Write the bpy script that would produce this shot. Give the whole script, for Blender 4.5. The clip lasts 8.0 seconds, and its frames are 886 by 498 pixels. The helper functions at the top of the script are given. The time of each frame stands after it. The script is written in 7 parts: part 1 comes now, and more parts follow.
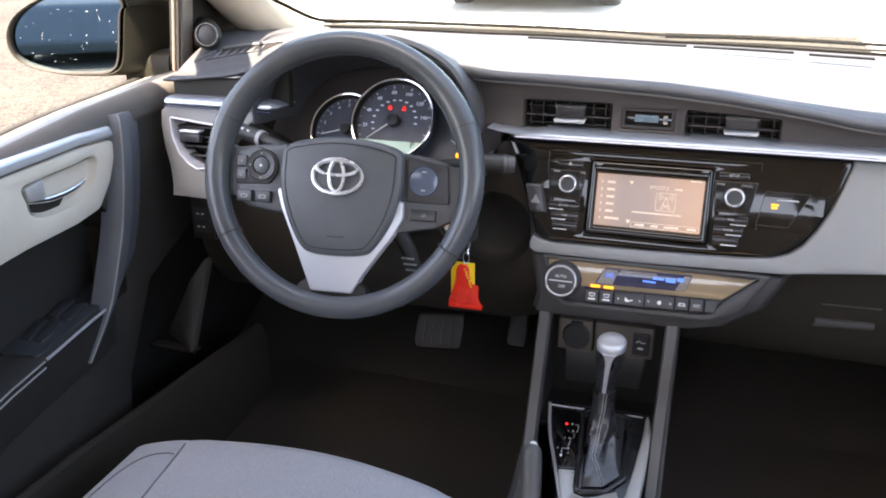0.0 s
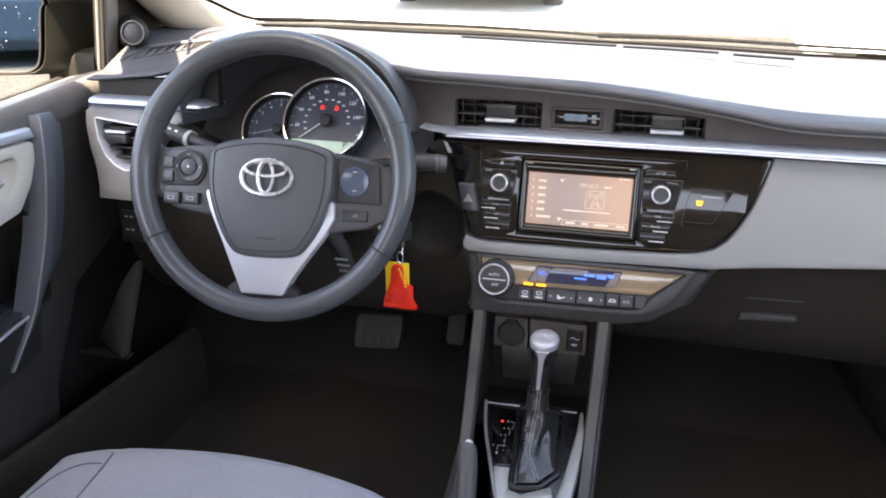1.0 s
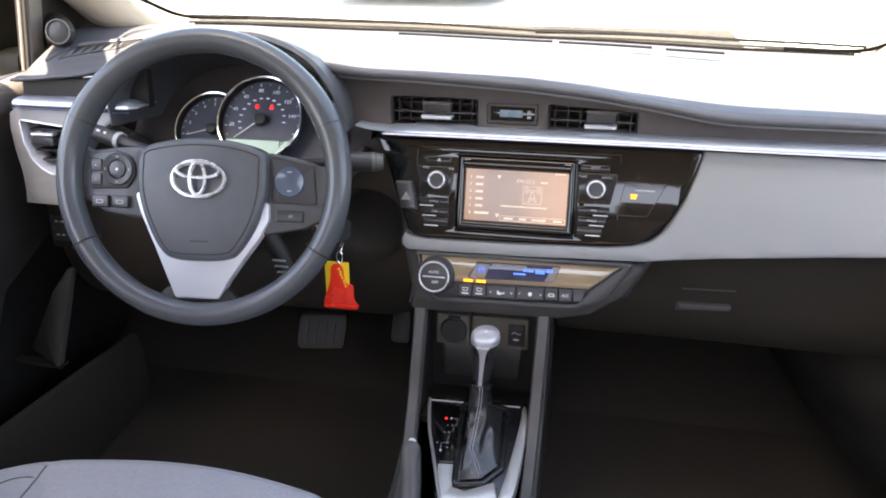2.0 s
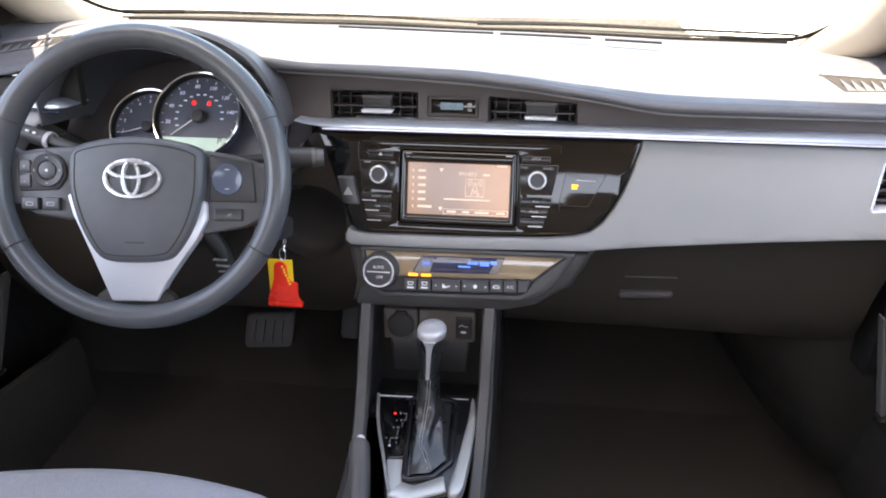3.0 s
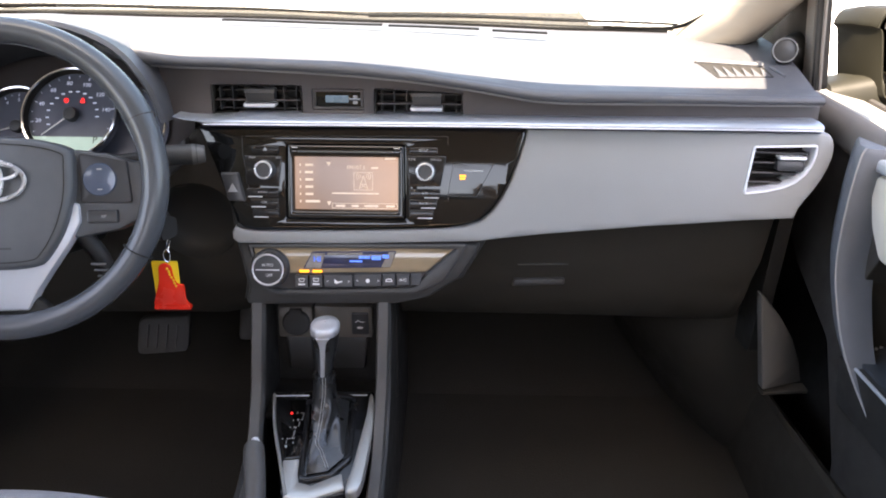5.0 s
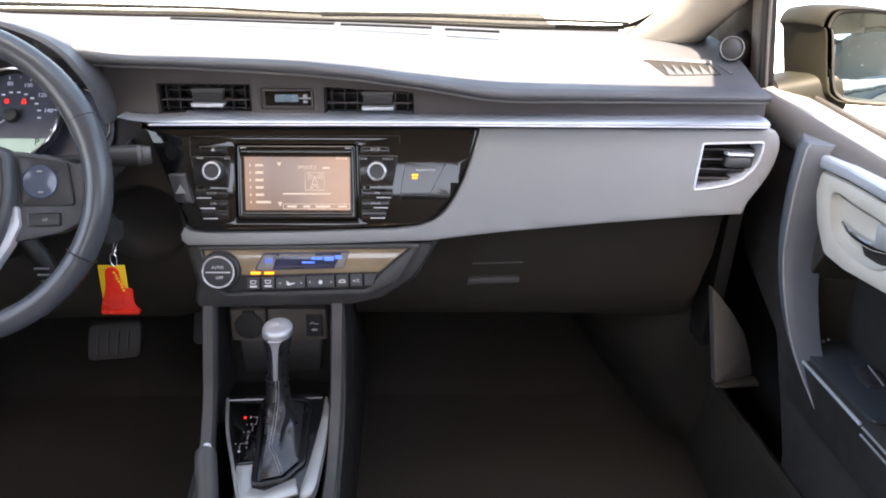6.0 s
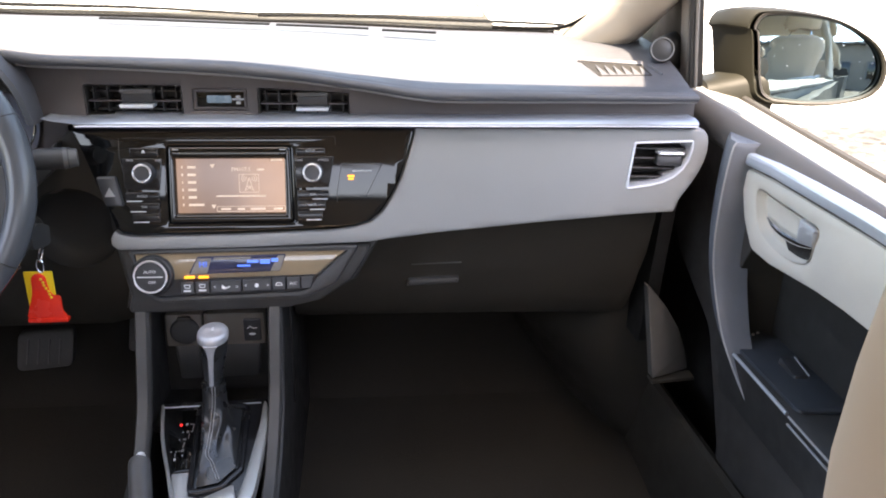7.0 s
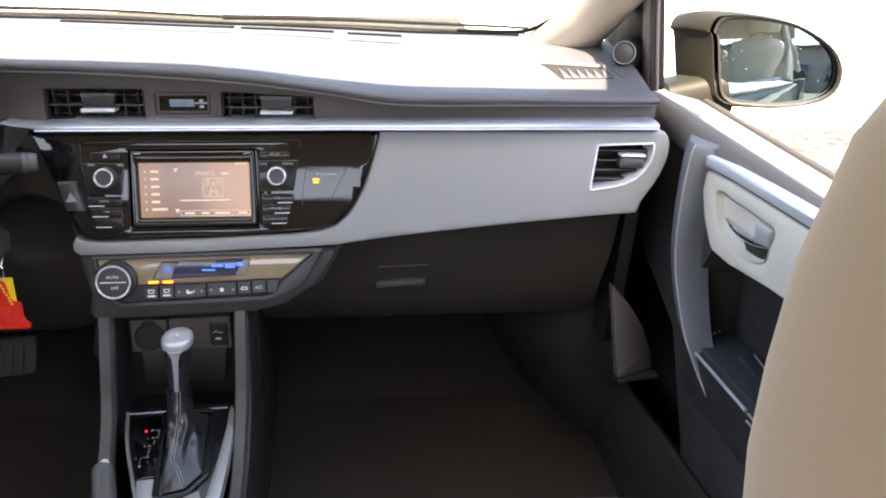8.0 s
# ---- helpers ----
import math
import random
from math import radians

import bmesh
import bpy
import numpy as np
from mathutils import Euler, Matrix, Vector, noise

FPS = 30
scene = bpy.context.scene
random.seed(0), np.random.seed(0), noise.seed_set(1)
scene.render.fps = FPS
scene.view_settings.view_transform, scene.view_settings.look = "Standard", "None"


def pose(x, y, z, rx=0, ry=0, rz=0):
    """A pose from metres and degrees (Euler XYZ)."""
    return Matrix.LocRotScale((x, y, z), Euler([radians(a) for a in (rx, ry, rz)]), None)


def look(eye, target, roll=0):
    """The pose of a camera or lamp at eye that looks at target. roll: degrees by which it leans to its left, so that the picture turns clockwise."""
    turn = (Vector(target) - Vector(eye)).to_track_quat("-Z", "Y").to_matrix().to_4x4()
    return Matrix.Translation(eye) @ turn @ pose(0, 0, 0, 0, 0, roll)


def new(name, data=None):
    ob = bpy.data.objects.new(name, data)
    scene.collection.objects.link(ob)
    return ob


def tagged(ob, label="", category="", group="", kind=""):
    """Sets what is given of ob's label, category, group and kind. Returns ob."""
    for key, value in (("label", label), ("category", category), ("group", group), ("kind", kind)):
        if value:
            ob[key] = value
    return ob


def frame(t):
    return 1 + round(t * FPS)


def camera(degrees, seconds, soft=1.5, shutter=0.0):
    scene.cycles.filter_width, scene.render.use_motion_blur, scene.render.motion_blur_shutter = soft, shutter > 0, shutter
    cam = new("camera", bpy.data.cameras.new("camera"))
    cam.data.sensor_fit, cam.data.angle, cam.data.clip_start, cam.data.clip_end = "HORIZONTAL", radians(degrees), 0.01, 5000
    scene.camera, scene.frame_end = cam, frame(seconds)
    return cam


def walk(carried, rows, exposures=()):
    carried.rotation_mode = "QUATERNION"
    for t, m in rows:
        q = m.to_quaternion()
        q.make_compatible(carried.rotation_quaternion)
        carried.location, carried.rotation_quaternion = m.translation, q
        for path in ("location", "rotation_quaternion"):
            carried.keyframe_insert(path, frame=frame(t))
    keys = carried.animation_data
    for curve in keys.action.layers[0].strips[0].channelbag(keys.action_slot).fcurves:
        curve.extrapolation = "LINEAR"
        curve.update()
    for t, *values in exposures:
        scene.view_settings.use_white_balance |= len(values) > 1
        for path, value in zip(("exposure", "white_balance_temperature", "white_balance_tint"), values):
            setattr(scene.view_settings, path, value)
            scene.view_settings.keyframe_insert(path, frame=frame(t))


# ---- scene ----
cam = camera(59.8, 8.0, soft=1.9)
# the cabin is laid out along its console and stands turned by this on its wheels
CAR = pose(0, -0.4, 0.3) @ pose(0, 0, 0, -6.5) @ pose(0, 0.4, -0.3)
OPEN = Matrix.Identity(4)
PATH = [
    (0, (0.046, -0.957, 1.095), (-0.541, 0.837, 0.434), 0.4),
    (0.5, (0.056, -0.953, 1.098), (-0.465, 0.859, 0.433), 0.8),
    (1, (0.066, -0.949, 1.096), (-0.396, 0.881, 0.433), 0.9),
    (1.5, (0.076, -0.945, 1.097), (-0.327, 0.898, 0.432), 0.9),
    (3, (0.101, -0.933, 1.099), (-0.135, 0.929, 0.409), 0.4),
    (3.5, (0.111, -0.932, 1.098), (-0.067, 0.936, 0.405), 0.4),
    (4, (0.122, -0.929, 1.096), (0.004, 0.942, 0.399), 0.4),
    (4.5, (0.131, -0.927, 1.095), (0.06, 0.945, 0.395), 0.4),
    (6, (0.155, -0.92, 1.09), (0.21, 0.954, 0.394), 0.6),
    (6.5, (0.163, -0.921, 1.089), (0.283, 0.951, 0.395), 0.8),
    (7, (0.172, -0.921, 1.088), (0.353, 0.948, 0.399), 1.1),
    (7.5, (0.181, -0.922, 1.09), (0.402, 0.943, 0.402), 1.2),
    (8, (0.183, -0.926, 1.091), (0.429, 0.937, 0.407), 1.3),
]
EXPOSURES = [(0, 3.15), (1.5, 3.20), (3, 3.30), (4, 3.24), (4.5, 3.18), (6, 3.05), (8, 3.06)]
walk(cam, [(t, CAR @ look(eye, target, roll)) for t, eye, target, roll in PATH], EXPOSURES)

# ---- light ----
world = bpy.data.worlds.new("sky")
scene.world = world
world.use_nodes = True
SUN_AZ, SUN_EL = 188.0, 61.0         # degrees right of straight ahead, above the horizon
wn = world.node_tree
sky = wn.nodes.new("ShaderNodeTexSky")
sky.sky_type = 'NISHITA'
sky.sun_disc = False
sky.sun_elevation, sky.sun_rotation = radians(SUN_EL), radians(SUN_AZ)
sky.air_density, sky.dust_density = 1.0, 2.0
wn.links.new(sky.outputs[0], wn.nodes["Background"].inputs[0])
wn.nodes["Background"].inputs[1].default_value = 0.15
sun_data = bpy.data.lights.new("sun", 'SUN')
sun_data.energy, sun_data.angle, sun_data.color = 4.4, radians(0.6), (1.0, 0.93, 0.82)
sun = new("sun", sun_data)
to_sun = Vector((math.sin(radians(SUN_AZ)) * math.cos(radians(SUN_EL)),
                 math.cos(radians(SUN_AZ)) * math.cos(radians(SUN_EL)), math.sin(radians(SUN_EL))))
sun.matrix_world = look(to_sun * 30, (0, 0, 0))
scene.view_settings.use_white_balance = True
scene.view_settings.white_balance_temperature, scene.view_settings.white_balance_tint = 7800, 16.5


# ---- mesh helpers ----
BASES = {}


def thing(name, x=0.0, y=0.0, z=0.0, label="", category="", group="", kind="", m=None, outside=False):
    """An Empty at the base of a thing; its parts hang under it."""
    ob = new(name)
    ob.empty_display_size = 0.02
    own = m if m is not None else pose(x, y, z)
    BASES[ob.name] = own.inverted()
    ob.matrix_basis = (OPEN if outside else CAR) @ own
    return tagged(ob, label, category, group, kind)


def part(name, bm, material, parent=None, label="", local=False, smooth=40, kind="", outside=False):
    """Links a bmesh as one mesh object under a thing or a part. Its vertices are world places unless local."""
    bmesh.ops.recalc_face_normals(bm, faces=bm.faces[:])
    me = bpy.data.meshes.new(name)
    bm.to_mesh(me)
    bm.free()
    me.materials.append(material)
    if smooth:
        for p in me.polygons:
            p.use_smooth = True
        me.set_sharp_from_angle(angle=radians(smooth))
    ob = new(name, me)
    if parent is not None:
        ob.parent = parent
        if not local and parent.data is None:
            ob.matrix_parent_inverse = BASES[parent.name]
    elif not outside:
        ob.matrix_basis = CAR
    if label:
        ob["label"] = label
    if kind:
        ob["kind"] = kind
    return ob


def move(bm, m):
    bmesh.ops.transform(bm, matrix=m, verts=bm.verts[:])
    return bm


def box(x0, x1, y0, y1, z0, z1, bev=0.003, seg=2):
    bm = bmesh.new()
    bmesh.ops.create_cube(bm, size=1.0)
    for v in bm.verts:
        v.co = Vector(((x0 + x1) / 2 + v.co.x * (x1 - x0), (y0 + y1) / 2 + v.co.y * (y1 - y0), (z0 + z1) / 2 + v.co.z * (z1 - z0)))
    if bev:
        bmesh.ops.bevel(bm, geom=bm.edges[:], offset=bev, segments=seg, affect='EDGES', profile=0.5)
    return bm


def rounded(pts, r=0.01, seg=5):
    """A polygon with its corners rounded; a point may bring its own radius as a third number."""
    out, n = [], len(pts)
    for i in range(n):
        p = Vector(pts[i][:2])
        rr = pts[i][2] if len(pts[i]) > 2 else r
        a, b = Vector(pts[i - 1][:2]) - p, Vector(pts[(i + 1) % n][:2]) - p
        if rr <= 0 or a.length < 1e-6 or b.length < 1e-6:
            out.append(p)
            continue
        ang = a.angle(b)
        d = min(rr / max(math.tan(ang / 2), 1e-3), a.length * 0.48, b.length * 0.48)
        p0, p1 = p + a.normalized() * d, p + b.normalized() * d
        for k in range(seg + 1):
            t = k / seg
            out.append(p0 * (1 - t) ** 2 + p * 2 * t * (1 - t) + p1 * t * t)
    return [tuple(q) for q in out]


def rect(u0, u1, v0, v1, r=0.002, seg=3):
    return rounded([(u0, v0), (u1, v0), (u1, v1), (u0, v1)], r, seg)


def circle(u, v, r, n=32, ry=None):
    return [(u + r * math.cos(2 * math.pi * k / n), v + (ry or r) * math.sin(2 * math.pi * k / n)) for k in range(n)]


def inset(loop, d):
    """The loop moved inwards by d (outwards where d is negative)."""
    n = len(loop)
    area = sum(loop[i - 1][0] * loop[i][1] - loop[i][0] * loop[i - 1][1] for i in range(n))
    s = 1 if area > 0 else -1
    out = []
    for i in range(n):
        p, a, b = Vector(loop[i]), Vector(loop[i - 1]), Vector(loop[(i + 1) % n])
        e0, e1 = (p - a), (b - p)
        e0 = e0.normalized() if e0.length > 1e-9 else e1.normalized()
        e1 = e1.normalized() if e1.length > 1e-9 else e0
        n0, n1 = Vector((-e0.y, e0.x)) * s, Vector((-e1.y, e1.x)) * s
        m = n0 + n1
        m = m.normalized() if m.length > 1e-6 else n0
        out.append(tuple(p + m * d / max(0.5, m.dot(n0))))
    return out


def plate(outer, fn, w0, w1, holes=(), bev=0.0015, cuts_u=(), cuts_v=(), back=True):
    """A plate of outline outer in (u, v), from depth w0 (its face) to w1 (its back), with holes through it and bevelled
    edges; fn maps (u, v, w) into space."""
    bm = bmesh.new()
    fronts, backs = [], []
    sgn = 1 if w1 > w0 else -1
    for k, loop in enumerate([outer, *holes]):
        d = bev if k == 0 else -bev
        rings = []
        if back:
            rings.append([(p[0], p[1], w1) for p in loop])
        else:
            rings.append([(p[0], p[1], w1) for p in loop])
        if bev:
            h = inset(loop, d * 0.3)
            rings += [[(p[0], p[1], w0 + sgn * bev) for p in loop], [(p[0], p[1], w0 + sgn * bev * 0.3) for p in h], [(p[0], p[1], w0) for p in inset(loop, d)]]
        else:
            rings.append([(p[0], p[1], w0) for p in loop])
        vs = [[bm.verts.new(p) for p in ring] for ring in rings]
        for a, b in zip(vs, vs[1:]):
            for i in range(len(a)):
                bm.faces.new((a[i - 1], a[i], b[i], b[i - 1]))
        fronts.append(vs[-1])
        backs.append(vs[0])
    for group_ in ([fronts, backs] if back else [fronts]):
        edges = []
        for ring in group_:
            for i in range(len(ring)):
                e = bm.edges.get((ring[i - 1], ring[i])) or bm.edges.new((ring[i - 1], ring[i]))
                edges.append(e)
        bmesh.ops.triangle_fill(bm, use_beauty=True, edges=edges, normal=(0, 0, 1))
    for u in cuts_u:
        bmesh.ops.bisect_plane(bm, geom=bm.verts[:] + bm.edges[:] + bm.faces[:], plane_co=(u, 0, 0), plane_no=(1, 0, 0), dist=1e-6)
    for v in cuts_v:
        bmesh.ops.bisect_plane(bm, geom=bm.verts[:] + bm.edges[:] + bm.faces[:], plane_co=(0, v, 0), plane_no=(0, 1, 0), dist=1e-6)
    for v in bm.verts:
        v.co = Vector(fn(*v.co))
    return bm


def grid(fn, nu, nv, thick=0.0):
    """A surface fn(s, t) for s, t from 0 to 1."""
    bm = bmesh.new()
    vs = [[bm.verts.new(fn(i / nu, j / nv)) for j in range(nv + 1)] for i in range(nu + 1)]
    for i in range(nu):
        for j in range(nv):
            bm.faces.new((vs[i][j], vs[i + 1][j], vs[i + 1][j + 1], vs[i][j + 1]))
    if thick:
        bmesh.ops.recalc_face_normals(bm, faces=bm.faces[:])
        bmesh.ops.solidify(bm, geom=bm.faces[:], thickness=thick)
    return bm


def loft(rings, caps=True, closed=False):
    """A skin over closed rings of equal length."""
    bm = bmesh.new()
    vs = [[bm.verts.new(p) for p in ring] for ring in rings]
    pairs = list(zip(vs, vs[1:])) + ([(vs[-1], vs[0])] if closed else [])
    for a, b in pairs:
        for i in range(len(a)):
            bm.faces.new((a[i - 1], a[i], b[i], b[i - 1]))
    if caps and not closed:
        bm.faces.new(vs[0])
        bm.faces.new(vs[-1])
    return bm


def tube(path, radius, seg=10, closed=False, flat=1.0):
    """A round bar along a path; radius is a number or a function of the way along, 0 to 1."""
    pts = [Vector(p) for p in path]
    n = len(pts)
    rings, side = [], None
    for i, p in enumerate(pts):
        a = pts[i - 1] if (i or closed) else p
        b = pts[(i + 1) % n] if (i < n - 1 or closed) else p
        d = (b - a).normalized()
        if side is None:
            side = d.orthogonal().normalized()
        side = (side - d * side.dot(d)).normalized()
        other = d.cross(side)
        r = radius(i / max(1, n - 1)) if callable(radius) else radius
        rings.append([p + side * r * math.cos(2 * math.pi * k / seg) + other * r * flat * math.sin(2 * math.pi * k / seg) for k in range(seg)])
    return loft(rings, closed=closed)


def lathe(profile, m=None, seg=32):
    """A turned body: profile of (radius, height) round the local z axis."""
    bm = bmesh.new()
    rings = []
    for r, h in profile:
        if r < 1e-6:
            rings.append([bm.verts.new((0, 0, h))])
        else:
            rings.append([bm.verts.new((r * math.cos(2 * math.pi * k / seg), r * math.sin(2 * math.pi * k / seg), h)) for k in range(seg)])
    for a, b in zip(rings, rings[1:]):
        for i in range(seg):
            q = [a[i - 1] if len(a) > 1 else a[0]]
            if len(a) > 1:
                q.append(a[i])
            q.append(b[i] if len(b) > 1 else b[0])
            if len(b) > 1:
                q.append(b[i - 1])
            if len(q) > 2:
                bm.faces.new(q)
    return move(bm, m) if m is not None else bm


def curve(pts, n=40, closed=False):
    """A smooth line through points (Catmull-Rom), n places."""
    p = [Vector(q) for q in pts]
    m = len(p)
    out = []
    spans = m if closed else m - 1
    for k in range(n if closed else n + 1):
        s = k / n * spans
        i = min(int(s), spans - 1)
        t = s - i
        if closed:
            a, b, c, d = p[(i - 1) % m], p[i % m], p[(i + 1) % m], p[(i + 2) % m]
        else:
            b, c = p[i], p[i + 1]
            a = p[i - 1] if i > 0 else b * 2 - c
            d = p[i + 2] if i + 2 < m else c * 2 - b
        out.append(0.5 * (2 * b + (c - a) * t + (2 * a - 5 * b + 4 * c - d) * t * t + (3 * b - a - 3 * c + d) * t ** 3))
    return [tuple(q) for q in out]


def lerp_table(table, x):
    """A smooth value from rows of (x, value)."""
    if x <= table[0][0]:
        return table[0][1]
    for (x0, v0), (x1, v1) in zip(table, table[1:]):
        if x <= x1:
            t = (x - x0) / (x1 - x0)
            return v0 + (v1 - v0) * (t * t * (3 - 2 * t) * 0.5 + t * 0.5)
    return table[-1][1]


def writing(text, size, m, material, parent, name="lettering", local=False):
    """Flat letters in the built-in font, centred, facing the local z axis of m."""
    cu = bpy.data.curves.new(name, 'FONT')
    cu.body, cu.size, cu.align_x, cu.align_y, cu.extrude = text, size, 'CENTER', 'CENTER', 0.0002
    cu.resolution_u = 2
    tmp = bpy.data.objects.new(name, cu)
    scene.collection.objects.link(tmp)
    me = bpy.data.meshes.new_from_object(tmp.evaluated_get(bpy.context.evaluated_depsgraph_get()))
    bpy.data.objects.remove(tmp)
    bm = bmesh.new()
    bm.from_mesh(me)
    bpy.data.meshes.remove(me)
    move(bm, m)
    return part(name, bm, material, parent, local=local, smooth=0)


# ---- materials ----
def mat(name, color, rough=0.5, metal=0.0, vary=0.12, scale=40.0, grain=0.0, grain_scale=900.0, coat=0.0, spec=0.5, rough_vary=0.08, emit=None, emit_strength=0.0, sheen=0.0, wear=3.0):
    """A surface with colour variation at two scales, uneven gloss and fine relief; scales are per metre."""
    m = bpy.data.materials.new(name)
    m.use_nodes = True
    nt = m.node_tree
    b = nt.nodes["Principled BSDF"]
    tc = nt.nodes.new("ShaderNodeTexCoord")
    n1 = nt.nodes.new("ShaderNodeTexNoise")
    n1.inputs["Scale"].default_value, n1.inputs["Detail"].default_value = scale, 6
    n2 = nt.nodes.new("ShaderNodeTexNoise")
    n2.inputs["Scale"].default_value, n2.inputs["Detail"].default_value = wear, 3
    nt.links.new(tc.outputs["Object"], n1.inputs["Vector"])
    nt.links.new(tc.outputs["Object"], n2.inputs["Vector"])
    add = nt.nodes.new("ShaderNodeMath")
    nt.links.new(n1.outputs["Fac"], add.inputs[0])
    nt.links.new(n2.outputs["Fac"], add.inputs[1])
    ramp = nt.nodes.new("ShaderNodeMapRange")
    ramp.inputs["From Min"].default_value, ramp.inputs["From Max"].default_value = 0.6, 1.4
    ramp.inputs["To Min"].default_value, ramp.inputs["To Max"].default_value = 1 - vary, 1 + vary
    nt.links.new(add.outputs[0], ramp.inputs["Value"])
    mul = nt.nodes.new("ShaderNodeVectorMath")
    mul.operation = 'SCALE'
    mul.inputs[0].default_value = color
    nt.links.new(ramp.outputs[0], mul.inputs["Scale"])
    nt.links.new(mul.outputs[0], b.inputs["Base Color"])
    rr = nt.nodes.new("ShaderNodeMapRange")
    rr.inputs["From Min"].default_value, rr.inputs["From Max"].default_value = 0.3, 0.7
    rr.inputs["To Min"].default_value, rr.inputs["To Max"].default_value = max(0.02, rough - rough_vary), min(1, rough + rough_vary)
    nt.links.new(n1.outputs["Fac"], rr.inputs["Value"])
    nt.links.new(rr.outputs[0], b.inputs["Roughness"])
    b.inputs["Metallic"].default_value = metal
    b.inputs["Specular IOR Level"].default_value = spec
    b.inputs["Coat Weight"].default_value = coat
    b.inputs["Coat Roughness"].default_value = 0.04
    if sheen:
        b.inputs["Sheen Weight"].default_value = sheen
    if emit:
        b.inputs["Emission Color"].default_value = (*emit, 1)
        b.inputs["Emission Strength"].default_value = emit_strength
    if grain:
        n3 = nt.nodes.new("ShaderNodeTexVoronoi")
        n3.inputs["Scale"].default_value = grain_scale
        nt.links.new(tc.outputs["Object"], n3.inputs["Vector"])
        bump = nt.nodes.new("ShaderNodeBump")
        bump.inputs["Strength"].default_value, bump.inputs["Distance"].default_value = grain, 0.0006
        nt.links.new(n3.outputs["Distance"], bump.inputs["Height"])
        nt.links.new(bump.outputs[0], b.inputs["Normal"])
    return m


def glass_mat(name, tint, gloss=0.05):
    """A clear pane: light goes straight through, with a faint mirror on it."""
    m = bpy.data.materials.new(name)
    m.use_nodes = True
    nt = m.node_tree
    nt.nodes.remove(nt.nodes["Principled BSDF"])
    tr, gl, mx = (nt.nodes.new(k) for k in ("ShaderNodeBsdfTransparent", "ShaderNodeBsdfGlossy", "ShaderNodeMixShader"))
    tr.inputs[0].default_value = (*tint, 1)
    gl.inputs["Roughness"].default_value = 0.02
    mx.inputs[0].default_value = gloss
    nt.links.new(tr.outputs[0], mx.inputs[1])
    nt.links.new(gl.outputs[0], mx.inputs[2])
    nt.links.new(mx.outputs[0], nt.nodes["Material Output"].inputs[0])
    return m


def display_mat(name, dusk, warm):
    """A lit page with the reflection across it put into its glow: dusky in the middle, warmer towards both ends, with a
    faint cloudy unevenness.
    """
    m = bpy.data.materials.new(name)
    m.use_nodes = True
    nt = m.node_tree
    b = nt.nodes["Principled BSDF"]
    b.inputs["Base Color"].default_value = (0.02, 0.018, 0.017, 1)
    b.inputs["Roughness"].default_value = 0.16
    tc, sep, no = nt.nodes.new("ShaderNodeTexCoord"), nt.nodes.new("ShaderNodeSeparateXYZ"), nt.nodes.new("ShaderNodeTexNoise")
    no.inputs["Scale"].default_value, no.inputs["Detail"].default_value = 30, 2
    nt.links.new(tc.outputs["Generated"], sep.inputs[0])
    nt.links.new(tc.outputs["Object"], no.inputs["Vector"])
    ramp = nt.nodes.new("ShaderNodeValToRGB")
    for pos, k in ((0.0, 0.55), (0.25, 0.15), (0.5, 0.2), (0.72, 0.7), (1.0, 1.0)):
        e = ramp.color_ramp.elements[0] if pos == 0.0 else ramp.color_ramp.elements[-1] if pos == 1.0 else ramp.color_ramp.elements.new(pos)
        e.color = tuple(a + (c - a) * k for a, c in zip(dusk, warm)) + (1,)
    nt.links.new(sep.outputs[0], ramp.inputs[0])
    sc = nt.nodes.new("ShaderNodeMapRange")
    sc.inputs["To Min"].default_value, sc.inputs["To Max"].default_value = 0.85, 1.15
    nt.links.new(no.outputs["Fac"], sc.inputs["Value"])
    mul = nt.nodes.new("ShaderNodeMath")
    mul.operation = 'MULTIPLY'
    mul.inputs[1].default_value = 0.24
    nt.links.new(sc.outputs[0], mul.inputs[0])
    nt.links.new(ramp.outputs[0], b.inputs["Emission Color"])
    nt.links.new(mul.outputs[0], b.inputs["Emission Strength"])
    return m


BLACK = mat("black_grained_plastic", (0.030, 0.029, 0.0275), 0.5, grain=0.35)
PAD = mat("soft_dash_pad", (0.074, 0.076, 0.084), 0.5, grain=0.5, grain_scale=700)
VENTPANEL = mat("charcoal_plastic", (0.071, 0.060, 0.059), 0.5, grain=0.3)
DARKTRIM = mat("matt_black_plastic", (0.024, 0.0225, 0.0205), 0.6, spec=0.3)
PIANO = mat("piano_black_lacquer", (0.004, 0.004, 0.004), 0.05, coat=0.0, rough_vary=0.02, vary=0.2)
SILVER = mat("satin_silver_paint", (0.64, 0.67, 0.72), 0.34, metal=0.40, vary=0.02, scale=60, rough_vary=0.0)
GREYPANEL = mat("light_grey_plastic", (0.247, 0.251, 0.250), 0.40, vary=0.04, grain=0.25, scale=20)
BEIGEPANEL = mat("pale_beige_plastic", (0.64, 0.590, 0.515), 0.5, vary=0.05, grain=0.25)
CHROME = mat("chrome", (0.75, 0.76, 0.78), 0.12, metal=1.0, vary=0.04)
LEATHER = mat("black_rim_leather", (0.074, 0.080, 0.087), 0.26, vary=0.04, scale=25, rough_vary=0.01)
HUBPLASTIC = mat("soft_black_airbag_cover", (0.078, 0.083, 0.090), 0.34, grain=0.3, grain_scale=1400, rough_vary=0.02)
BUTTON = mat("black_button_plastic", (0.034, 0.035, 0.038), 0.36)
WHITEINK = mat("white_lettering", (0.75, 0.75, 0.75), 0.6, vary=0.03)
GREYINK = mat("grey_lettering", (0.35, 0.35, 0.35), 0.6, vary=0.03)
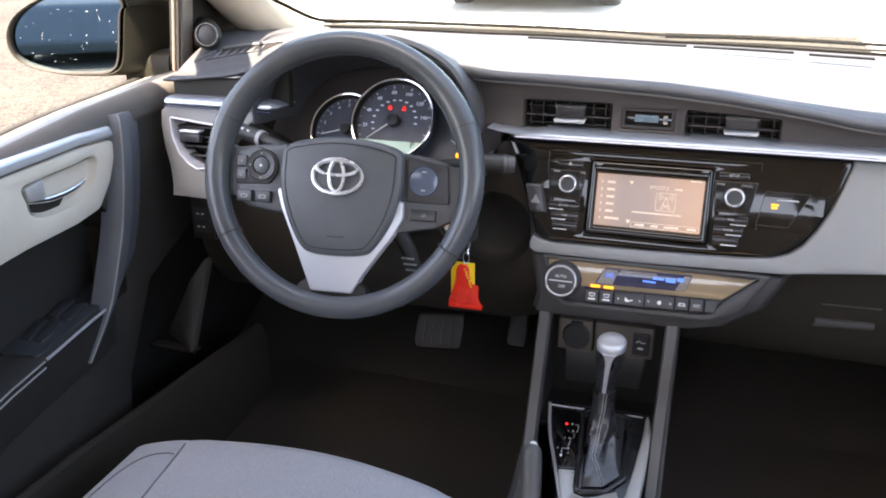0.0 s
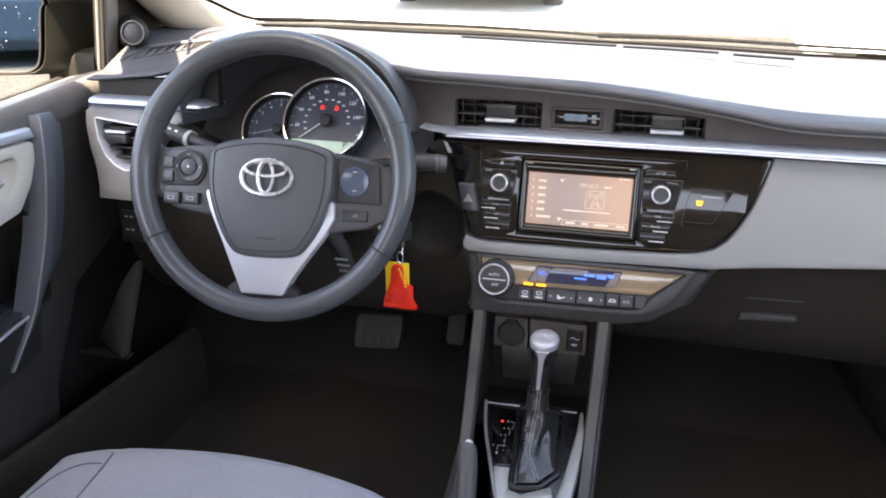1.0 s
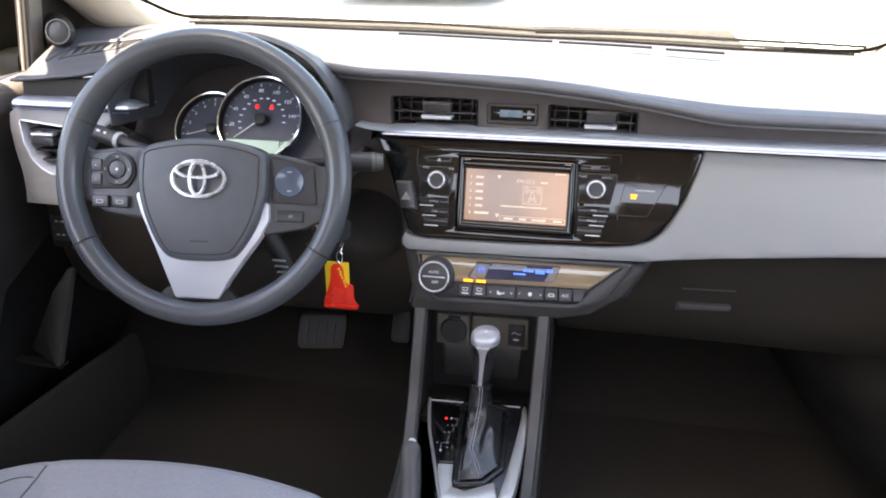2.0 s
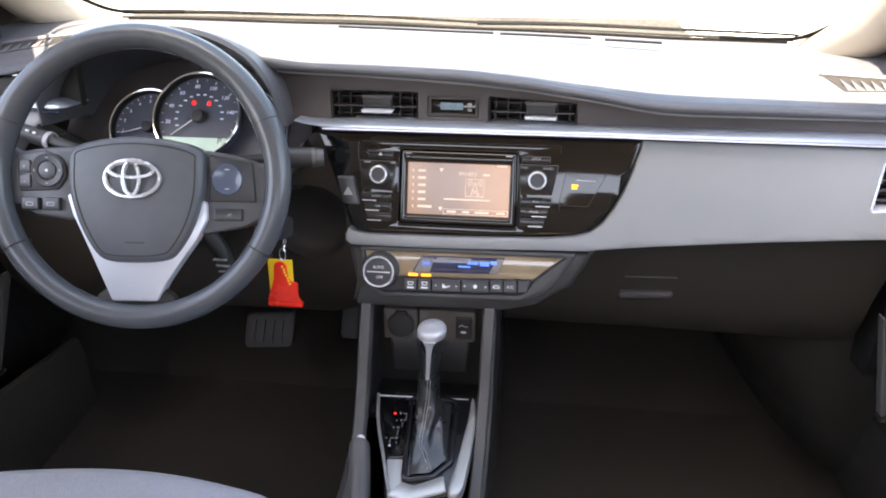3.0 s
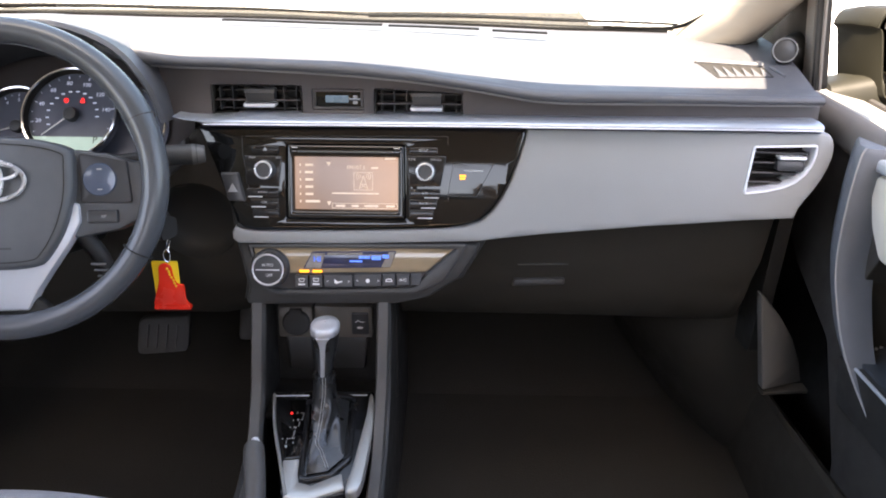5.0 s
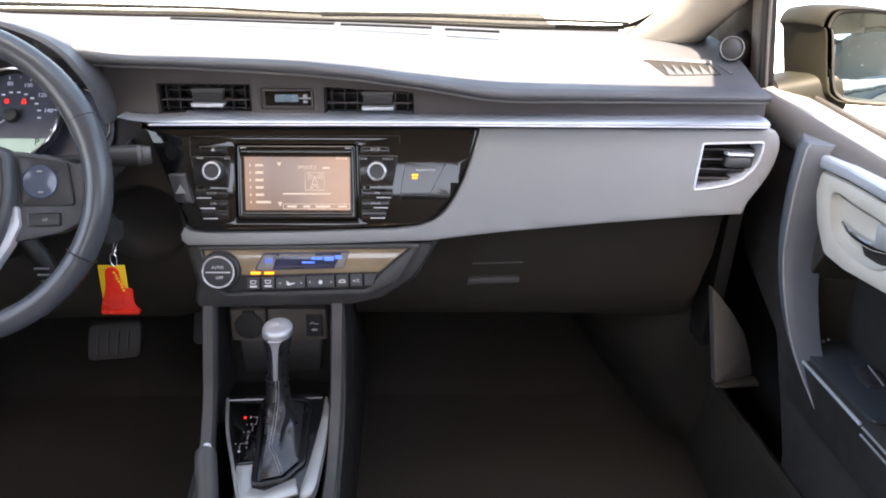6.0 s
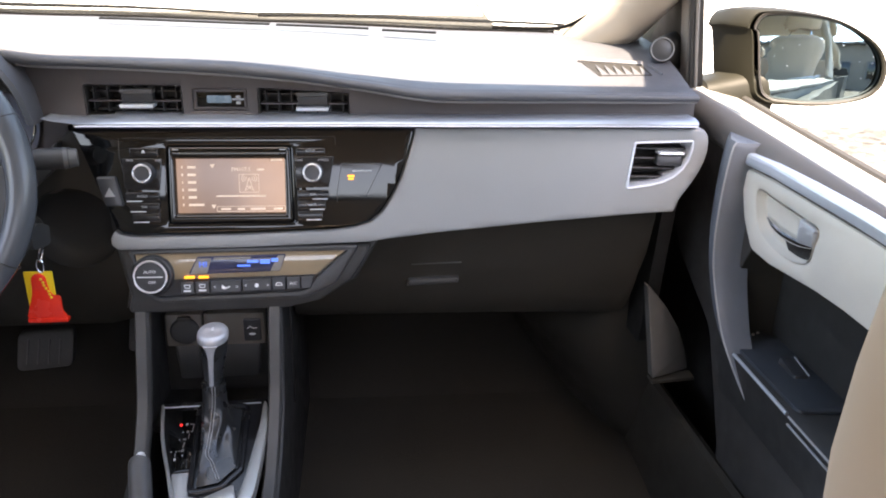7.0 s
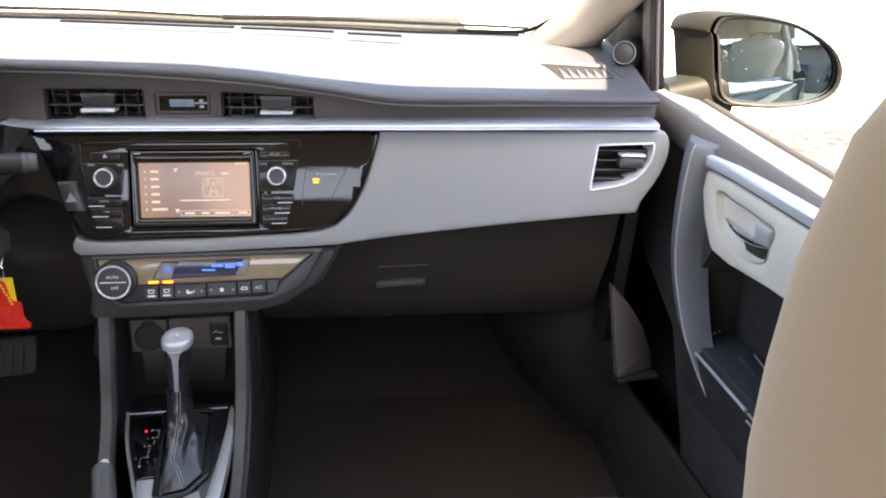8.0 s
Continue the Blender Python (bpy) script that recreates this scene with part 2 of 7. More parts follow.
FABRIC = mat("grey_seat_fabric", (0.31, 0.32, 0.345), 0.9, grain=1.0, grain_scale=260, vary=0.10, scale=160, sheen=0.3)
VINYL = mat("pale_beige_seat_cloth", (0.355, 0.272, 0.205), 0.85, vary=0.05, scale=500, sheen=0.2)
LOWER = mat("matt_black_lower_panel", (0.038, 0.0335, 0.0275), 0.65, grain=0.4, spec=0.15)
KICK = mat("mid_grey_plastic", (0.088, 0.083, 0.077), 0.6, grain=0.3, vary=0.06)
CARPET = mat("black_carpet", (0.028, 0.0245, 0.0195), 0.95, grain=1.0, grain_scale=500, vary=0.3)
RUBBER = mat("black_rubber", (0.032, 0.030, 0.028), 0.6, grain=0.4, grain_scale=300)
HEADLINER = mat("beige_headliner_cloth", (0.55, 0.52, 0.46), 0.9, grain=0.4, vary=0.06)
PILLAR = mat("beige_pillar_trim", (0.42, 0.370, 0.305), 0.7, grain=0.3, vary=0.05)
DARKGREY = mat("dark_grey_trim", (0.086, 0.083, 0.079), 0.45, grain=0.3)
PAINT = mat("dark_grey_car_paint", (0.060, 0.062, 0.060), 0.4, metal=0.1, coat=0.25, vary=0.08, scale=30, rough_vary=0.05)
SHELL = mat("olive_grey_mirror_paint", (0.0155, 0.0148, 0.0098), 0.55, metal=0.0, spec=0.25, coat=0.0, vary=0.12, scale=30, rough_vary=0.05)
CHANNEL = mat("grey_brown_window_channel", (0.20, 0.175, 0.155), 0.5, vary=0.08)
VENTSLAT = mat("dark_vent_plastic", (0.026, 0.0235, 0.023), 0.4)
RED = mat("red_acrylic", (0.85, 0.030, 0.012), 0.22, vary=0.08)
YELLOW = mat("yellow_card", (0.92, 0.60, 0.02), 0.4, vary=0.08)
REDINK = mat("red_warning_lamp", (0.5, 0.01, 0.01), 0.5, emit=(1, 0.03, 0.03), emit_strength=0.17)
AMBER = mat("amber_indicator_lamp", (0.6, 0.25, 0.02), 0.5, emit=(1, 0.36, 0.02), emit_strength=0.32)
SATIN = mat("satin_silver_plastic", (0.54, 0.54, 0.55), 0.36, metal=0.45, vary=0.03, scale=200)
LEDGE = mat("grey_beige_ledge_trim", (0.24, 0.235, 0.215), 0.5, grain=0.3, vary=0.06)
GRIP = mat("mid_grey_grip_trim", (0.140, 0.150, 0.168), 0.38, grain=0.3)
BOOT = mat("black_shifter_leather", (0.020, 0.0205, 0.021), 0.30, grain=0.15, grain_scale=1200, spec=0.6, coat=0.3)
DIALINK = mat("pale_blue_dial_marking", (0.60, 0.66, 0.80), 0.5, vary=0.05, emit=(0.60, 0.70, 1.0), emit_strength=0.05)
STRIPEDGE = mat("blue_grey_strip_edge", (0.035, 0.045, 0.085), 0.3, vary=0.05)
SOCKET = mat("warm_grey_socket_plastic", (0.145, 0.128, 0.108), 0.55, grain=0.3)
LIPGLINT = mat("pale_lip_highlight", (0.22, 0.21, 0.21), 0.5, vary=0.05)
SURROUND = mat("charcoal_painted_trim", (0.038, 0.038, 0.038), 0.40, grain=0.2)
RBUTTON = mat("gloss_black_button", (0.010, 0.010, 0.011), 0.22)
KNOBRING = mat("dull_chrome", (0.66, 0.66, 0.67), 0.30, metal=0.6, vary=0.05)
ROLL = mat("grey_brown_soft_edge", (0.125, 0.116, 0.108), 0.7, grain=0.3, spec=0.15)
STRIP = mat("brushed_blue_silver", (0.37, 0.41, 0.47), 0.30, metal=0.55, vary=0.03, scale=60, rough_vary=0.0)
# blue in this colour stands for sky reflected in the button
ROUNDBTN = mat("black_button_sky_sheen", (0.075, 0.095, 0.135), 0.18, vary=0.05)
FRIT = mat("dead_black_edge", (0.004, 0.004, 0.004), 0.7, spec=0.1)
TWEETRING = mat("mid_grey_ring", (0.17, 0.17, 0.17), 0.5)
DOORTRIM = mat("dark_brown_grained_door_trim", (0.044, 0.040, 0.037), 0.55, grain=0.35, vary=0.1)
SHIFTSILVER = mat("neutral_satin_silver", (0.44, 0.435, 0.41), 0.32, metal=0.6, vary=0.03, scale=60, rough_vary=0.0)
STITCH = mat("grey_stitching", (0.30, 0.30, 0.30), 0.8)
# dusky to warm ramp carries the sheen seen across the screen
SCREEN = display_mat("display_with_sheen", (0.115, 0.085, 0.078), (0.27, 0.165, 0.105))
SCREENINK = mat("display_text", (0.30, 0.27, 0.24), 0.3, emit=(0.95, 0.80, 0.68), emit_strength=0.075)
LCD = mat("green_grey_display", (0.20, 0.28, 0.27), 0.2, emit=(0.35, 0.50, 0.48), emit_strength=0.12)
CLOCKINK = mat("dim_clock_segments", (0.06, 0.09, 0.12), 0.3, emit=(0.3, 0.5, 0.7), emit_strength=0.03)
LCDINK = mat("dark_display_segments", (0.02, 0.03, 0.03), 0.4)
BLUELCD = mat("dark_navy_display", (0.030, 0.036, 0.075), 0.10, vary=0.5, scale=50)
# tan reflection of the cabin is put into this base colour
CABINSHEEN = mat("gloss_window_tan_sheen", (0.27, 0.205, 0.130), 0.08, vary=0.25, scale=18, coat=0.5)
GLARELCD = mat("grey_display_glare", (0.22, 0.20, 0.18), 0.15, vary=0.3, scale=120)
BLUEINK = mat("blue_display_digits", (0.05, 0.12, 0.5), 0.3, emit=(0.06, 0.20, 0.95), emit_strength=0.16)
DIAL = mat("blue_grey_dial", (0.092, 0.102, 0.132), 0.4, vary=0.15)
MIRROR = mat("mirror_glass", (0.40, 0.54, 0.59), 0.015, metal=1.0, vary=0.02, rough_vary=0.008)
GLASS = glass_mat("windscreen_glass", (0.93, 0.96, 0.94))


def gravel_mat(name, dark, light, cells):
    """Loose gravel: small stones of many shades with relief, and broad worn patches."""
    m = bpy.data.materials.new(name)
    m.use_nodes = True
    nt = m.node_tree
    b = nt.nodes["Principled BSDF"]
    tc = nt.nodes.new("ShaderNodeTexCoord")
    vo = nt.nodes.new("ShaderNodeTexVoronoi")
    vo.inputs["Scale"].default_value = cells
    no = nt.nodes.new("ShaderNodeTexNoise")
    no.inputs["Scale"].default_value, no.inputs["Detail"].default_value = 1.5, 8
    nt.links.new(tc.outputs["Object"], vo.inputs["Vector"])
    nt.links.new(tc.outputs["Object"], no.inputs["Vector"])
    sep = nt.nodes.new("ShaderNodeSeparateColor")
    nt.links.new(vo.outputs["Color"], sep.inputs[0])
    add = nt.nodes.new("ShaderNodeMath")
    add.operation = 'MULTIPLY_ADD'
    add.inputs[1].default_value = 0.7
    nt.links.new(sep.outputs[0], add.inputs[0])
    nt.links.new(no.outputs["Fac"], add.inputs[2])
    mr = nt.nodes.new("ShaderNodeMapRange")
    mr.inputs["From Min"].default_value, mr.inputs["From Max"].default_value = 0.35, 1.35
    nt.links.new(add.outputs[0], mr.inputs["Value"])
    mix = nt.nodes.new("ShaderNodeMix")
    mix.data_type = 'RGBA'
    mix.inputs[6].default_value, mix.inputs[7].default_value = (*dark, 1), (*light, 1)
    nt.links.new(mr.outputs[0], mix.inputs[0])
    nt.links.new(mix.outputs[2], b.inputs["Base Color"])
    b.inputs["Roughness"].default_value = 0.9
    bump = nt.nodes.new("ShaderNodeBump")
    bump.inputs["Strength"].default_value, bump.inputs["Distance"].default_value, bump.invert = 1.0, 0.008, True
    nt.links.new(vo.outputs["Distance"], bump.inputs["Height"])
    nt.links.new(bump.outputs[0], b.inputs["Normal"])
    return m

# ---- outside and shell of the car ----
GRAVEL = gravel_mat("grey_beige_gravel", (0.004, 0.0032, 0.0024), (0.086, 0.072, 0.056), 55)
PALEGRAVEL = gravel_mat("pale_gravel", (0.006, 0.0055, 0.004), (0.145, 0.132, 0.112), 26)
CONCRETE = mat("pale_concrete", (0.72, 0.70, 0.66), 0.8, vary=0.08, scale=12, grain=0.4, grain_scale=80, wear=0.6)
tagged(part("ground", grid(lambda s, t: (-2500 + 5000 * s, -2500 + 5000 * t, 0), 8, 8), GRAVEL, outside=True), "grey beige gravel and worn asphalt ground", "ground", kind="structure")
tagged(part("pavement", box(1.15, 40, 2.75, 60, -0.2, 0.02, 0.01), CONCRETE, outside=True), "pale concrete paving ahead of the car", "pavement", kind="structure")
tagged(part("pavement", box(1.15, 40, -40, 2.72, -0.2, 0.015, 0.01), PALEGRAVEL, outside=True), "pale loose gravel beside the car", "pavement", kind="structure")
tagged(part("road", box(-6.5, 1.12, 5.8, 60, -0.2, 0.012, 0.005), CONCRETE, outside=True), "pale sunlit concrete yard ahead of the car", "road", kind="structure")

XC = -0.06                     # the car's middle
XR, XL = 0.62, -0.745          # inner faces of the doors
tagged(part("floor", grid(lambda s, t: (-0.88 + 1.64 * s, -2.0 + 2.62 * t, 0.28 + 0.114 * (-1.6 + 2.62 * t)), 4, 4, 0.05), CARPET), "black carpeted car floor", "floor", kind="structure")


def firewall(s, t):
    y, z = curve([(0.30, 0.34, 0), (0.50, 0.46, 0), (0.62, 0.72, 0), (0.60, 0.96, 0)], 12)[int(round(t * 12))][:2]
    return (-0.88 + 1.64 * s, y, z)


tagged(part("wall_front", grid(firewall, 4, 12, 0.02), CARPET), "black carpeted firewall under the dashboard", "wall", kind="structure")


def arch_skin(s, t):
    """The front wheel's arch as it bulges into the passenger's foot well, under the carpet."""
    z = 0.64 - 0.36 * t
    r = lerp_table([(0.28, 0.622), (0.317, 0.606), (0.36, 0.582), (0.399, 0.560), (0.463, 0.530), (0.516, 0.504), (0.56, 0.498), (0.64, 0.496)], z)
    da, y = curve([(-0.080, 0.46, 0), (-0.050, 0.32, 0), (-0.012, 0.21, 0), (0.014, 0.165, 0), (0.050, 0.138, 0), (0.10, 0.128, 0)], 20)[int(round(s * 20))][:2]
    return (r + da, y, z)


tagged(part("trim_wheel_arch", grid(arch_skin, 20, 24, 0.01), LOWER, smooth=80), "black rounded wheel arch trim in the foot well", "trim", kind="structure")
tagged(part("wall_rear", grid(lambda s, t: (-0.88 + 1.64 * s, -1.85 - 0.10 * t, 0.1 + 0.75 * t), 4, 4, 0.05), DARKTRIM), "dark rear bulkhead of the cabin", "wall", kind="structure")
# headliner, arched
tagged(part("ceiling", grid(lambda s, t: (XC + (s - 0.5) * 1.14, -0.27 - 1.45 * t, 1.385 - 0.155 * t + 0.025 * math.sin(math.pi * s) + 0.05 * math.sin(math.pi * t)), 16, 12, 0.04), HEADLINER), "beige cloth headliner", "ceiling", kind="structure")


def side_wall(name, x0, x1):
    tagged(part(name, plate([(-2.1, 0.05), (-1.02, 0.15), (-1.02, 0.84), (-2.1, 0.74)], lambda u, v, w: (x0 + w, u, v), 0.0, x1 - x0, (), 0.02), PAINT), "dark grey rear side of the car body", "wall", kind="structure")


side_wall("wall_right", 0.64, 0.78)
side_wall("wall_left", -0.91, -0.77)


for name, xw, sd in (("wall_cowl_right", 0.70, 1), ("wall_cowl_left", -0.83, -1)):
    tagged(part(name, plate([(-0.20, 0.25), (0.70, 0.35), (0.70, 0.92), (0.10, 0.885), (-0.20, 0.85)], lambda u, v, w: (xw + sd * w, u, v), 0.0, 0.05, (), 0.004), DARKTRIM), "black side trim in the foot well", "wall", kind="structure")


def pillar(name, pts, w, d, material, label):
    rings = []
    for (x, y, z), k in pts:
        rings.append([(x + w * k * math.cos(a), y + d * k * math.sin(a) * 0.7, z + d * k * math.sin(a) * 0.7) for a in [2 * math.pi * i / 14 for i in range(14)]])
    tagged(part(name, loft(rings), material), label, "pillar", kind="structure")


# windscreen pillars, thick at the foot, leaning back to the roof
pillar("trim_pillar_right", [((0.507, 0.350, 0.955), 0.95), ((0.516, 0.275, 0.992), 1.05), ((0.541, 0.190, 1.042), 0.90), ((0.556, 0.12, 1.085), 0.85), ((0.558, -0.06, 1.21), 0.85), ((0.515, -0.30, 1.39), 0.85)], 0.048, 0.050, PILLAR, "pale beige windscreen pillar trim")
pillar("trim_pillar_left", [((-0.650, 0.390, 0.985), 0.95), ((-0.682, 0.290, 1.022), 0.95), ((-0.690, 0.225, 1.056), 0.90), ((-0.695, 0.14, 1.112), 0.9), ((-0.685, -0.06, 1.21), 0.85), ((-0.635, -0.30, 1.39), 0.85)], 0.048, 0.050, PILLAR, "pale beige windscreen pillar trim")
pillar("trim_pillar_middle_right", [((0.67, -1.02, 0.80), 1), ((0.63, -1.06, 1.05), 1), ((0.53, -1.1, 1.32), 1)], 0.03, 0.06, PILLAR, "beige centre pillar trim")
pillar("trim_pillar_middle_left", [((-0.79, -1.02, 0.80), 1), ((-0.75, -1.06, 1.05), 1), ((-0.65, -1.1, 1.32), 1)], 0.03, 0.06, PILLAR, "beige centre pillar trim")
pillar("trim_pillar_rear_right", [((0.68, -2.0, 0.72), 1), ((0.6, -1.85, 1.0), 1), ((0.5, -1.72, 1.25), 1)], 0.04, 0.12, PILLAR, "beige rear pillar trim")
pillar("trim_pillar_rear_left", [((-0.81, -2.0, 0.72), 1), ((-0.73, -1.85, 1.0), 1), ((-0.63, -1.72, 1.25), 1)], 0.04, 0.12, PILLAR, "beige rear pillar trim")


# rails and frames out of view, added to block sun; left overwide, right trimmed
for name, sd, xr, wd in (("trim_roof_rail_right", 1, 0.555, 0.066), ("trim_roof_rail_left", -1, -0.730, 0.125)):
    wr = wd - 0.020 if sd > 0 else wd
    ring = [(wr * math.copysign(abs(math.cos(a)) ** 0.6, math.cos(a)), 0.026 * math.copysign(abs(math.sin(a)) ** 0.6, math.sin(a))) for a in [2 * math.pi * i / 16 for i in range(16)]]
    tagged(part(name, loft([[(xr + u, y, z + v) for u, v in ring] for y, z in ((-0.28, 1.380), (-0.6, 1.392), (-1.0, 1.372), (-1.4, 1.315), (-1.74, 1.245))]), PILLAR), "unseen beige roof rail sized to hold sun off the cabin", "trim", kind="structure")
    tagged(part(name.replace("roof_rail", "window_frame"), tube(curve([(xr + sd * (wd - 0.044), 0.080, 1.125), (xr + sd * (wd - 0.046), -0.03, 1.222), (xr + sd * (wd - 0.041), -0.16, 1.318), (xr + sd * (wd - 0.036), -0.30, 1.385)], 14), 0.024, 10), DARKTRIM), "unseen black window frame added to shade beside the pillar", "trim", kind="structure")


def base_y(x):
    return 0.44 - 0.55 * (x - XC) ** 2


def base_z(x):
    return lerp_table([(-0.72, 1.02), (-0.6, 1.02), (-0.3, 1.008), (0, 1.0), (0.3, 0.996), (0.5, 1.0)], x)


def screen_pt(s, t):
    x = XC + (s - 0.5) * (1.30 - 0.18 * t)
    return (x, base_y(x) + 0.03 - (0.72 - 0.0 * t) * t, base_z(x) - 0.01 + 0.40 * t + 0.035 * math.sin(math.pi * t))


ws = part("window_1", grid(screen_pt, 20, 12, 0.005), GLASS)
ws.visible_shadow = False
tagged(ws, "clear curved windscreen with a black edge", "windscreen", kind="structure")
# black frit band along the foot of the windscreen
part("window_frame", tube([Vector(screen_pt(0.10 + 0.80 * k / 40, 0.011)) + Vector((0, -0.006, 0.0)) for k in range(41)], 0.0024, 6, flat=1.5), FRIT, ws, "black band along the foot of the glass")
for sd in (-1, 1):
    mid = 0.0 if sd > 0 else 2 * XC
    edge = curve([(mid + sd * x, y, z + (0.0 if sd > 0 else 0.025)) for x, y, z in ((0.36, 0.305, 1.001), (0.43, 0.290, 1.001), (0.466, 0.266, 1.006), (0.490, 0.222, 1.026), (0.507, 0.176, 1.049), (0.522, 0.08, 1.115), (0.505, -0.10, 1.25))], 30)
    part("window_frame", tube(edge, 0.0024, 6, flat=1.3), FRIT, ws, "black edge of the glass")
# bonnet outside, dark grey
tagged(part("car_bonnet", grid(lambda s, t: (XC + (s - 0.5) * 1.5, 0.50 + 0.95 * t, 0.93 - 0.16 * t * t - 0.09 * (2 * s - 1) ** 2), 16, 12, 0.02), PAINT), "dark grey painted bonnet beyond the windscreen", "bonnet")


# shelf added between pad and bonnet to keep sun out of the foot well
tagged(part("trim_cowl", grid(lambda s, t: (-0.71 + 1.29 * s, base_y(-0.71 + 1.29 * s) + 0.03 + (0.62 - base_y(-0.71 + 1.29 * s)) * t, base_z(-0.71 + 1.29 * s) - 0.02 - 0.055 * t), 24, 4, 0.01), DARKTRIM), "black cowl panel added to keep sun out of the foot well", "trim", kind="structure")


def wiper(x0, x1, label):
    w = thing("windscreen_wiper", x0, base_y(x0) + 0.05, base_z(x0) + 0.01, label, "wiper", "windscreen wipers")
    line = [(x0 + (x1 - x0) * k / 10, base_y(x0 + (x1 - x0) * k / 10) + 0.050, base_z(x0 + (x1 - x0) * k / 10) + 0.004 + 0.004 * math.sin(math.pi * k / 10)) for k in range(11)]
    part("arm", tube(line, lambda t: 0.004 - 0.002 * t, 8), FRIT, w)
    part("blade", tube([(p[0], p[1] - 0.004, p[2] - 0.008) for p in line], 0.0028, 6), RUBBER, w)


wiper(-0.60, 0.02, "black wiper resting along the foot of the windscreen")
wiper(-0.02, 0.50, "black wiper resting along the foot of the windscreen")


# ---- dashboard ----
def fas(x, z):
    k = max(0.0, x - 0.18)
    return 0.018 + 0.21 * (z - 0.85) - 0.087 * k * k / (k + 0.04)


def F(u, v, w):
    return (u, fas(u, v) + w, v)


def vent_y(x):
    k = max(0.0, x - 0.18)
    return 0.045 - 0.07 * k * k / (k + 0.04)


def V(u, v, w):
    return (u, vent_y(u) + w, v)


LIP_LOW = [(-0.715, 0.9478), (-0.61, 0.9576), (-0.56, 0.966), (-0.52, 0.978), (-0.47, 0.988), (-0.34, 0.992), (-0.31, 0.990), (-0.28, 0.982), (-0.25, 0.9745), (-0.225, 0.9715), (-0.195, 0.9705), (-0.139, 0.9697), (-0.068, 0.9667), (0.002, 0.963), (0.072, 0.9574), (0.141, 0.949), (0.175, 0.9440), (0.21, 0.9378), (0.238, 0.9335), (0.278, 0.9325), (0.345, 0.9331), (0.46, 0.934), (0.59, 0.9355)]
LIP_TOP = [(-0.715, 0.9530), (-0.61, 0.9622), (-0.56, 0.975), (-0.52, 0.992), (-0.47, 1.006), (-0.40, 1.010), (-0.34, 1.013), (-0.31, 1.0105), (-0.28, 1.0025), (-0.25, 0.9915), (-0.225, 0.9862), (-0.195, 0.9835), (-0.139, 0.9822), (-0.068, 0.9797), (0.002, 0.9772), (0.072, 0.9704), (0.14, 0.9602), (0.175, 0.9557), (0.21, 0.9503), (0.244, 0.9468), (0.278, 0.9461), (0.345, 0.9464), (0.46, 0.9450), (0.59, 0.9448)]


def eased(table, x):
    """The table read softly, so that its corners become bends."""
    return sum(lerp_table(table, x + d) for d in (-0.02, -0.01, 0.0, 0.01, 0.02)) / 5


def lip_y(x):
    return lerp_table([(-0.72, 0.022), (-0.590, 0.028), (-0.548, 0.15), (-0.52, 0.17), (-0.360, 0.17), (-0.340, 0.12), (-0.300, 0.026), (-0.26, 0.022), (0.15, 0.020), (0.4, 0.012), (0.59, 0.002)], x)


dash = thing("dashboard", 0, 0.15, 0.85, "charcoal padded dashboard with light grey and piano black panels", "dashboard")


def pad_profile(x):
    """One section of the pad: lower edge line, a rolled edge, a sewn groove, then the top rising to the glass."""
    ly, zl, zt = lip_y(x), eased(LIP_LOW, x), eased(LIP_TOP, x)
    h = zt - zl
    by, bz = base_y(x) + 0.02, base_z(x) - 0.006
    pts = [(ly + 0.05, zl - 0.001), (ly + 0.008, zl - 0.001), (ly + 0.006, zl + 0.0005)]
    for k in range(1, 8):
        a = -1.25 + 2.55 * k / 7
        pts.append((ly + 0.0065 - 0.0085 * math.cos(a), zl + h * (0.5 + 0.5 * math.sin(a) / math.sin(1.30))))
    pts += [(ly + 0.0070, zt - 0.0010), (ly + 0.0078, zt - 0.0012), (ly + 0.0088, zt - 0.0002), (ly + 0.012, zt + 0.0010)]
    rise = 0.0040 + 0.0020 * math.exp(-((x - 0.24) / 0.06) ** 2)
    pts += [(ly + 0.020, zt + 0.55 * rise), (ly + 0.026, zt + 0.92 * rise)]
    y0, z0 = ly + 0.032, zt + rise
    pts.append((y0, z0))
    for k in range(1, 12):
        t = (k / 11) ** 1.3
        pts.append((y0 + (by - y0) * t, z0 + (bz - z0) * (1 - (1 - t) ** 1.7)))
    pts.append((by + 0.005, bz - 0.06))
    return [(x, y, z) for y, z in pts]


part("upper_pad", (lambda xs: (lambda prof: grid(lambda s, t: prof[int(round(s * (len(xs) - 1)))][int(round(t * (len(prof[0]) - 1)))], len(xs) - 1, len(prof[0]) - 1))([pad_profile(x) for x in xs]))([-0.715 + 1.290 * k / 110 for k in range(111)]), PAD, dash, "charcoal padded top with a stitched front edge")

# paler tube paints the highlight along the lip's lower bevel
part("lip_piping", tube([(x, lip_y(x) + 0.0040, eased(LIP_LOW, x) - 0.0004) for x in [-0.235 + 0.810 * k / 60 for k in range(61)]], 0.0014, 6), LIPGLINT, dash, "thin pale line for the highlight on the padded edge")

# recessed band that carries the middle air outlets and the clock
VENT_L = rect(-0.171, -0.0565, 0.9105, 0.9475, 0.003)
VENT_R = rounded([(0.034, 0.9095), (0.1455, 0.908), (0.1450, 0.9385), (0.034, 0.9445)], 0.003, 3)
CLOCK = rect(-0.044, 0.021, 0.917, 0.943, 0.003)
band_top = [(x, eased(LIP_LOW, x) + 0.004) for x in [0.579 - 0.813 * k / 40 for k in range(41)]]
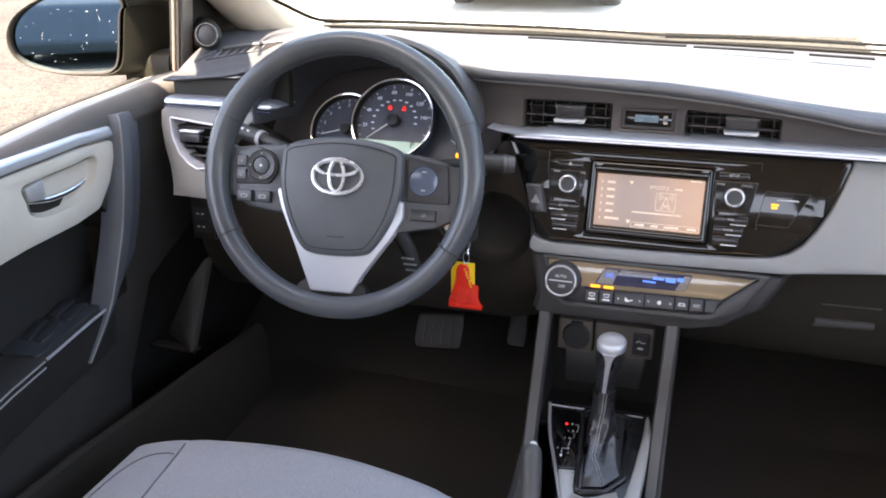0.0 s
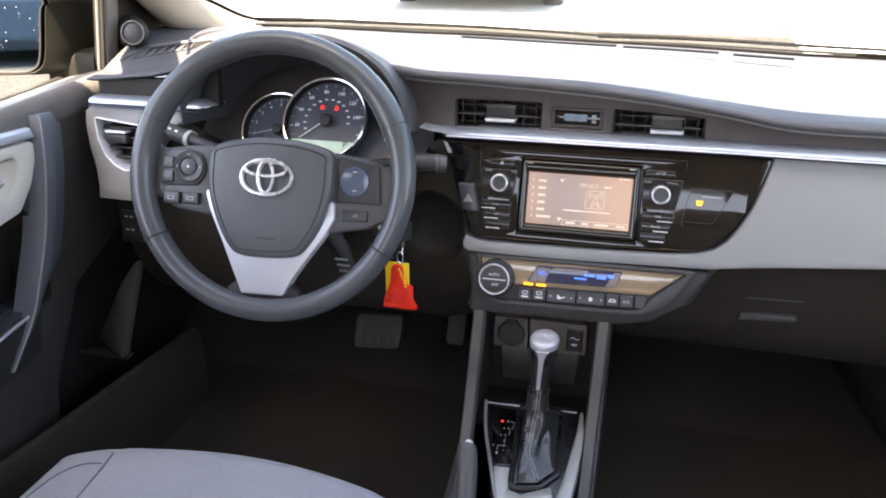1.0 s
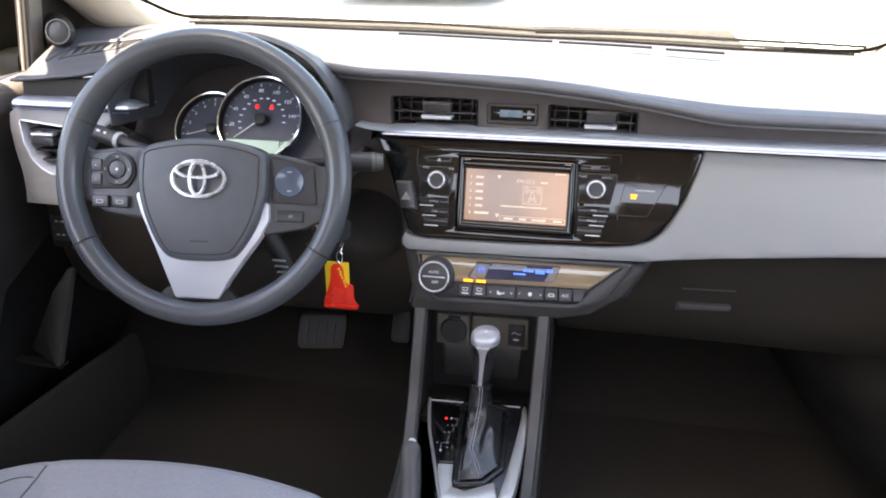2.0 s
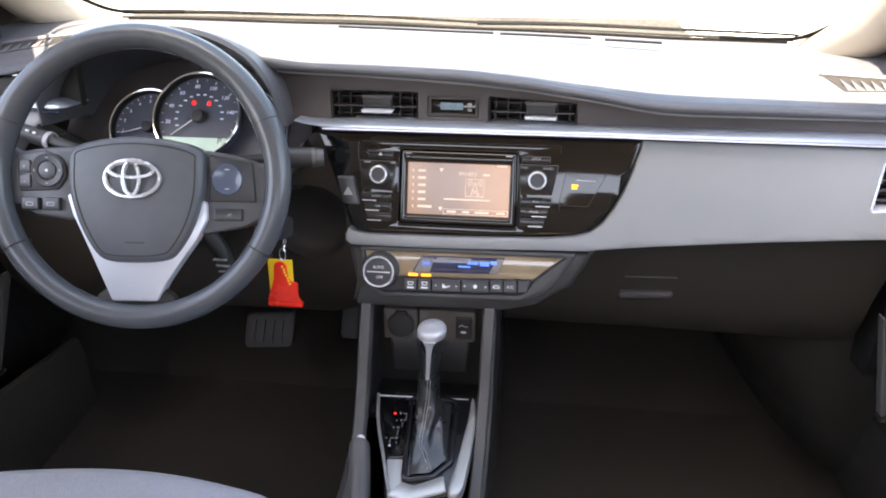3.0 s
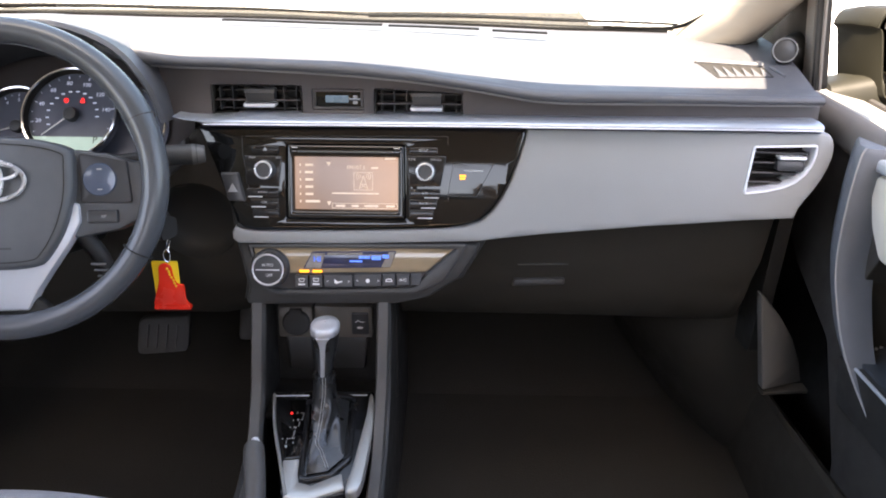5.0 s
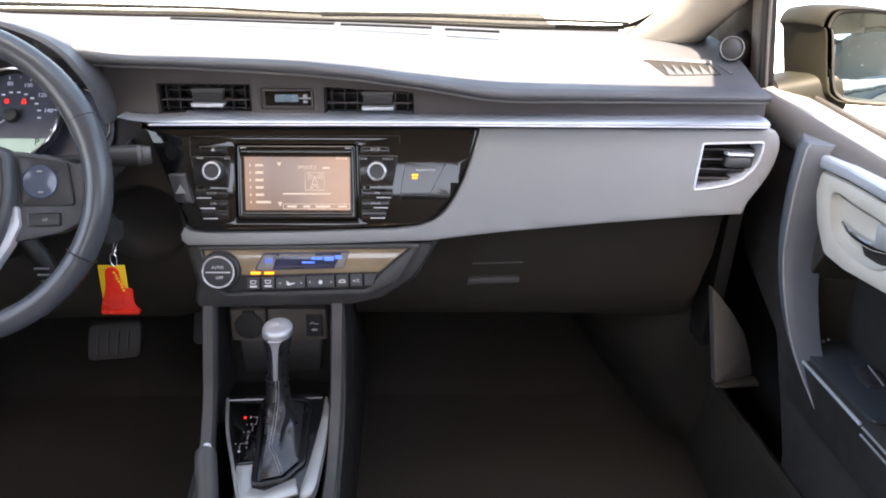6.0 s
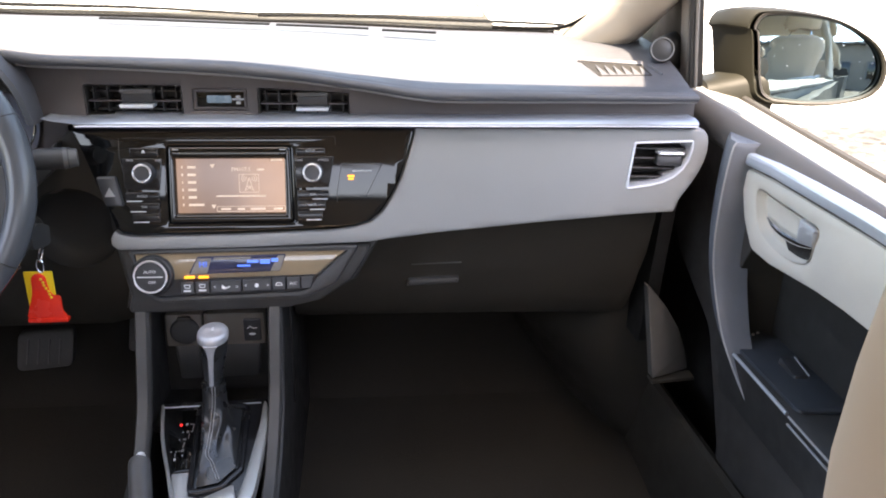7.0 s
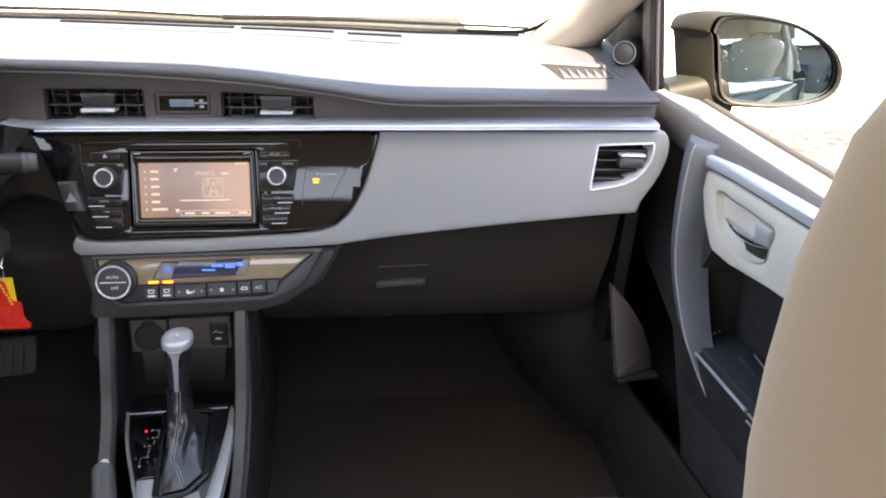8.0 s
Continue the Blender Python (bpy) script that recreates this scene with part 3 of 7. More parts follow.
part("vent_band", plate([(-0.234, 0.905), (0.579, 0.905)] + band_top, V, 0.0, 0.012, [VENT_L, VENT_R, CLOCK], 0.002, cuts_u=[0.2 + 0.04 * k for k in range(9)]), VENTPANEL, dash, "charcoal band under the padded edge")
part("vent_band", plate([(-0.712, 0.918), (-0.515, 0.918), (-0.515, 0.970), (-0.60, 0.955), (-0.712, 0.951)], lambda u, v, w: (u, 0.040 + w, v), 0.0, 0.012, (), 0.002), DARKTRIM, dash, "dark band under the padded edge")

# light grey panel: thin lip under the radio, broad towards the passenger
PANEL = [(0.226, 0.900), (0.40, 0.902), (0.577, 0.905), (0.584, 0.903), (0.5885, 0.897), (0.590, 0.888), (0.589, 0.877), (0.585, 0.864), (0.579, 0.851), (0.571, 0.838), (0.562, 0.826), (0.555, 0.816), (0.551, 0.806), (0.549, 0.803), (0.50, 0.799), (0.38, 0.787), (0.25, 0.772), (0.164, 0.7605), (0.0, 0.7555), (-0.10, 0.7545), (-0.138, 0.7545), (-0.1455, 0.760),
         (-0.1465, 0.768), (-0.142, 0.776), (-0.132, 0.7725), (-0.114, 0.7705), (0.005, 0.772), (0.120, 0.776), (0.150, 0.7795), (0.170, 0.786), (0.184, 0.798), (0.196, 0.816), (0.207, 0.838), (0.217, 0.866), (0.224, 0.892)]
SIDE_VENT = rounded([(0.499, 0.886, 0.002), (0.569, 0.889, 0.002), (0.5685, 0.880), (0.565, 0.868), (0.558, 0.857), (0.547, 0.847), (0.534, 0.8405), (0.516, 0.836), (0.490, 0.832, 0.002)], 0.012, 4)
part("grey_panel", plate(PANEL, F, -0.004, 0.030, [SIDE_VENT], 0.003, cuts_u=[0.2 + 0.015 * k for k in range(26)], cuts_v=[0.77 + 0.01 * k for k in range(15)]), GREYPANEL, dash, "light grey panel sweeping to the passenger side")


def strip_bar(xs, zc, yc, h, dpt, taper=0.0):
    rings = []
    for k, x in enumerate(xs):
        q = 1.0
        if taper and k < 6:
            q = 0.12 + 0.88 * k / 6
        z, y = zc(x), yc(x)
        prof = [(0.030, -h), (0.002, -h), (-dpt * 0.5, -h * 0.92), (-dpt, -h * 0.5), (-dpt, 0.0), (-dpt * 0.7, h * 0.6), (0.004, h), (0.040, h * 1.15)]
        rings.append([(x, y + a, z + b * q) for a, b in prof])
    return loft(rings)


part("trim_strip", strip_bar([-0.212 + 0.783 * k / 60 for k in range(61)], lambda x: lerp_table([(-0.212, 0.9125), (-0.195, 0.9090), (-0.165, 0.9065), (0.0, 0.9065), (0.22, 0.9070), (0.54, 0.9115), (0.585, 0.912)], x), lambda x: fas(x, 0.905) - 0.006, 0.0055, 0.010, 0.5), STRIP, dash, "satin silver strip")
# brighter silver tube paints the glint on the strip's lower bevel
part("strip_edge", tube([(x, fas(x, 0.905) - 0.0158, lerp_table([(-0.18, 0.9032), (0.0, 0.9037), (0.22, 0.9042), (0.54, 0.9087), (0.571, 0.9091)], x)) for x in [-0.175 + 0.745 * k / 40 for k in range(41)]], 0.0010, 6), SILVER, dash, "bright line for the glint along the strip bevel")
part("strip_gap", tube([(x, fas(x, 0.90) - 0.0052, lerp_table([(-0.18, 0.8998), (0.0, 0.9003), (0.22, 0.9008), (0.54, 0.9053), (0.575, 0.9057)], x)) for x in [-0.178 + 0.750 * k / 40 for k in range(41)]], 0.0011, 6), STRIPEDGE, dash, "thin blue grey line under the strip")
part("trim_strip", strip_bar([-0.517 - 0.193 * k / 60 for k in range(61)], lambda x: 0.9215 + 0.004 * (x + 0.6), lambda x: 0.022, 0.0065, 0.010, 0.5), STRIP, dash, "satin silver strip")

# left end: grey surround of the side outlet
LSUR = [(-0.552, 0.914), (-0.712, 0.915), (-0.723, 0.905), (-0.722, 0.885), (-0.714, 0.855), (-0.702, 0.825), (-0.696, 0.800), (-0.695, 0.783), (-0.635, 0.782), (-0.622, 0.800), (-0.612, 0.850), (-0.590, 0.884), (-0.560, 0.898)]
LVENT = [(-0.704, 0.896, 0.002), (-0.628, 0.889, 0.002), (-0.630, 0.850), (-0.636, 0.828), (-0.652, 0.826), (-0.668, 0.833), (-0.684, 0.846), (-0.697, 0.868)]
LVENT = rounded(LVENT, 0.007, 4)


def FL(u, v, w):
    return (u, 0.020 + 0.25 * (v - 0.90) + w, v)


part("grey_panel", plate(LSUR, FL, -0.003, 0.03, [LVENT], 0.003, cuts_v=[0.80 + 0.012 * k for k in range(11)]), GREYPANEL, dash, "light grey surround of the side air outlet")
part("strip_gap", tube([(-0.53 - 0.18 * k / 8, 0.0105, 0.9140) for k in range(9)], 0.0011, 6), STRIPEDGE, dash, "thin blue grey line under the strip")

# lower body of the dashboard, driver and passenger sides, and the stack between
part("knee_panel", plate(rounded([(-0.71, 0.785), (-0.64, 0.79), (-0.60, 0.89), (-0.50, 0.845), (-0.235, 0.845), (-0.19, 0.90), (-0.135, 0.775), (-0.145, 0.62), (-0.20, 0.600), (-0.70, 0.590)], 0.012), lambda u, v, w: (u, 0.045 - 0.25 * min(0.0, v - 0.75) + 5.0 * max(0.0, 0.68 - v) ** 2 + w, v), 0.0, 0.03, [circle(-0.208, 0.765, 0.056, 28, 0.053)], 0.003, cuts_v=[0.60, 0.615, 0.63, 0.645, 0.66, 0.68, 0.75]), LOWER, dash, "black driver side knee panel")
part("knee_recess", lathe([(0.056, 0.0), (0.052, -0.020), (0.040, -0.030), (0.0, -0.034)], pose(-0.208, 0.048, 0.765, 90, 0, 0) @ Matrix.Diagonal((1, 0.95, 1, 1)), 28), DARKTRIM, dash, "round recess beside the steering column")
part("stack_body", plate([(-0.146, 0.90), (-0.19, 0.905), (-0.155, 0.83), (-0.146, 0.755), (-0.133, 0.700), (-0.137, 0.677), (0.060, 0.680), (0.075, 0.680), (0.11, 0.690), (0.15, 0.71), (0.178, 0.757), (0.20, 0.80), (0.22, 0.90)], F, 0.010, 0.05, (), 0.004), BLACK, dash, "black middle stack")
part("lower_stack_shell", plate(rounded([(-0.143, 0.7555), (-0.128, 0.695), (-0.134, 0.673), (0.064, 0.677), (0.105, 0.686), (0.145, 0.712), (0.175, 0.758)], 0.008), F, 0.001, 0.03, (), 0.006), BLACK, dash, "black shell round the climate panel")
GLOVE = rounded([(0.175, 0.757), (0.25, 0.769), (0.38, 0.784), (0.50, 0.796), (0.545, 0.799), (0.545, 0.725), (0.540, 0.69), (0.536, 0.62), (0.515, 0.612), (0.058, 0.605), (0.058, 0.672), (0.105, 0.684), (0.15, 0.712)], 0.006)


def G(u, v, w):
    return (u, 0.046 - 0.06 * max(0.0, u - 0.2) - 0.30 * (v - 0.75) + 5.0 * max(0.0, 0.675 - v) ** 2 + w, v)


glove = part("glovebox_lid", plate(GLOVE, G, 0.0, 0.03, (), 0.006, cuts_v=[0.61, 0.62, 0.63, 0.64, 0.65, 0.66, 0.675, 0.72, 0.76]), LOWER, dash, "black glovebox lid")
part("handle", plate(rounded([(0.217, 0.671), (0.289, 0.678), (0.289, 0.688), (0.220, 0.684)], 0.003), G, -0.008, 0.004, (), 0.003), DARKGREY, glove, "dark grey glovebox handle")
part("handle_recess", plate(rounded([(0.224, 0.705), (0.292, 0.709), (0.292, 0.711), (0.224, 0.7072)], 0.001), G, -0.002, 0.004, (), 0.0006), DARKGREY, glove)
part("under_panel", box(-0.70, 0.54, 0.14, 0.50, 0.604, 0.614, 0.003), DARKTRIM, dash, "black underside")
part("end_panel", plate(rounded([(0.60, 0.945), (0.06, 0.925), (0.035, 0.90), (0.035, 0.80), (0.07, 0.57), (0.45, 0.57), (0.45, 0.97)], 0.01), lambda u, v, w: (0.580 + w, u, v), 0.0, -0.02, (), 0.004), DARKTRIM, dash)
# hidden boxes added to stop sun leaking past the dashboard ends
for xa, xb in ((0.575, 0.73), (-0.86, -0.70)):
    part("end_filler", box(xa, xb, 0.12, 0.50, 0.872, 0.905, 0.004), DARKTRIM, dash, "black filler added to stop sun between dashboard end and door")
# defroster slots along the glass
for xa, xb, off in ((-0.225, 0.02, 0.0), (0.03, 0.17, 0.004), (0.19, 0.27, 0.01)):
    part("defroster_slot", grid(lambda s, t: (xa + (xb - xa) * s, base_y(xa + (xb - xa) * s) - 0.125 + 0.010 * t, base_z(xa + (xb - xa) * s) + 0.0015 + 0.001 * t - off * 0.2), 12, 1, 0.002), FRIT, dash, "dark defroster slot")


def pad_z(x, y):
    """Height of the pad's top at a place."""
    prof = pad_profile(x)[-13:-1]
    for (_, ya, za), (_, yb, zb) in zip(prof, prof[1:]):
        if y <= yb:
            return za + (zb - za) * max(0.0, (y - ya) / (yb - ya))
    return prof[-1][2]


def corner_grille(front, rear):
    """The slotted corner outlet beside the pillar: a dark slot, a raised rear edge and fins cut as sunlit triangles."""
    (fx0, fy0), (fx1, fy1) = front
    (rx0, ry0), (rx1, ry1) = rear
    g = thing("corner_outlet", fx0, fy0, pad_z(fx0, fy0), "dark slotted window outlet on the dashboard corner", "air vent", "corner window outlets")

    def at(s, t, h=0.0):
        xa, ya = fx0 + (fx1 - fx0) * s, fy0 + (fy1 - fy0) * s
        xb, yb = rx0 + (rx1 - rx0) * s, ry0 + (ry1 - ry0) * s
        x, y = xa + (xb - xa) * t, ya + (yb - ya) * t
        return (x, y, pad_z(x, y) + h)
    part("slot", grid(lambda s, t: at(-0.04 + 1.08 * s, t, 0.0010), 10, 4, 0.001), DARKTRIM, g, "dark slot")
    part("rear_edge", tube([at(-0.08 + 1.12 * k / 12, 1.0, 0.0030) for k in range(13)], 0.0036, 8, flat=0.8), PAD, g, "raised rear edge")
    part("end_edge", tube([at(1.16 + 0.10 * (1 - k / 5), 0.05 + 0.95 * k / 5, 0.0010) for k in range(6)], 0.0018, 6), PAD, g, "raised end edge")
    # each fin takes the triangular outline of sunlight on an upright fin
    for k in range(6):
        s = 0.02 + 0.165 * k
        a, b, c = Vector(at(s, 0.02, 0.0015)), Vector(at(s + 0.150, 0.02, 0.0015)), Vector(at(s + 0.060, 0.55, 0.0050))
        bm = bmesh.new()
        lo = [bm.verts.new(p - Vector((0, 0, 0.0012))) for p in (a, b, c)]
        hi = [bm.verts.new(p) for p in (a, b, c)]
        bm.faces.new(hi)
        for i in range(3):
            bm.faces.new((lo[i - 1], lo[i], hi[i], hi[i - 1]))
        part("fin", bm, PAD, g)


corner_grille(((0.470, 0.072), (0.534, 0.069)), ((0.458, 0.125), (0.530, 0.101)))
corner_grille(((-0.607, 0.126), (-0.680, 0.088)), ((-0.600, 0.164), (-0.672, 0.124)))


# ---- air outlets ----
def air_vent(label, centre, w, h, place, tab):
    v = thing("air_vent", *place(*centre, 0.0), label, "air vent", "dashboard air vents")
    u0, u1, v0, v1 = centre[0] - w / 2, centre[0] + w / 2, centre[1] - h / 2, centre[1] + h / 2
    part("duct", plate(rect(u0 - 0.004, u1 + 0.004, v0 - 0.004, v1 + 0.004, 0.003), place, 0.034, 0.038, (), 0.0), DARKTRIM, v)
    part("frame", plate(rect(u0, u1, v0, v1, 0.003), place, 0.003, 0.036, [rect(u0 + 0.0015, u1 - 0.0015, v0 + 0.0012, v1 - 0.0012, 0.002)], 0.0008), DARKTRIM, v)
    tu, tv, tw, th = tab
    zm = tv + 0.0050
    part("slat", plate(rect(u0 + 0.002, u1 - 0.002, zm - 0.0010, zm + 0.0012, 0.001, 2), place, 0.005, 0.024, (), 0.0008), VENTPANEL, v, "grey brown cross slat")
    for z in (zm + 0.0105, zm - 0.0115):
        part("slat", plate(rect(u0 + 0.002, u1 - 0.002, z - 0.0010, z + 0.0010, 0.001, 2), place, 0.016, 0.030, (), 0.0), VENTSLAT, v)
    n = int(w / 0.0150)
    for k in range(n):
        x = u0 + w * (k + 0.5) / n
        part("fin", plate(rect(x - 0.0007, x + 0.0007, v0 + 0.003, v1 - 0.003, 0.0004, 1), place, 0.009, 0.030, (), 0.0), BUTTON, v)
    part("tab", plate(rounded([(tu - tw / 2, tv + th / 2, 0.001), (tu - tw / 2 + 0.001, tv - th / 2), (tu + tw / 2 - 0.001, tv - th / 2), (tu + tw / 2, tv + th / 2, 0.001)], 0.002), place, -0.006, 0.014, (), 0.0015), SILVER, v, "silver slider tab")
    part("slider", plate(rect(tu - tw / 2 + 0.002, tu + tw / 2 - 0.002, tv + th / 2 + 0.0004, tv + 0.0165, 0.002), place, 0.002, 0.014, (), 0.002), BUTTON, v, "dark slider body")
    part("slider_top", plate(rect(tu - tw / 2 + 0.001, tu + tw / 2 - 0.001, tv + 0.0150, tv + 0.0200, 0.0015), place, -0.001, 0.014, (), 0.0012), DARKGREY, v, "grey upper edge of the slider")
    return v


air_vent("dark slatted middle air outlet with a silver tab", (-0.114, 0.929), 0.1135, 0.036, V, (-0.110, 0.9225, 0.041, 0.0045))
air_vent("dark slatted middle air outlet with a silver tab", (0.0898, 0.9262), 0.1105, 0.034, V, (0.100, 0.9195, 0.041, 0.0045))


def side_vent(label, loop, place, tab, slats):
    us, vs = [p[0] for p in loop], [p[1] for p in loop]
    v = thing("air_vent", *place(sum(us) / len(us), sum(vs) / len(vs), 0), label, "air vent", "dashboard air vents")
    part("duct", plate(loop, place, 0.036, 0.04, (), 0.0), DARKTRIM, v)
    part("frame", plate(inset(loop, -0.0022), place, -0.006, 0.03, [inset(loop, 0.0006)], 0.0012), SILVER, v, "satin silver rim")
    for z, ua, ub in slats:
        part("slat", plate(rect(ua, ub, z - 0.001, z + 0.0015, 0.001, 2), place, 0.009, 0.028, (), 0.0008), VENTSLAT, v)
    part("tab", plate(rect(*tab, 0.002), place, -0.003, 0.012, (), 0.002), SILVER, v, "silver slider tab")
    part("slider", plate(rect(tab[0] - 0.001, tab[1] - 0.001, tab[2] - 0.014, tab[2] - 0.0005, 0.003), place, 0.001, 0.012, (), 0.002), BUTTON, v)


side_vent("dark side air outlet in the light grey panel", SIDE_VENT, F, (0.529, 0.561, 0.8715, 0.8755), ((0.877, 0.498, 0.566), (0.865, 0.496, 0.562), (0.853, 0.494, 0.556), (0.842, 0.492, 0.544)))
side_vent("dark side air outlet beside the steering wheel", LVENT, FL, (-0.690, -0.655, 0.8755, 0.8795), ((0.882, -0.700, -0.630), (0.868, -0.697, -0.631), (0.854, -0.690, -0.632), (0.841, -0.680, -0.635)))

# clock between the middle outlets
clock = thing("dashboard_clock", -0.0115, 0.045, 0.93, "small black clock display between the air outlets", "clock")
part("housing", plate(inset(CLOCK, 0.0005), V, 0.002, 0.02, [inset(CLOCK, 0.004)], 0.001), VENTPANEL, clock)
part("display", plate(inset(CLOCK, 0.0035), V, 0.006, 0.012, (), 0.0005), PIANO, clock, "glossy black window")
part("digits", plate(rect(-0.028, 0.001, 0.9255, 0.9345, 0.001), V, 0.0045, 0.007, (), 0.0003), CLOCKINK, clock, "dim blue display segments")
for z in (0.933, 0.926):
    part("button", plate(rect(0.007, 0.0125, z - 0.0018, z + 0.0018, 0.001), V, 0.003, 0.008, (), 0.0006), GREYINK, clock)

# ---- radio ----
radio = thing("car_radio", 0.0, 0.02, 0.835, "piano black radio panel with a colour touch screen", "radio")
RPANEL = [(-0.184, 0.8985), (-0.172, 0.872), (-0.158, 0.835), (-0.147, 0.806), (-0.139, 0.782), (-0.130, 0.7745), (-0.114, 0.7720), (0.005, 0.7735), (0.120, 0.7775), (0.150, 0.781), (0.169, 0.7875), (0.183, 0.7995), (0.195, 0.817), (0.206, 0.839), (0.216, 0.867), (0.223, 0.893), (0.224, 0.900)]
BEZEL = rounded([(-0.075, 0.787), (0.0755, 0.787), (0.0735, 0.879), (-0.0735, 0.879)], 0.004)


def FB(u, v, w):
    """The fascia's own skin, bowed gently from top to bottom."""
    return F(u, v, w + 0.55 * (v - 0.837) ** 2)


part("fascia", plate(RPANEL, FB, -0.008, 0.02, [BEZEL], 0.003, cuts_u=[0.19, 0.2, 0.21], cuts_v=[0.780 + 0.006 * k for k in range(20)]), PIANO, radio, "glossy piano black fascia")
part("screen_bezel", plate(inset(BEZEL, 0.0006), F, -0.0075, 0.012, [rect(-0.0655, 0.0655, 0.797, 0.8635, 0.001)], 0.003), PIANO, radio, "black bezel")
part("disc_slot", plate(rect(-0.060, 0.060, 0.8695, 0.8715, 0.0008), F, -0.0085, -0.006, (), 0.0004), DARKGREY, radio)
for u in (-0.064, 0.064):
    part("slot_mark", plate(rect(u - 0.004, u + 0.004, 0.8745, 0.8757, 0.0003), F, -0.0080, -0.006, (), 0.0), GREYINK, radio)
scr = part("screen", plate(rect(-0.0660, 0.0660, 0.7965, 0.8640, 0.001), F, 0.002, 0.010, (), 0.0), SCREEN, radio, "warm grey lit radio page with painted sheen")


def fm(u, v, w):
    """A pose on the fascia, facing the cabin."""
    x, y, z = F(u, v, w)
    return pose(x, y, z, 90 - math.degrees(math.atan(0.21)), 0, 0)


SW = 0.0014
writing("FM107.5", 0.0068, fm(0.012, 0.8492, SW), SCREENINK, radio)
for k in range(6):
    z = 0.852 - 0.0090 * k
    part("page_mark", plate(rect(-0.0595, -0.0580, z - 0.0015, z + 0.0015, 0.0002), F, SW, 0.003, (), 0.0), SCREENINK, scr)
    part("page_text", plate(rect(-0.0525, -0.0425 if k < 5 else -0.034, z - 0.0014, z + 0.0014, 0.0003), F, SW, 0.003, (), 0.0), SCREENINK, scr)
part("page_text", plate(rect(0.031, 0.040, 0.848, 0.8500, 0.0003), F, SW, 0.003, (), 0.0), SCREENINK, scr)
part("page_text", plate(rect(-0.019, 0.041, 0.8165, 0.8180, 0.0003), F, SW, 0.003, (), 0.0), SCREENINK, scr)
part("page_text", plate(rect(0.048, 0.062, 0.8595, 0.8612, 0.0003), F, SW, 0.003, (), 0.0), SCREENINK, scr)
part("page_frame", plate(rect(0.009, 0.033, 0.8215, 0.8435, 0.0005), F, SW, 0.003, [rect(0.0095, 0.0325, 0.8220, 0.8430, 0.0005)], 0.0), SCREENINK, scr)
# mast picture
for a, b, w in (((0.0160, 0.8235), (0.0213, 0.8395), 0.0009), ((0.0266, 0.8235), (0.0213, 0.8395), 0.0009), ((0.0178, 0.8290), (0.0248, 0.8290), 0.0007), ((0.0165, 0.8238), (0.0245, 0.8290), 0.0006), ((0.0262, 0.8238), (0.0182, 0.8290), 0.0006)):
    part("page_picture", tube([F(*a, SW), F(*b, SW)], w * 0.5, 6), SCREENINK, scr)
for sx in (-1, 1):
    for r in (0.004, 0.0065, 0.009):
        part("page_picture", tube([F(0.0213 + sx * r * math.cos(q), 0.8385 + r * 0.7 * math.sin(q), SW) for q in [-0.7 + 1.4 * i / 8 for i in range(9)]], 0.0004, 5), SCREENINK, scr)
for z, w in ((0.8535, 0.006), (0.8050, 0.007)):
    part("page_mark", plate(rounded([(-0.0255, z + 0.002), (-0.0195, z + 0.002), (-0.0225, z - 0.003)], 0.0003), F, SW, 0.003, (), 0.0), SCREENINK, scr)
part("page_tab", plate(rect(-0.019, 0.0645, 0.7985, 0.8050, 0.001), F, SW + 0.0004, 0.003, [rect(-0.0185, 0.0640, 0.7990, 0.8045, 0.001)], 0.0), SCREENINK, scr)
for ua, ub in ((-0.014, -0.002), (0.006, 0.015), (0.022, 0.040), (0.050, 0.061)):
    part("page_text", plate(rect(ua, ub, 0.8006, 0.8028, 0.0003), F, SW, 0.003, (), 0.0), SCREENINK, scr)


def button(u0, u1, v0, v1, parent, mark=None, size=0.0040, lamp=True, side=-1, name="button"):
    part(name, plate(rect(u0, u1, v0, v1, 0.0012), F, -0.0105, -0.004, (), 0.0010), RBUTTON, parent)
    if mark:
        writing(mark, size, fm((u0 + u1) / 2, (v0 + v1) / 2 + 0.001, -0.0109), GREYINK, parent)
    if lamp:
        ua = u0 + 0.002 if side < 0 else u1 - 0.020
        part("button_edge", plate(rect(ua, ua + 0.018, v0 + 0.0004, v0 + 0.0013, 0.0003), F, -0.0112, -0.009, (), 0.0002), WHITEINK, parent)


button(-0.1165, -0.0835, 0.8675, 0.8775, radio, "\u25B2", 0.006, lamp=False)
for k, (word, dx) in enumerate((("AUDIO", 0), ("CAR", 0.004), ("", 0.007))):
    z = 0.8255 - 0.0125 * k
    button(-0.1245 + dx, -0.0840, z - 0.0110, z, radio, word, 0.0038)
button(0.0800, 0.1150, 0.8690, 0.8770, radio, "SETUP", 0.0042, lamp=False)
for k, (word, dx) in enumerate((("SEEK", 0), ("TRACK", -0.004), ("", -0.008))):
    z = 0.8265 - 0.0125 * k
    button(0.0800, 0.1190 + dx, z - 0.0110, z, radio, word, 0.0038, side=1)
for word, u in (("PWR", -0.1165), ("VOL", -0.0835), ("TUNE", 0.0830), ("SCROLL", 0.1130)):
    writing(word, 0.0038, fm(u, 0.8628, -0.0101), GREYINK, radio)


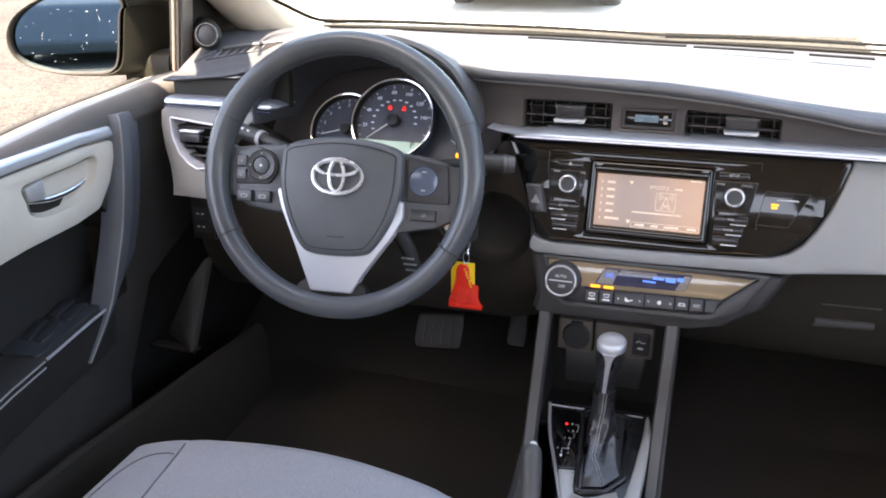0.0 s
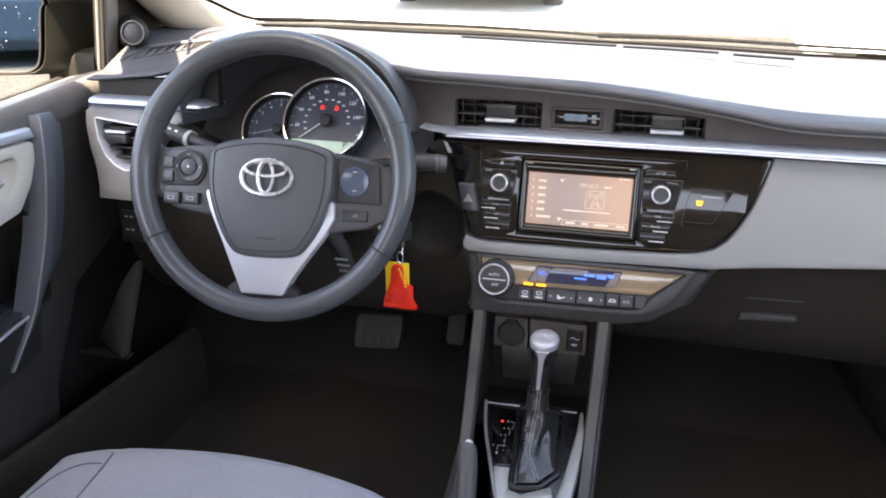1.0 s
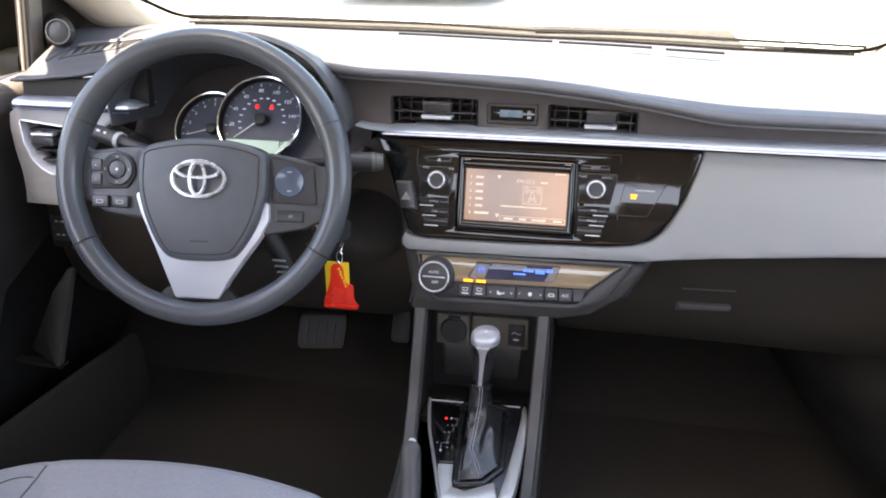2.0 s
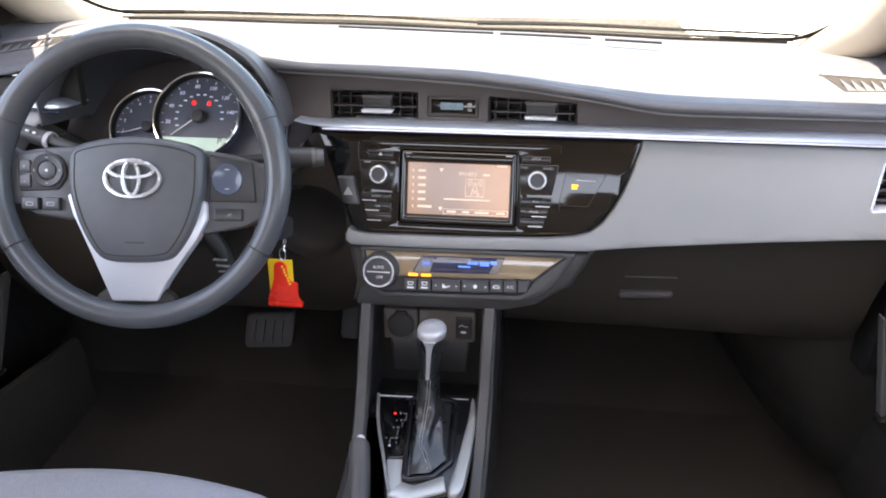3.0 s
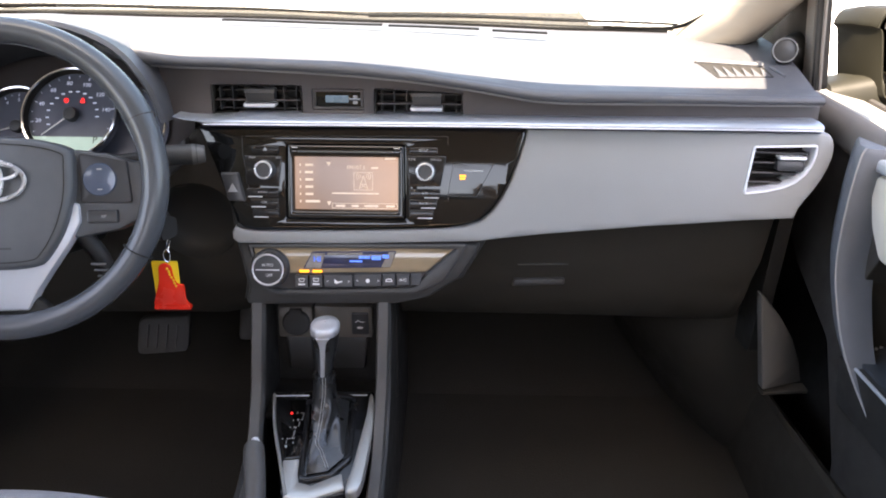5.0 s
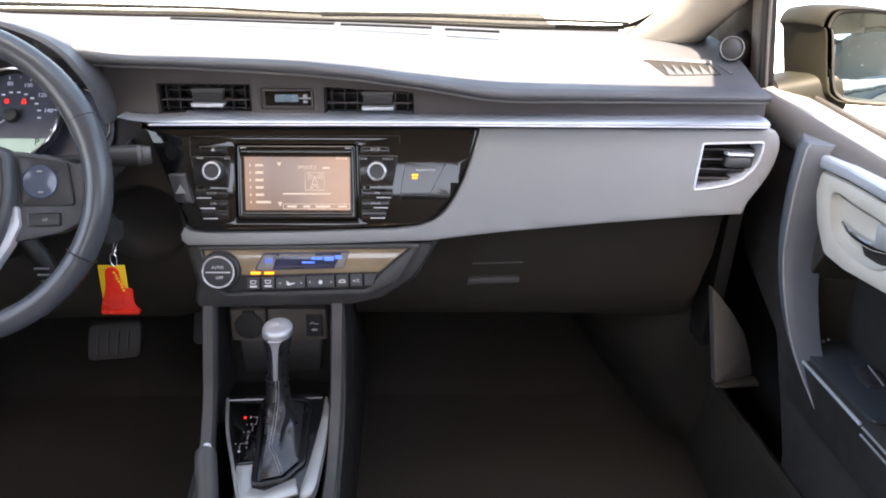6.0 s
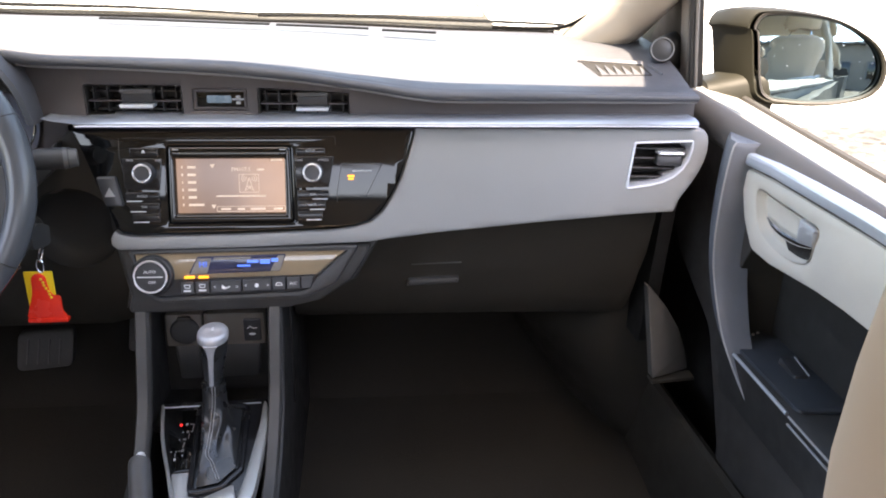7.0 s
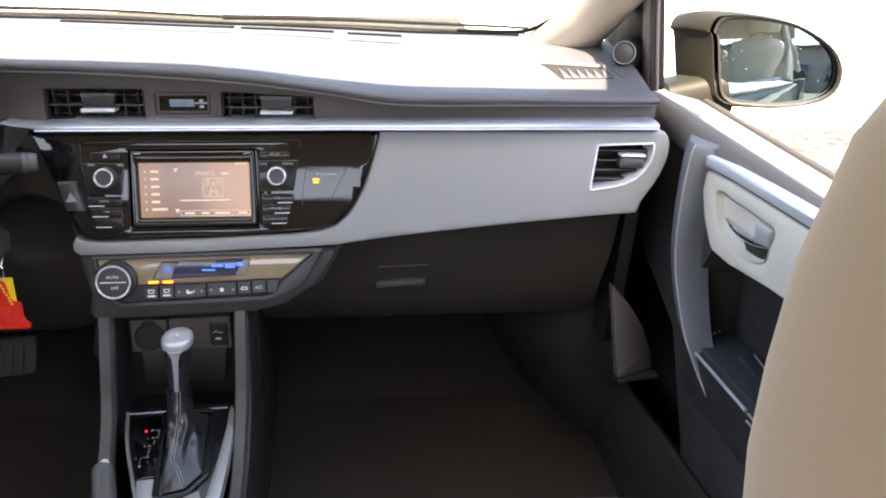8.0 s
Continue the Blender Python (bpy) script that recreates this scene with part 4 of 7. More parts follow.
def dial_knob(u, v, r, out, parent):
    m = fm(u, v, -0.006)
    kn = part("knob", lathe([(r * 1.18, 0), (r * 1.18, 0.003), (r * 1.02, 0.005), (r, 0.006), (r * 0.96, out - 0.002), (r * 0.84, out - 0.0008), (0, out - 0.0006)], m, 40), BUTTON, parent, "chrome ringed round knob")
    part("knob_ring", tube([m @ Vector((r * 0.90 * math.cos(a), r * 0.90 * math.sin(a), out - 0.0008)) for a in [2 * math.pi * i / 36 for i in range(36)]], 0.0013, 8, True), KNOBRING, kn, "bright chrome ring")
    return kn


part("knob_plate", plate(rounded([(-0.125, 0.8290), (-0.0835, 0.8270), (-0.0790, 0.865), (-0.1270, 0.865)], 0.002), F, -0.0095, -0.004, (), 0.0012), RBUTTON, radio)
part("knob_plate", plate(rounded([(0.0790, 0.8290), (0.1190, 0.8300), (0.1260, 0.867), (0.0760, 0.867)], 0.002), F, -0.0095, -0.004, (), 0.0012), RBUTTON, radio)
dial_knob(-0.1, 0.8475, 0.0112, 0.017, radio)
dial_knob(0.1, 0.8475, 0.0112, 0.017, radio)
# passenger airbag lamp window
LAMPWIN = rounded([(0.128, 0.818), (0.164, 0.818), (0.185, 0.858), (0.135, 0.858)], 0.0012)
part("lamp_window", plate(LAMPWIN, FB, -0.0083, -0.005, (), 0.0, cuts_v=[0.822 + 0.006 * k for k in range(6)]), PIANO, radio, "black glossy lamp window", smooth=0)
part("window_edge", tube([FB(u, v, -0.0083) for u, v in LAMPWIN], 0.0004, 5, True), SURROUND, radio, "thin edge of the lamp window")
for line in ([(0.1275, 0.8900), (0.1290, 0.8120)], [(-0.1290, 0.8880), (-0.1290, 0.8670), (-0.1200, 0.8150)], [(-0.125, 0.8880), (0.1275, 0.8900)]):
    part("panel_line", tube([FB(u, v, -0.0080) for u, v in line], 0.0005, 5), SURROUND, radio, "fine joint line in the fascia")
part("lamp_text", plate(rect(0.1425, 0.1505, 0.8425, 0.8445, 0.0003), F, -0.0106, -0.009, (), 0.0), AMBER, radio)
part("lamp_text", plate(rect(0.1430, 0.1495, 0.8392, 0.8412, 0.0003), F, -0.0106, -0.009, (), 0.0), AMBER, radio)
part("lamp_text", plate(rect(0.148, 0.172, 0.8490, 0.8503, 0.0003), F, -0.0106, -0.009, (), 0.0), GREYINK, radio)

hazard = thing("hazard_switch", -0.141, 0.01, 0.827, "dark grey hazard light switch with a triangle", "switch")
part("button", plate(rounded([(-0.1565, 0.844), (-0.1340, 0.8445), (-0.1255, 0.8095), (-0.1470, 0.8105)], 0.002), F, -0.0135, -0.002, (), 0.002), BUTTON, hazard)
tri = rounded([(-0.1470, 0.8215), (-0.1345, 0.8218), (-0.1410, 0.8325)], 0.0004)
part("triangle", plate(tri, F, -0.0142, -0.012, [inset(tri, 0.0012)], 0.0), GREYINK, hazard, "pale outlined triangle")

# ---- climate panel ----
climate = thing("climate_panel", 0.0, -0.01, 0.72, "climate control panel with a round knob and a row of buttons", "climate control")
CL = rounded([(-0.1270, 0.7535), (-0.1150, 0.7050), (-0.0960, 0.6890, 0.02), (0.0880, 0.6930, 0.03), (0.1250, 0.7100, 0.02), (0.1550, 0.7575)], 0.003)
CLI = rounded([(-0.1200, 0.7500), (-0.1090, 0.7080), (-0.0920, 0.6965, 0.015), (0.0850, 0.7010, 0.02), (0.1030, 0.7200, 0.004), (0.1420, 0.7535)], 0.002)
part("surround", plate(CL, F, -0.006, 0.012, [CLI], 0.003), SURROUND, climate, "dark grey surround")
part("face", plate(CLI, F, -0.002, 0.010, (), 0.001), BUTTON, climate)
part("window_panel", plate(rounded([(-0.1190, 0.7492), (-0.1130, 0.7170), (0.1010, 0.7215), (0.1400, 0.7528)], 0.002), F, -0.0042, 0.004, (), 0.0015), CABINSHEEN, climate, "glossy window panel with the cabin reflection in its colour")
part("display", plate(rounded([(-0.0560, 0.7240), (0.0560, 0.7270), (0.0640, 0.7480), (-0.0440, 0.7460)], 0.002), F, -0.0050, 0.0, (), 0.0006), BLUELCD, climate, "dark display window")
# pale glare on the display, painted as thin plates
part("display_patch", plate(rounded([(-0.0535, 0.7250), (-0.0330, 0.7255), (-0.0270, 0.7440), (-0.0440, 0.7440)], 0.001), F, -0.0054, -0.004, (), 0.0), GLARELCD, climate)
part("display_patch", plate(rounded([(0.0440, 0.7275), (0.0560, 0.7280), (0.0625, 0.7465), (0.0540, 0.7465)], 0.001), F, -0.0054, -0.004, (), 0.0), GLARELCD, climate)
part("display_patch", plate(rounded([(-0.0250, 0.7420), (0.0200, 0.7430), (0.0215, 0.7455), (-0.0240, 0.7450)], 0.0008), F, -0.0054, -0.004, (), 0.0), GLARELCD, climate)
writing("HI", 0.0105, fm(-0.0375, 0.7365, -0.0060), BLUEINK, climate, "digits")
for ua, ub, z, h in ((0.004, 0.020, 0.7345, 0.0022), (0.016, 0.030, 0.7395, 0.0030), (0.032, 0.044, 0.7390, 0.0050), (0.046, 0.054, 0.7410, 0.0044)):
    part("digits", plate(rect(ua, ub, z - h / 2, z + h / 2, 0.0004), F, -0.0056, -0.004, (), 0.0), BLUEINK, climate, "blue display bars")
for u in (-0.0545, -0.0375):
    part("lamp", plate(rect(u - 0.0062, u + 0.0062, 0.7196, 0.7222, 0.0008), F, -0.0062, -0.002, (), 0.0006), AMBER, climate, "amber lamp")
edges = (-0.0665, -0.0482, -0.0298, 0.0088, 0.0455, 0.0632, 0.0812, 0.0985)
for k, (ua, ub) in enumerate(zip(edges, edges[1:])):
    vb = 0.7005 + 0.0045 * (ua + 0.06) / 0.14
    kb = part("button", plate(rounded([(ua + 0.0006, vb), (ub - 0.0006 - (0.004 if k == 6 else 0), vb + 0.0005), (ub - 0.0006, vb + 0.0158), (ua + 0.0006, vb + 0.0152)], 0.001), F, -0.0070, 0.0, (), 0.0012), BUTTON, climate)
    uc, vc = (ua + ub) / 2, vb + 0.0078
    if k in (2, 3):
        for sgn, ch in ((-1, "<"), (1, ">")):
            writing(ch, 0.0055, fm(uc + sgn * 0.0135, vc, -0.0075), WHITEINK, kb)
        part("symbol", plate(rounded([(uc - 0.005, vc - 0.002), (uc - 0.002, vc - 0.003), (uc + 0.005, vc - 0.0005), (uc + 0.005, vc + 0.001), (uc, vc - 0.0005), (uc - 0.005, vc + 0.003)], 0.0003) if k == 2 else circle(uc, vc, 0.0028, 6), F, -0.0074, -0.005, (), 0.0), WHITEINK, kb)
    elif k == 5:
        writing("A/C", 0.0055, fm(uc, vc, -0.0075), WHITEINK, kb)
    elif k < 2:
        part("symbol", plate(rounded([(uc - 0.004, vc + 0.0045), (uc + 0.004, vc + 0.0045), (uc + 0.003, vc), (uc - 0.003, vc)], 0.0006), F, -0.0074, -0.005, [rounded([(uc - 0.003, vc + 0.0037), (uc + 0.003, vc + 0.0037), (uc + 0.0023, vc + 0.0008), (uc - 0.0023, vc + 0.0008)], 0.0004)], 0.0), WHITEINK, kb)
        part("symbol", plate(rect(uc - 0.0045, uc + 0.0045, vc - 0.0042, vc - 0.0022, 0.0003), F, -0.0074, -0.005, (), 0.0), WHITEINK, kb)
    elif k == 4:
        part("symbol", plate(rounded([(uc - 0.005, vc - 0.002), (uc + 0.005, vc - 0.002), (uc + 0.003, vc + 0.002), (uc - 0.003, vc + 0.002)], 0.001), F, -0.0074, -0.005, [rounded([(uc - 0.0035, vc - 0.001), (uc + 0.0035, vc - 0.001), (uc + 0.002, vc + 0.001), (uc - 0.002, vc + 0.001)], 0.0005)], 0.0), WHITEINK, kb)
m = fm(-0.0975, 0.7245, -0.004)
R0 = 0.0205
part("knob_base", lathe([(R0 * 1.22, 0), (R0 * 1.22, 0.003), (R0 * 1.12, 0.006), (R0 * 1.02, 0.0065)], m, 48), BUTTON, climate)
ck = part("knob", lathe([(R0, 0.004), (R0, 0.014), (R0 * 0.97, 0.0160), (R0 * 0.88, 0.0164), (R0 * 0.86, 0.0162)], m, 48), BUTTON, climate, "round knob with a chrome ring")
part("knob_ring", tube([m @ Vector((R0 * 0.945 * math.cos(a), R0 * 0.945 * math.sin(a), 0.0162)) for a in [2 * math.pi * i / 48 for i in range(48)]], 0.0014, 8, True), KNOBRING, ck, "bright chrome ring")
part("knob_face", lathe([(R0 * 0.87, 0.0162), (R0 * 0.5, 0.0168), (0, 0.0170)], m, 40), BUTTON, ck)
part("knob_line", plate(rect(-0.0150, 0.0150, -0.0006, 0.0006, 0.0002), lambda u, v, w: m @ Vector((u, v, 0.0176 + w)), 0.0, -0.001, (), 0.0), WHITEINK, ck)
writing("AUTO", 0.0052, m @ pose(0, 0.0062, 0.0178), WHITEINK, ck)
writing("OFF", 0.0052, m @ pose(0.002, -0.0068, 0.0178), WHITEINK, ck)

# ---- centre console ----
console = thing("centre_console", -0.04, -0.1, 0.28, "black centre console with grey side trims", "console")


def side_trim(pts, name="side_trim"):
    rings = []
    for x, y, z in curve(pts, 24):
        rings.append([(x - 0.0085, y + 0.012, z + 0.0), (x - 0.0085, y, z + 0.002), (x - 0.006, y - 0.004, z + 0.004), (x + 0.006, y - 0.004, z + 0.004), (x + 0.0085, y, z + 0.002), (x + 0.0085, y + 0.012, z - 0.0)])
    return part(name, loft(rings), DARKGREY, console, "dark grey painted side trim")


side_trim([(0.0465, -0.012, 0.676), (0.0450, -0.028, 0.61), (0.0440, -0.042, 0.56), (0.0435, -0.090, 0.515), (0.0435, -0.15, 0.489), (0.046, -0.36, 0.470)])
side_trim([(-0.118, -0.012, 0.674), (-0.120, -0.028, 0.605), (-0.121, -0.042, 0.555), (-0.1165, -0.090, 0.512), (-0.110, -0.15, 0.487), (-0.104, -0.36, 0.470)])
for sx, xo in ((1, 0.056), (-1, -0.127)):
    part("console_side", plate([(0.30, 0.67), (-0.008, 0.672), (-0.024, 0.605), (-0.038, 0.555), (-0.088, 0.510), (-0.15, 0.485), (-0.36, 0.466), (-0.95, 0.47), (-0.95, 0.28), (0.30, 0.28)], lambda u, v, w: (xo - w * sx, u, v), 0.0, 0.012, (), 0.003, cuts_u=[-0.02, -0.1, -0.2]), BLACK, console)
part("pocket_back", plate(rect(-0.135, 0.058, 0.49, 0.655, 0.004), lambda u, v, w: (u, 0.062 + w, v), 0.0, 0.01, (), 0.002), DARKTRIM, console)
part("pocket_floor", plate(rect(-0.135, 0.052, -0.03, 0.07, 0.004), lambda u, v, w: (u, v, 0.520 + w), 0.0, -0.01, (), 0.002), DARKTRIM, console)
part("pocket_lower_back", plate(rounded([(-0.094, 0.545), (0.012, 0.548), (0.018, 0.600), (-0.098, 0.597)], 0.004), lambda u, v, w: (u, 0.045 + w, v), 0.0, 0.012, (), 0.003), SURROUND, console)
sock = part("socket_plate", plate(rect(-0.107, -0.059, 0.597, 0.644, 0.003), lambda u, v, w: (u, 0.043 + w, v), 0.0, 0.014, (), 0.002), SOCKET, console, "dark grey power socket plate")
part("socket_cap", lathe([(0.0195, 0.0), (0.0195, 0.003), (0.0175, 0.0050), (0.0, 0.0056)], pose(-0.0815, 0.043, 0.6205, 90, 0, 0), 36), SURROUND, sock, "black round socket cap")
part("socket_tab", plate(rect(-0.090, -0.073, 0.636, 0.642, 0.002), lambda u, v, w: (u, 0.043 + w, v), -0.0055, 0.002, (), 0.0015), BLACK, sock)
usb = part("usb_plate", plate(rect(-0.056, 0.024, 0.598, 0.645, 0.003), lambda u, v, w: (u, 0.043 + w, v), 0.0, 0.014, (), 0.002), SOCKET, console, "dark grey plate with a usb port")
part("usb_port", plate(rect(-0.004, 0.019, 0.604, 0.637, 0.002), lambda u, v, w: (u, 0.043 + w, v), -0.003, 0.004, (), 0.0015), BUTTON, usb)
part("usb_mark", plate(rounded([(0.001, 0.6225), (0.005, 0.6255), (0.009, 0.6230), (0.014, 0.6235), (0.014, 0.6245), (0.009, 0.6242), (0.005, 0.6270), (0.001, 0.6238)], 0.0003), lambda u, v, w: (u, 0.043 + w, v), -0.0036, 0.0, (), 0.0), WHITEINK, usb)
part("usb_mark", plate(circle(0.0075, 0.6150, 0.0045, 16, 0.0017), lambda u, v, w: (u, 0.043 + w, v), -0.0036, 0.0, (), 0.0), WHITEINK, usb)
part("tray", plate(rect(-0.135, 0.045, -0.95, -0.17, 0.004), lambda u, v, w: (u, v, 0.478 + w), 0.0, -0.02, (), 0.004), BLACK, console)


def P(u, v, w):
    return (u, v, 0.534 + 0.27 * (v + 0.051) + w)


gate = part("shift_plate", plate(rounded([(-0.107, -0.014), (0.030, -0.010), (0.040, -0.075), (0.030, -0.125), (0.012, -0.170), (-0.035, -0.185), (-0.062, -0.182), (-0.085, -0.10)], 0.004), P, 0.0, -0.02, (), 0.003), RBUTTON, console, "glossy black shifter plate")
part("rear_lip", plate(rounded([(-0.104, -0.0235), (0.022, -0.0195), (0.022, -0.0180), (-0.104, -0.0220)], 0.0005), P, 0.0008, -0.001, (), 0.0003), SILVER, gate, "thin silver line")
part("left_rail", tube(curve([P(-0.103, -0.022, 0.002), P(-0.092, -0.075, 0.003), P(-0.074, -0.130, 0.003), P(-0.058, -0.178, 0.002)], 16), 0.0022, 8), SHIFTSILVER, gate, "thin silver rail")
BLADE = curve([(0.0265, -0.026, 0), (0.0310, -0.027, 0), (0.0350, -0.050, 0), (0.0355, -0.085, 0), (0.0335, -0.130, 0), (0.0285, -0.170, 0), (0.0125, -0.174, 0), (0.0178, -0.130, 0), (0.0222, -0.090, 0), (0.0255, -0.055, 0)], 60, True)
part("right_blade", plate([p[:2] for p in BLADE], P, 0.008, -0.004, (), 0.003), SHIFTSILVER, gate, "curved satin silver blade")
part("silver_foot", plate(rounded([(-0.0705, -0.1285), (-0.0505, -0.1265), (-0.046, -0.160), (-0.030, -0.164), (0.004, -0.146), (0.010, -0.168), (-0.036, -0.186), (-0.060, -0.182)], 0.002), P, 0.003, -0.004, (), 0.0015), SHIFTSILVER, gate, "satin silver foot plate")
part("indicator", plate(rounded([(-0.097, -0.029), (-0.052, -0.029), (-0.049, -0.124), (-0.070, -0.127)], 0.003), P, 0.002, -0.004, (), 0.001), PIANO, gate, "black position indicator")
pm = pose(0, 0, 0, math.degrees(math.atan(0.27)), 0, 0)
for word, u, v, inkm in (("P", -0.0660, -0.0545, WHITEINK), ("R", -0.0630, -0.0660, GREYINK), ("N", -0.0650, -0.0780, GREYINK), ("D", -0.0640, -0.0950, GREYINK), ("B", -0.0710, -0.1080, WHITEINK)):
    writing(word, 0.0050, Matrix.Translation(P(u, v, 0.0026)) @ pm, inkm, gate)
part("position_lamp", plate(circle(-0.0735, -0.0545, 0.0018, 12), P, 0.0026, 0.0, (), 0.0), REDINK, gate, "red position lamp")
for u, v in ((-0.0690, -0.066), (-0.0710, -0.078), (-0.0775, -0.096), (-0.0715, -0.096), (-0.0630, -0.102)):
    part("gate_dot", plate(circle(u, v, 0.0008, 8), P, 0.0026, 0.0, (), 0.0), GREYINK, gate)
for a, b in (((-0.0625, -0.0540), (-0.0575, -0.0540)), ((-0.0575, -0.0540), (-0.0575, -0.0655)), ((-0.0575, -0.0655), (-0.0600, -0.0655)), ((-0.0605, -0.0690), (-0.0605, -0.0765)), ((-0.0640, -0.0820), (-0.0645, -0.0910)), ((-0.0670, -0.0955), (-0.0695, -0.0955)), ((-0.0720, -0.0990), (-0.0715, -0.1040))):
    part("gate_line", tube([P(*a, 0.0026), P(*b, 0.0026)], 0.0004, 5), GREYINK, gate)

# gear lever
shifter = thing("gear_lever", -0.028, -0.07, 0.535, "gear lever with a silver topped knob and black leather boot", "gear lever")
BASE = rounded([(-0.054, -0.026), (0.006, -0.028), (0.010, -0.126), (-0.010, -0.150), (-0.044, -0.158)], 0.008, 4)
BOOTLOOP = [Vector(p).lerp(Vector(q), k / 6) for loop in [inset(BASE, 0.006)] for p, q in zip(loop, loop[1:] + loop[:1]) for k in range(6 if (Vector(p) - Vector(q)).length > 0.012 else 1)]


def boot_ring(t):
    cx, cy = -0.0275, -0.058
    out = []
    for u, v in BOOTLOOP:
        ang = math.atan2(v + 0.085, u + 0.024)
        q = (1 - t) ** (2.9 + 1.2 * math.cos(ang - 0.5))
        ru, rv = cx + 0.0145 * math.cos(ang), cy + 0.0145 * math.sin(ang)
        fold = 1 + (0.26 * math.sin(3 * ang + 6 * t + 0.6) + 0.16 * math.sin(5 * ang - 11 * t)) * math.sin(math.pi * t)
        x, y = ru + (u - ru) * q * fold, rv + (v - rv) * q * fold
        z0 = P(u, v, 0.004)[2]
        out.append((x, y, z0 + (0.6 - z0) * t))
    return out


part("boot", loft([boot_ring(k / 40) for k in range(41)]), BOOT, shifter, "black creased leather boot", smooth=60)
part("boot_frame", plate(inset(BASE, -0.004), P, 0.006, -0.002, [inset(BASE, 0.003)], 0.002), RBUTTON, shifter)


def seam_pt(t):
    """A place on the front of the boot where the stitched seam runs, in a gentle S."""
    ring = boot_ring(t)
    x = lerp_table([(0.0, -0.013), (0.12, -0.022), (0.25, -0.030), (0.45, -0.0285), (0.75, -0.0255), (1.0, -0.0250)], t)
    best = None
    for p, q in zip(ring, ring[1:] + ring[:1]):
        if (p[0] - x) * (q[0] - x) <= 0 and abs(p[0] - q[0]) > 1e-7:
            k = (x - p[0]) / (q[0] - p[0])
            r = Vector(p).lerp(Vector(q), k)
            if best is None or r.y < best.y:
                best = r
    return (best if best is not None else Vector(min(ring, key=lambda p: p[1]))) + Vector((0, -0.0008, 0.0008))


seam = [seam_pt(0.02 + 0.97 * k / 28) for k in range(29)]
for dx in (-0.0017, 0.0017):
    part("stitching", tube([(p.x + dx, p.y, p.z) for p in seam], 0.00055, 5), STITCH, shifter, "grey stitched seam")
top, low = Vector((-0.0240, -0.048, 0.666)), Vector((-0.0275, -0.058, 0.598))


def knob_ring(t):
    """Gear knob: a slim stem that swells into a rounded head."""
    p = low + (top - low) * t
    w = lerp_table([(0, 0.0100), (0.30, 0.0130), (0.60, 0.0166), (0.80, 0.0180), (0.86, 0.0185), (0.92, 0.0188), (0.97, 0.0184), (1.00, 0.0170), (1.018, 0.0140), (1.026, 0.0085), (1.029, 0.001)], t)
    d = lerp_table([(0, 0.0130), (0.50, 0.0155), (0.80, 0.0195), (0.86, 0.0208), (0.92, 0.0214), (0.97, 0.0210), (1.00, 0.0195), (1.018, 0.0160), (1.026, 0.0095), (1.029, 0.001)], t)
    return [(p.x + w * math.cos(a), p.y + d * math.sin(a) - 0.004 * t, p.z + 0.002 * math.sin(a)) for a in [2 * math.pi * i / 28 for i in range(28)]]


part("knob_stem", loft([knob_ring(0.85 * k / 12) for k in range(13)]), BOOT, shifter, "black leather stem")
part("knob_cap", loft([knob_ring(t) for t in (0.83, 0.86, 0.89, 0.92, 0.945, 0.97, 0.985, 1.00, 1.010, 1.018, 1.023, 1.026, 1.029)]), SATIN, shifter, "satin silver cap")
spine = []
for k in range(14):
    t = 0.06 + 0.80 * k / 13
    r = knob_ring(t)
    p = Vector(r[21])
    hw = lerp_table([(0.06, 0.0030), (0.35, 0.0032), (0.56, 0.0038), (0.68, 0.0046), (0.78, 0.0060), (0.86, 0.0100)], t)
    spine.append([(p.x - hw, p.y + 0.006, p.z), (p.x - hw * 0.8, p.y - 0.0012, p.z), (p.x, p.y - 0.0022, p.z), (p.x + hw * 0.8, p.y - 0.0012, p.z), (p.x + hw, p.y + 0.006, p.z)])
part("knob_spine", loft(spine), SATIN, shifter, "silver strip down the knob")
part("collar", lathe([(0.0140, 0), (0.0146, 0.002), (0.0140, 0.005), (0.0128, 0.006)], pose(-0.0275, -0.058, 0.592, -8, 0, 0), 28), BLACK, shifter)

# parking brake
brake = thing("parking_brake", -0.1, -0.3, 0.48, "dark grey parking brake lever with a silver button", "brake lever")
part("grip", tube(curve([(-0.1045, -0.130, 0.5330), (-0.1035, -0.136, 0.5280), (-0.096, -0.176, 0.4900), (-0.091, -0.25, 0.455), (-0.090, -0.46, 0.430)], 24), lambda t: 0.0060 if t < 0.01 else (0.0105 if t < 0.05 else 0.0130), 16), DARKGREY, brake)
part("button", lathe([(0.0052, -0.004), (0.0052, 0.008), (0.0040, 0.0105), (0, 0.011)], look((-0.1045, -0.129, 0.535), (-0.1045, -0.2, 0.49)), 20), WHITEINK, brake, "small silver release button")
part("boot", plate(rounded([(-0.125, -0.48), (-0.075, -0.48), (-0.075, -0.22), (-0.125, -0.22)], 0.02), lambda u, v, w: (u, v, 0.482 + w), 0.0, -0.006, (), 0.004), BOOT, brake)

# ---- instrument cluster ----
cluster = thing("instrument_cluster", -0.366, 0.079, 0.901, "instrument cluster with chrome ringed dials under a dark hood", "instrument cluster")
TC = math.degrees(math.atan(0.6))
CM = pose(-0.366, 0.079, 0.901, 90 - TC, 0, 0)  # local x right, y up the dial face, z to the driver


def K(u, v, w):
    return CM @ Vector((u, v, -w))


ARCH = curve([(-0.222, 0.905, 0), (-0.232, 0.955, 0), (-0.262, 0.996, 0), (-0.320, 1.022, 0), (-0.395, 1.030, 0), (-0.465, 1.020, 0), (-0.520, 0.992, 0), (-0.552, 0.950, 0), (-0.562, 0.895, 0)], 40)


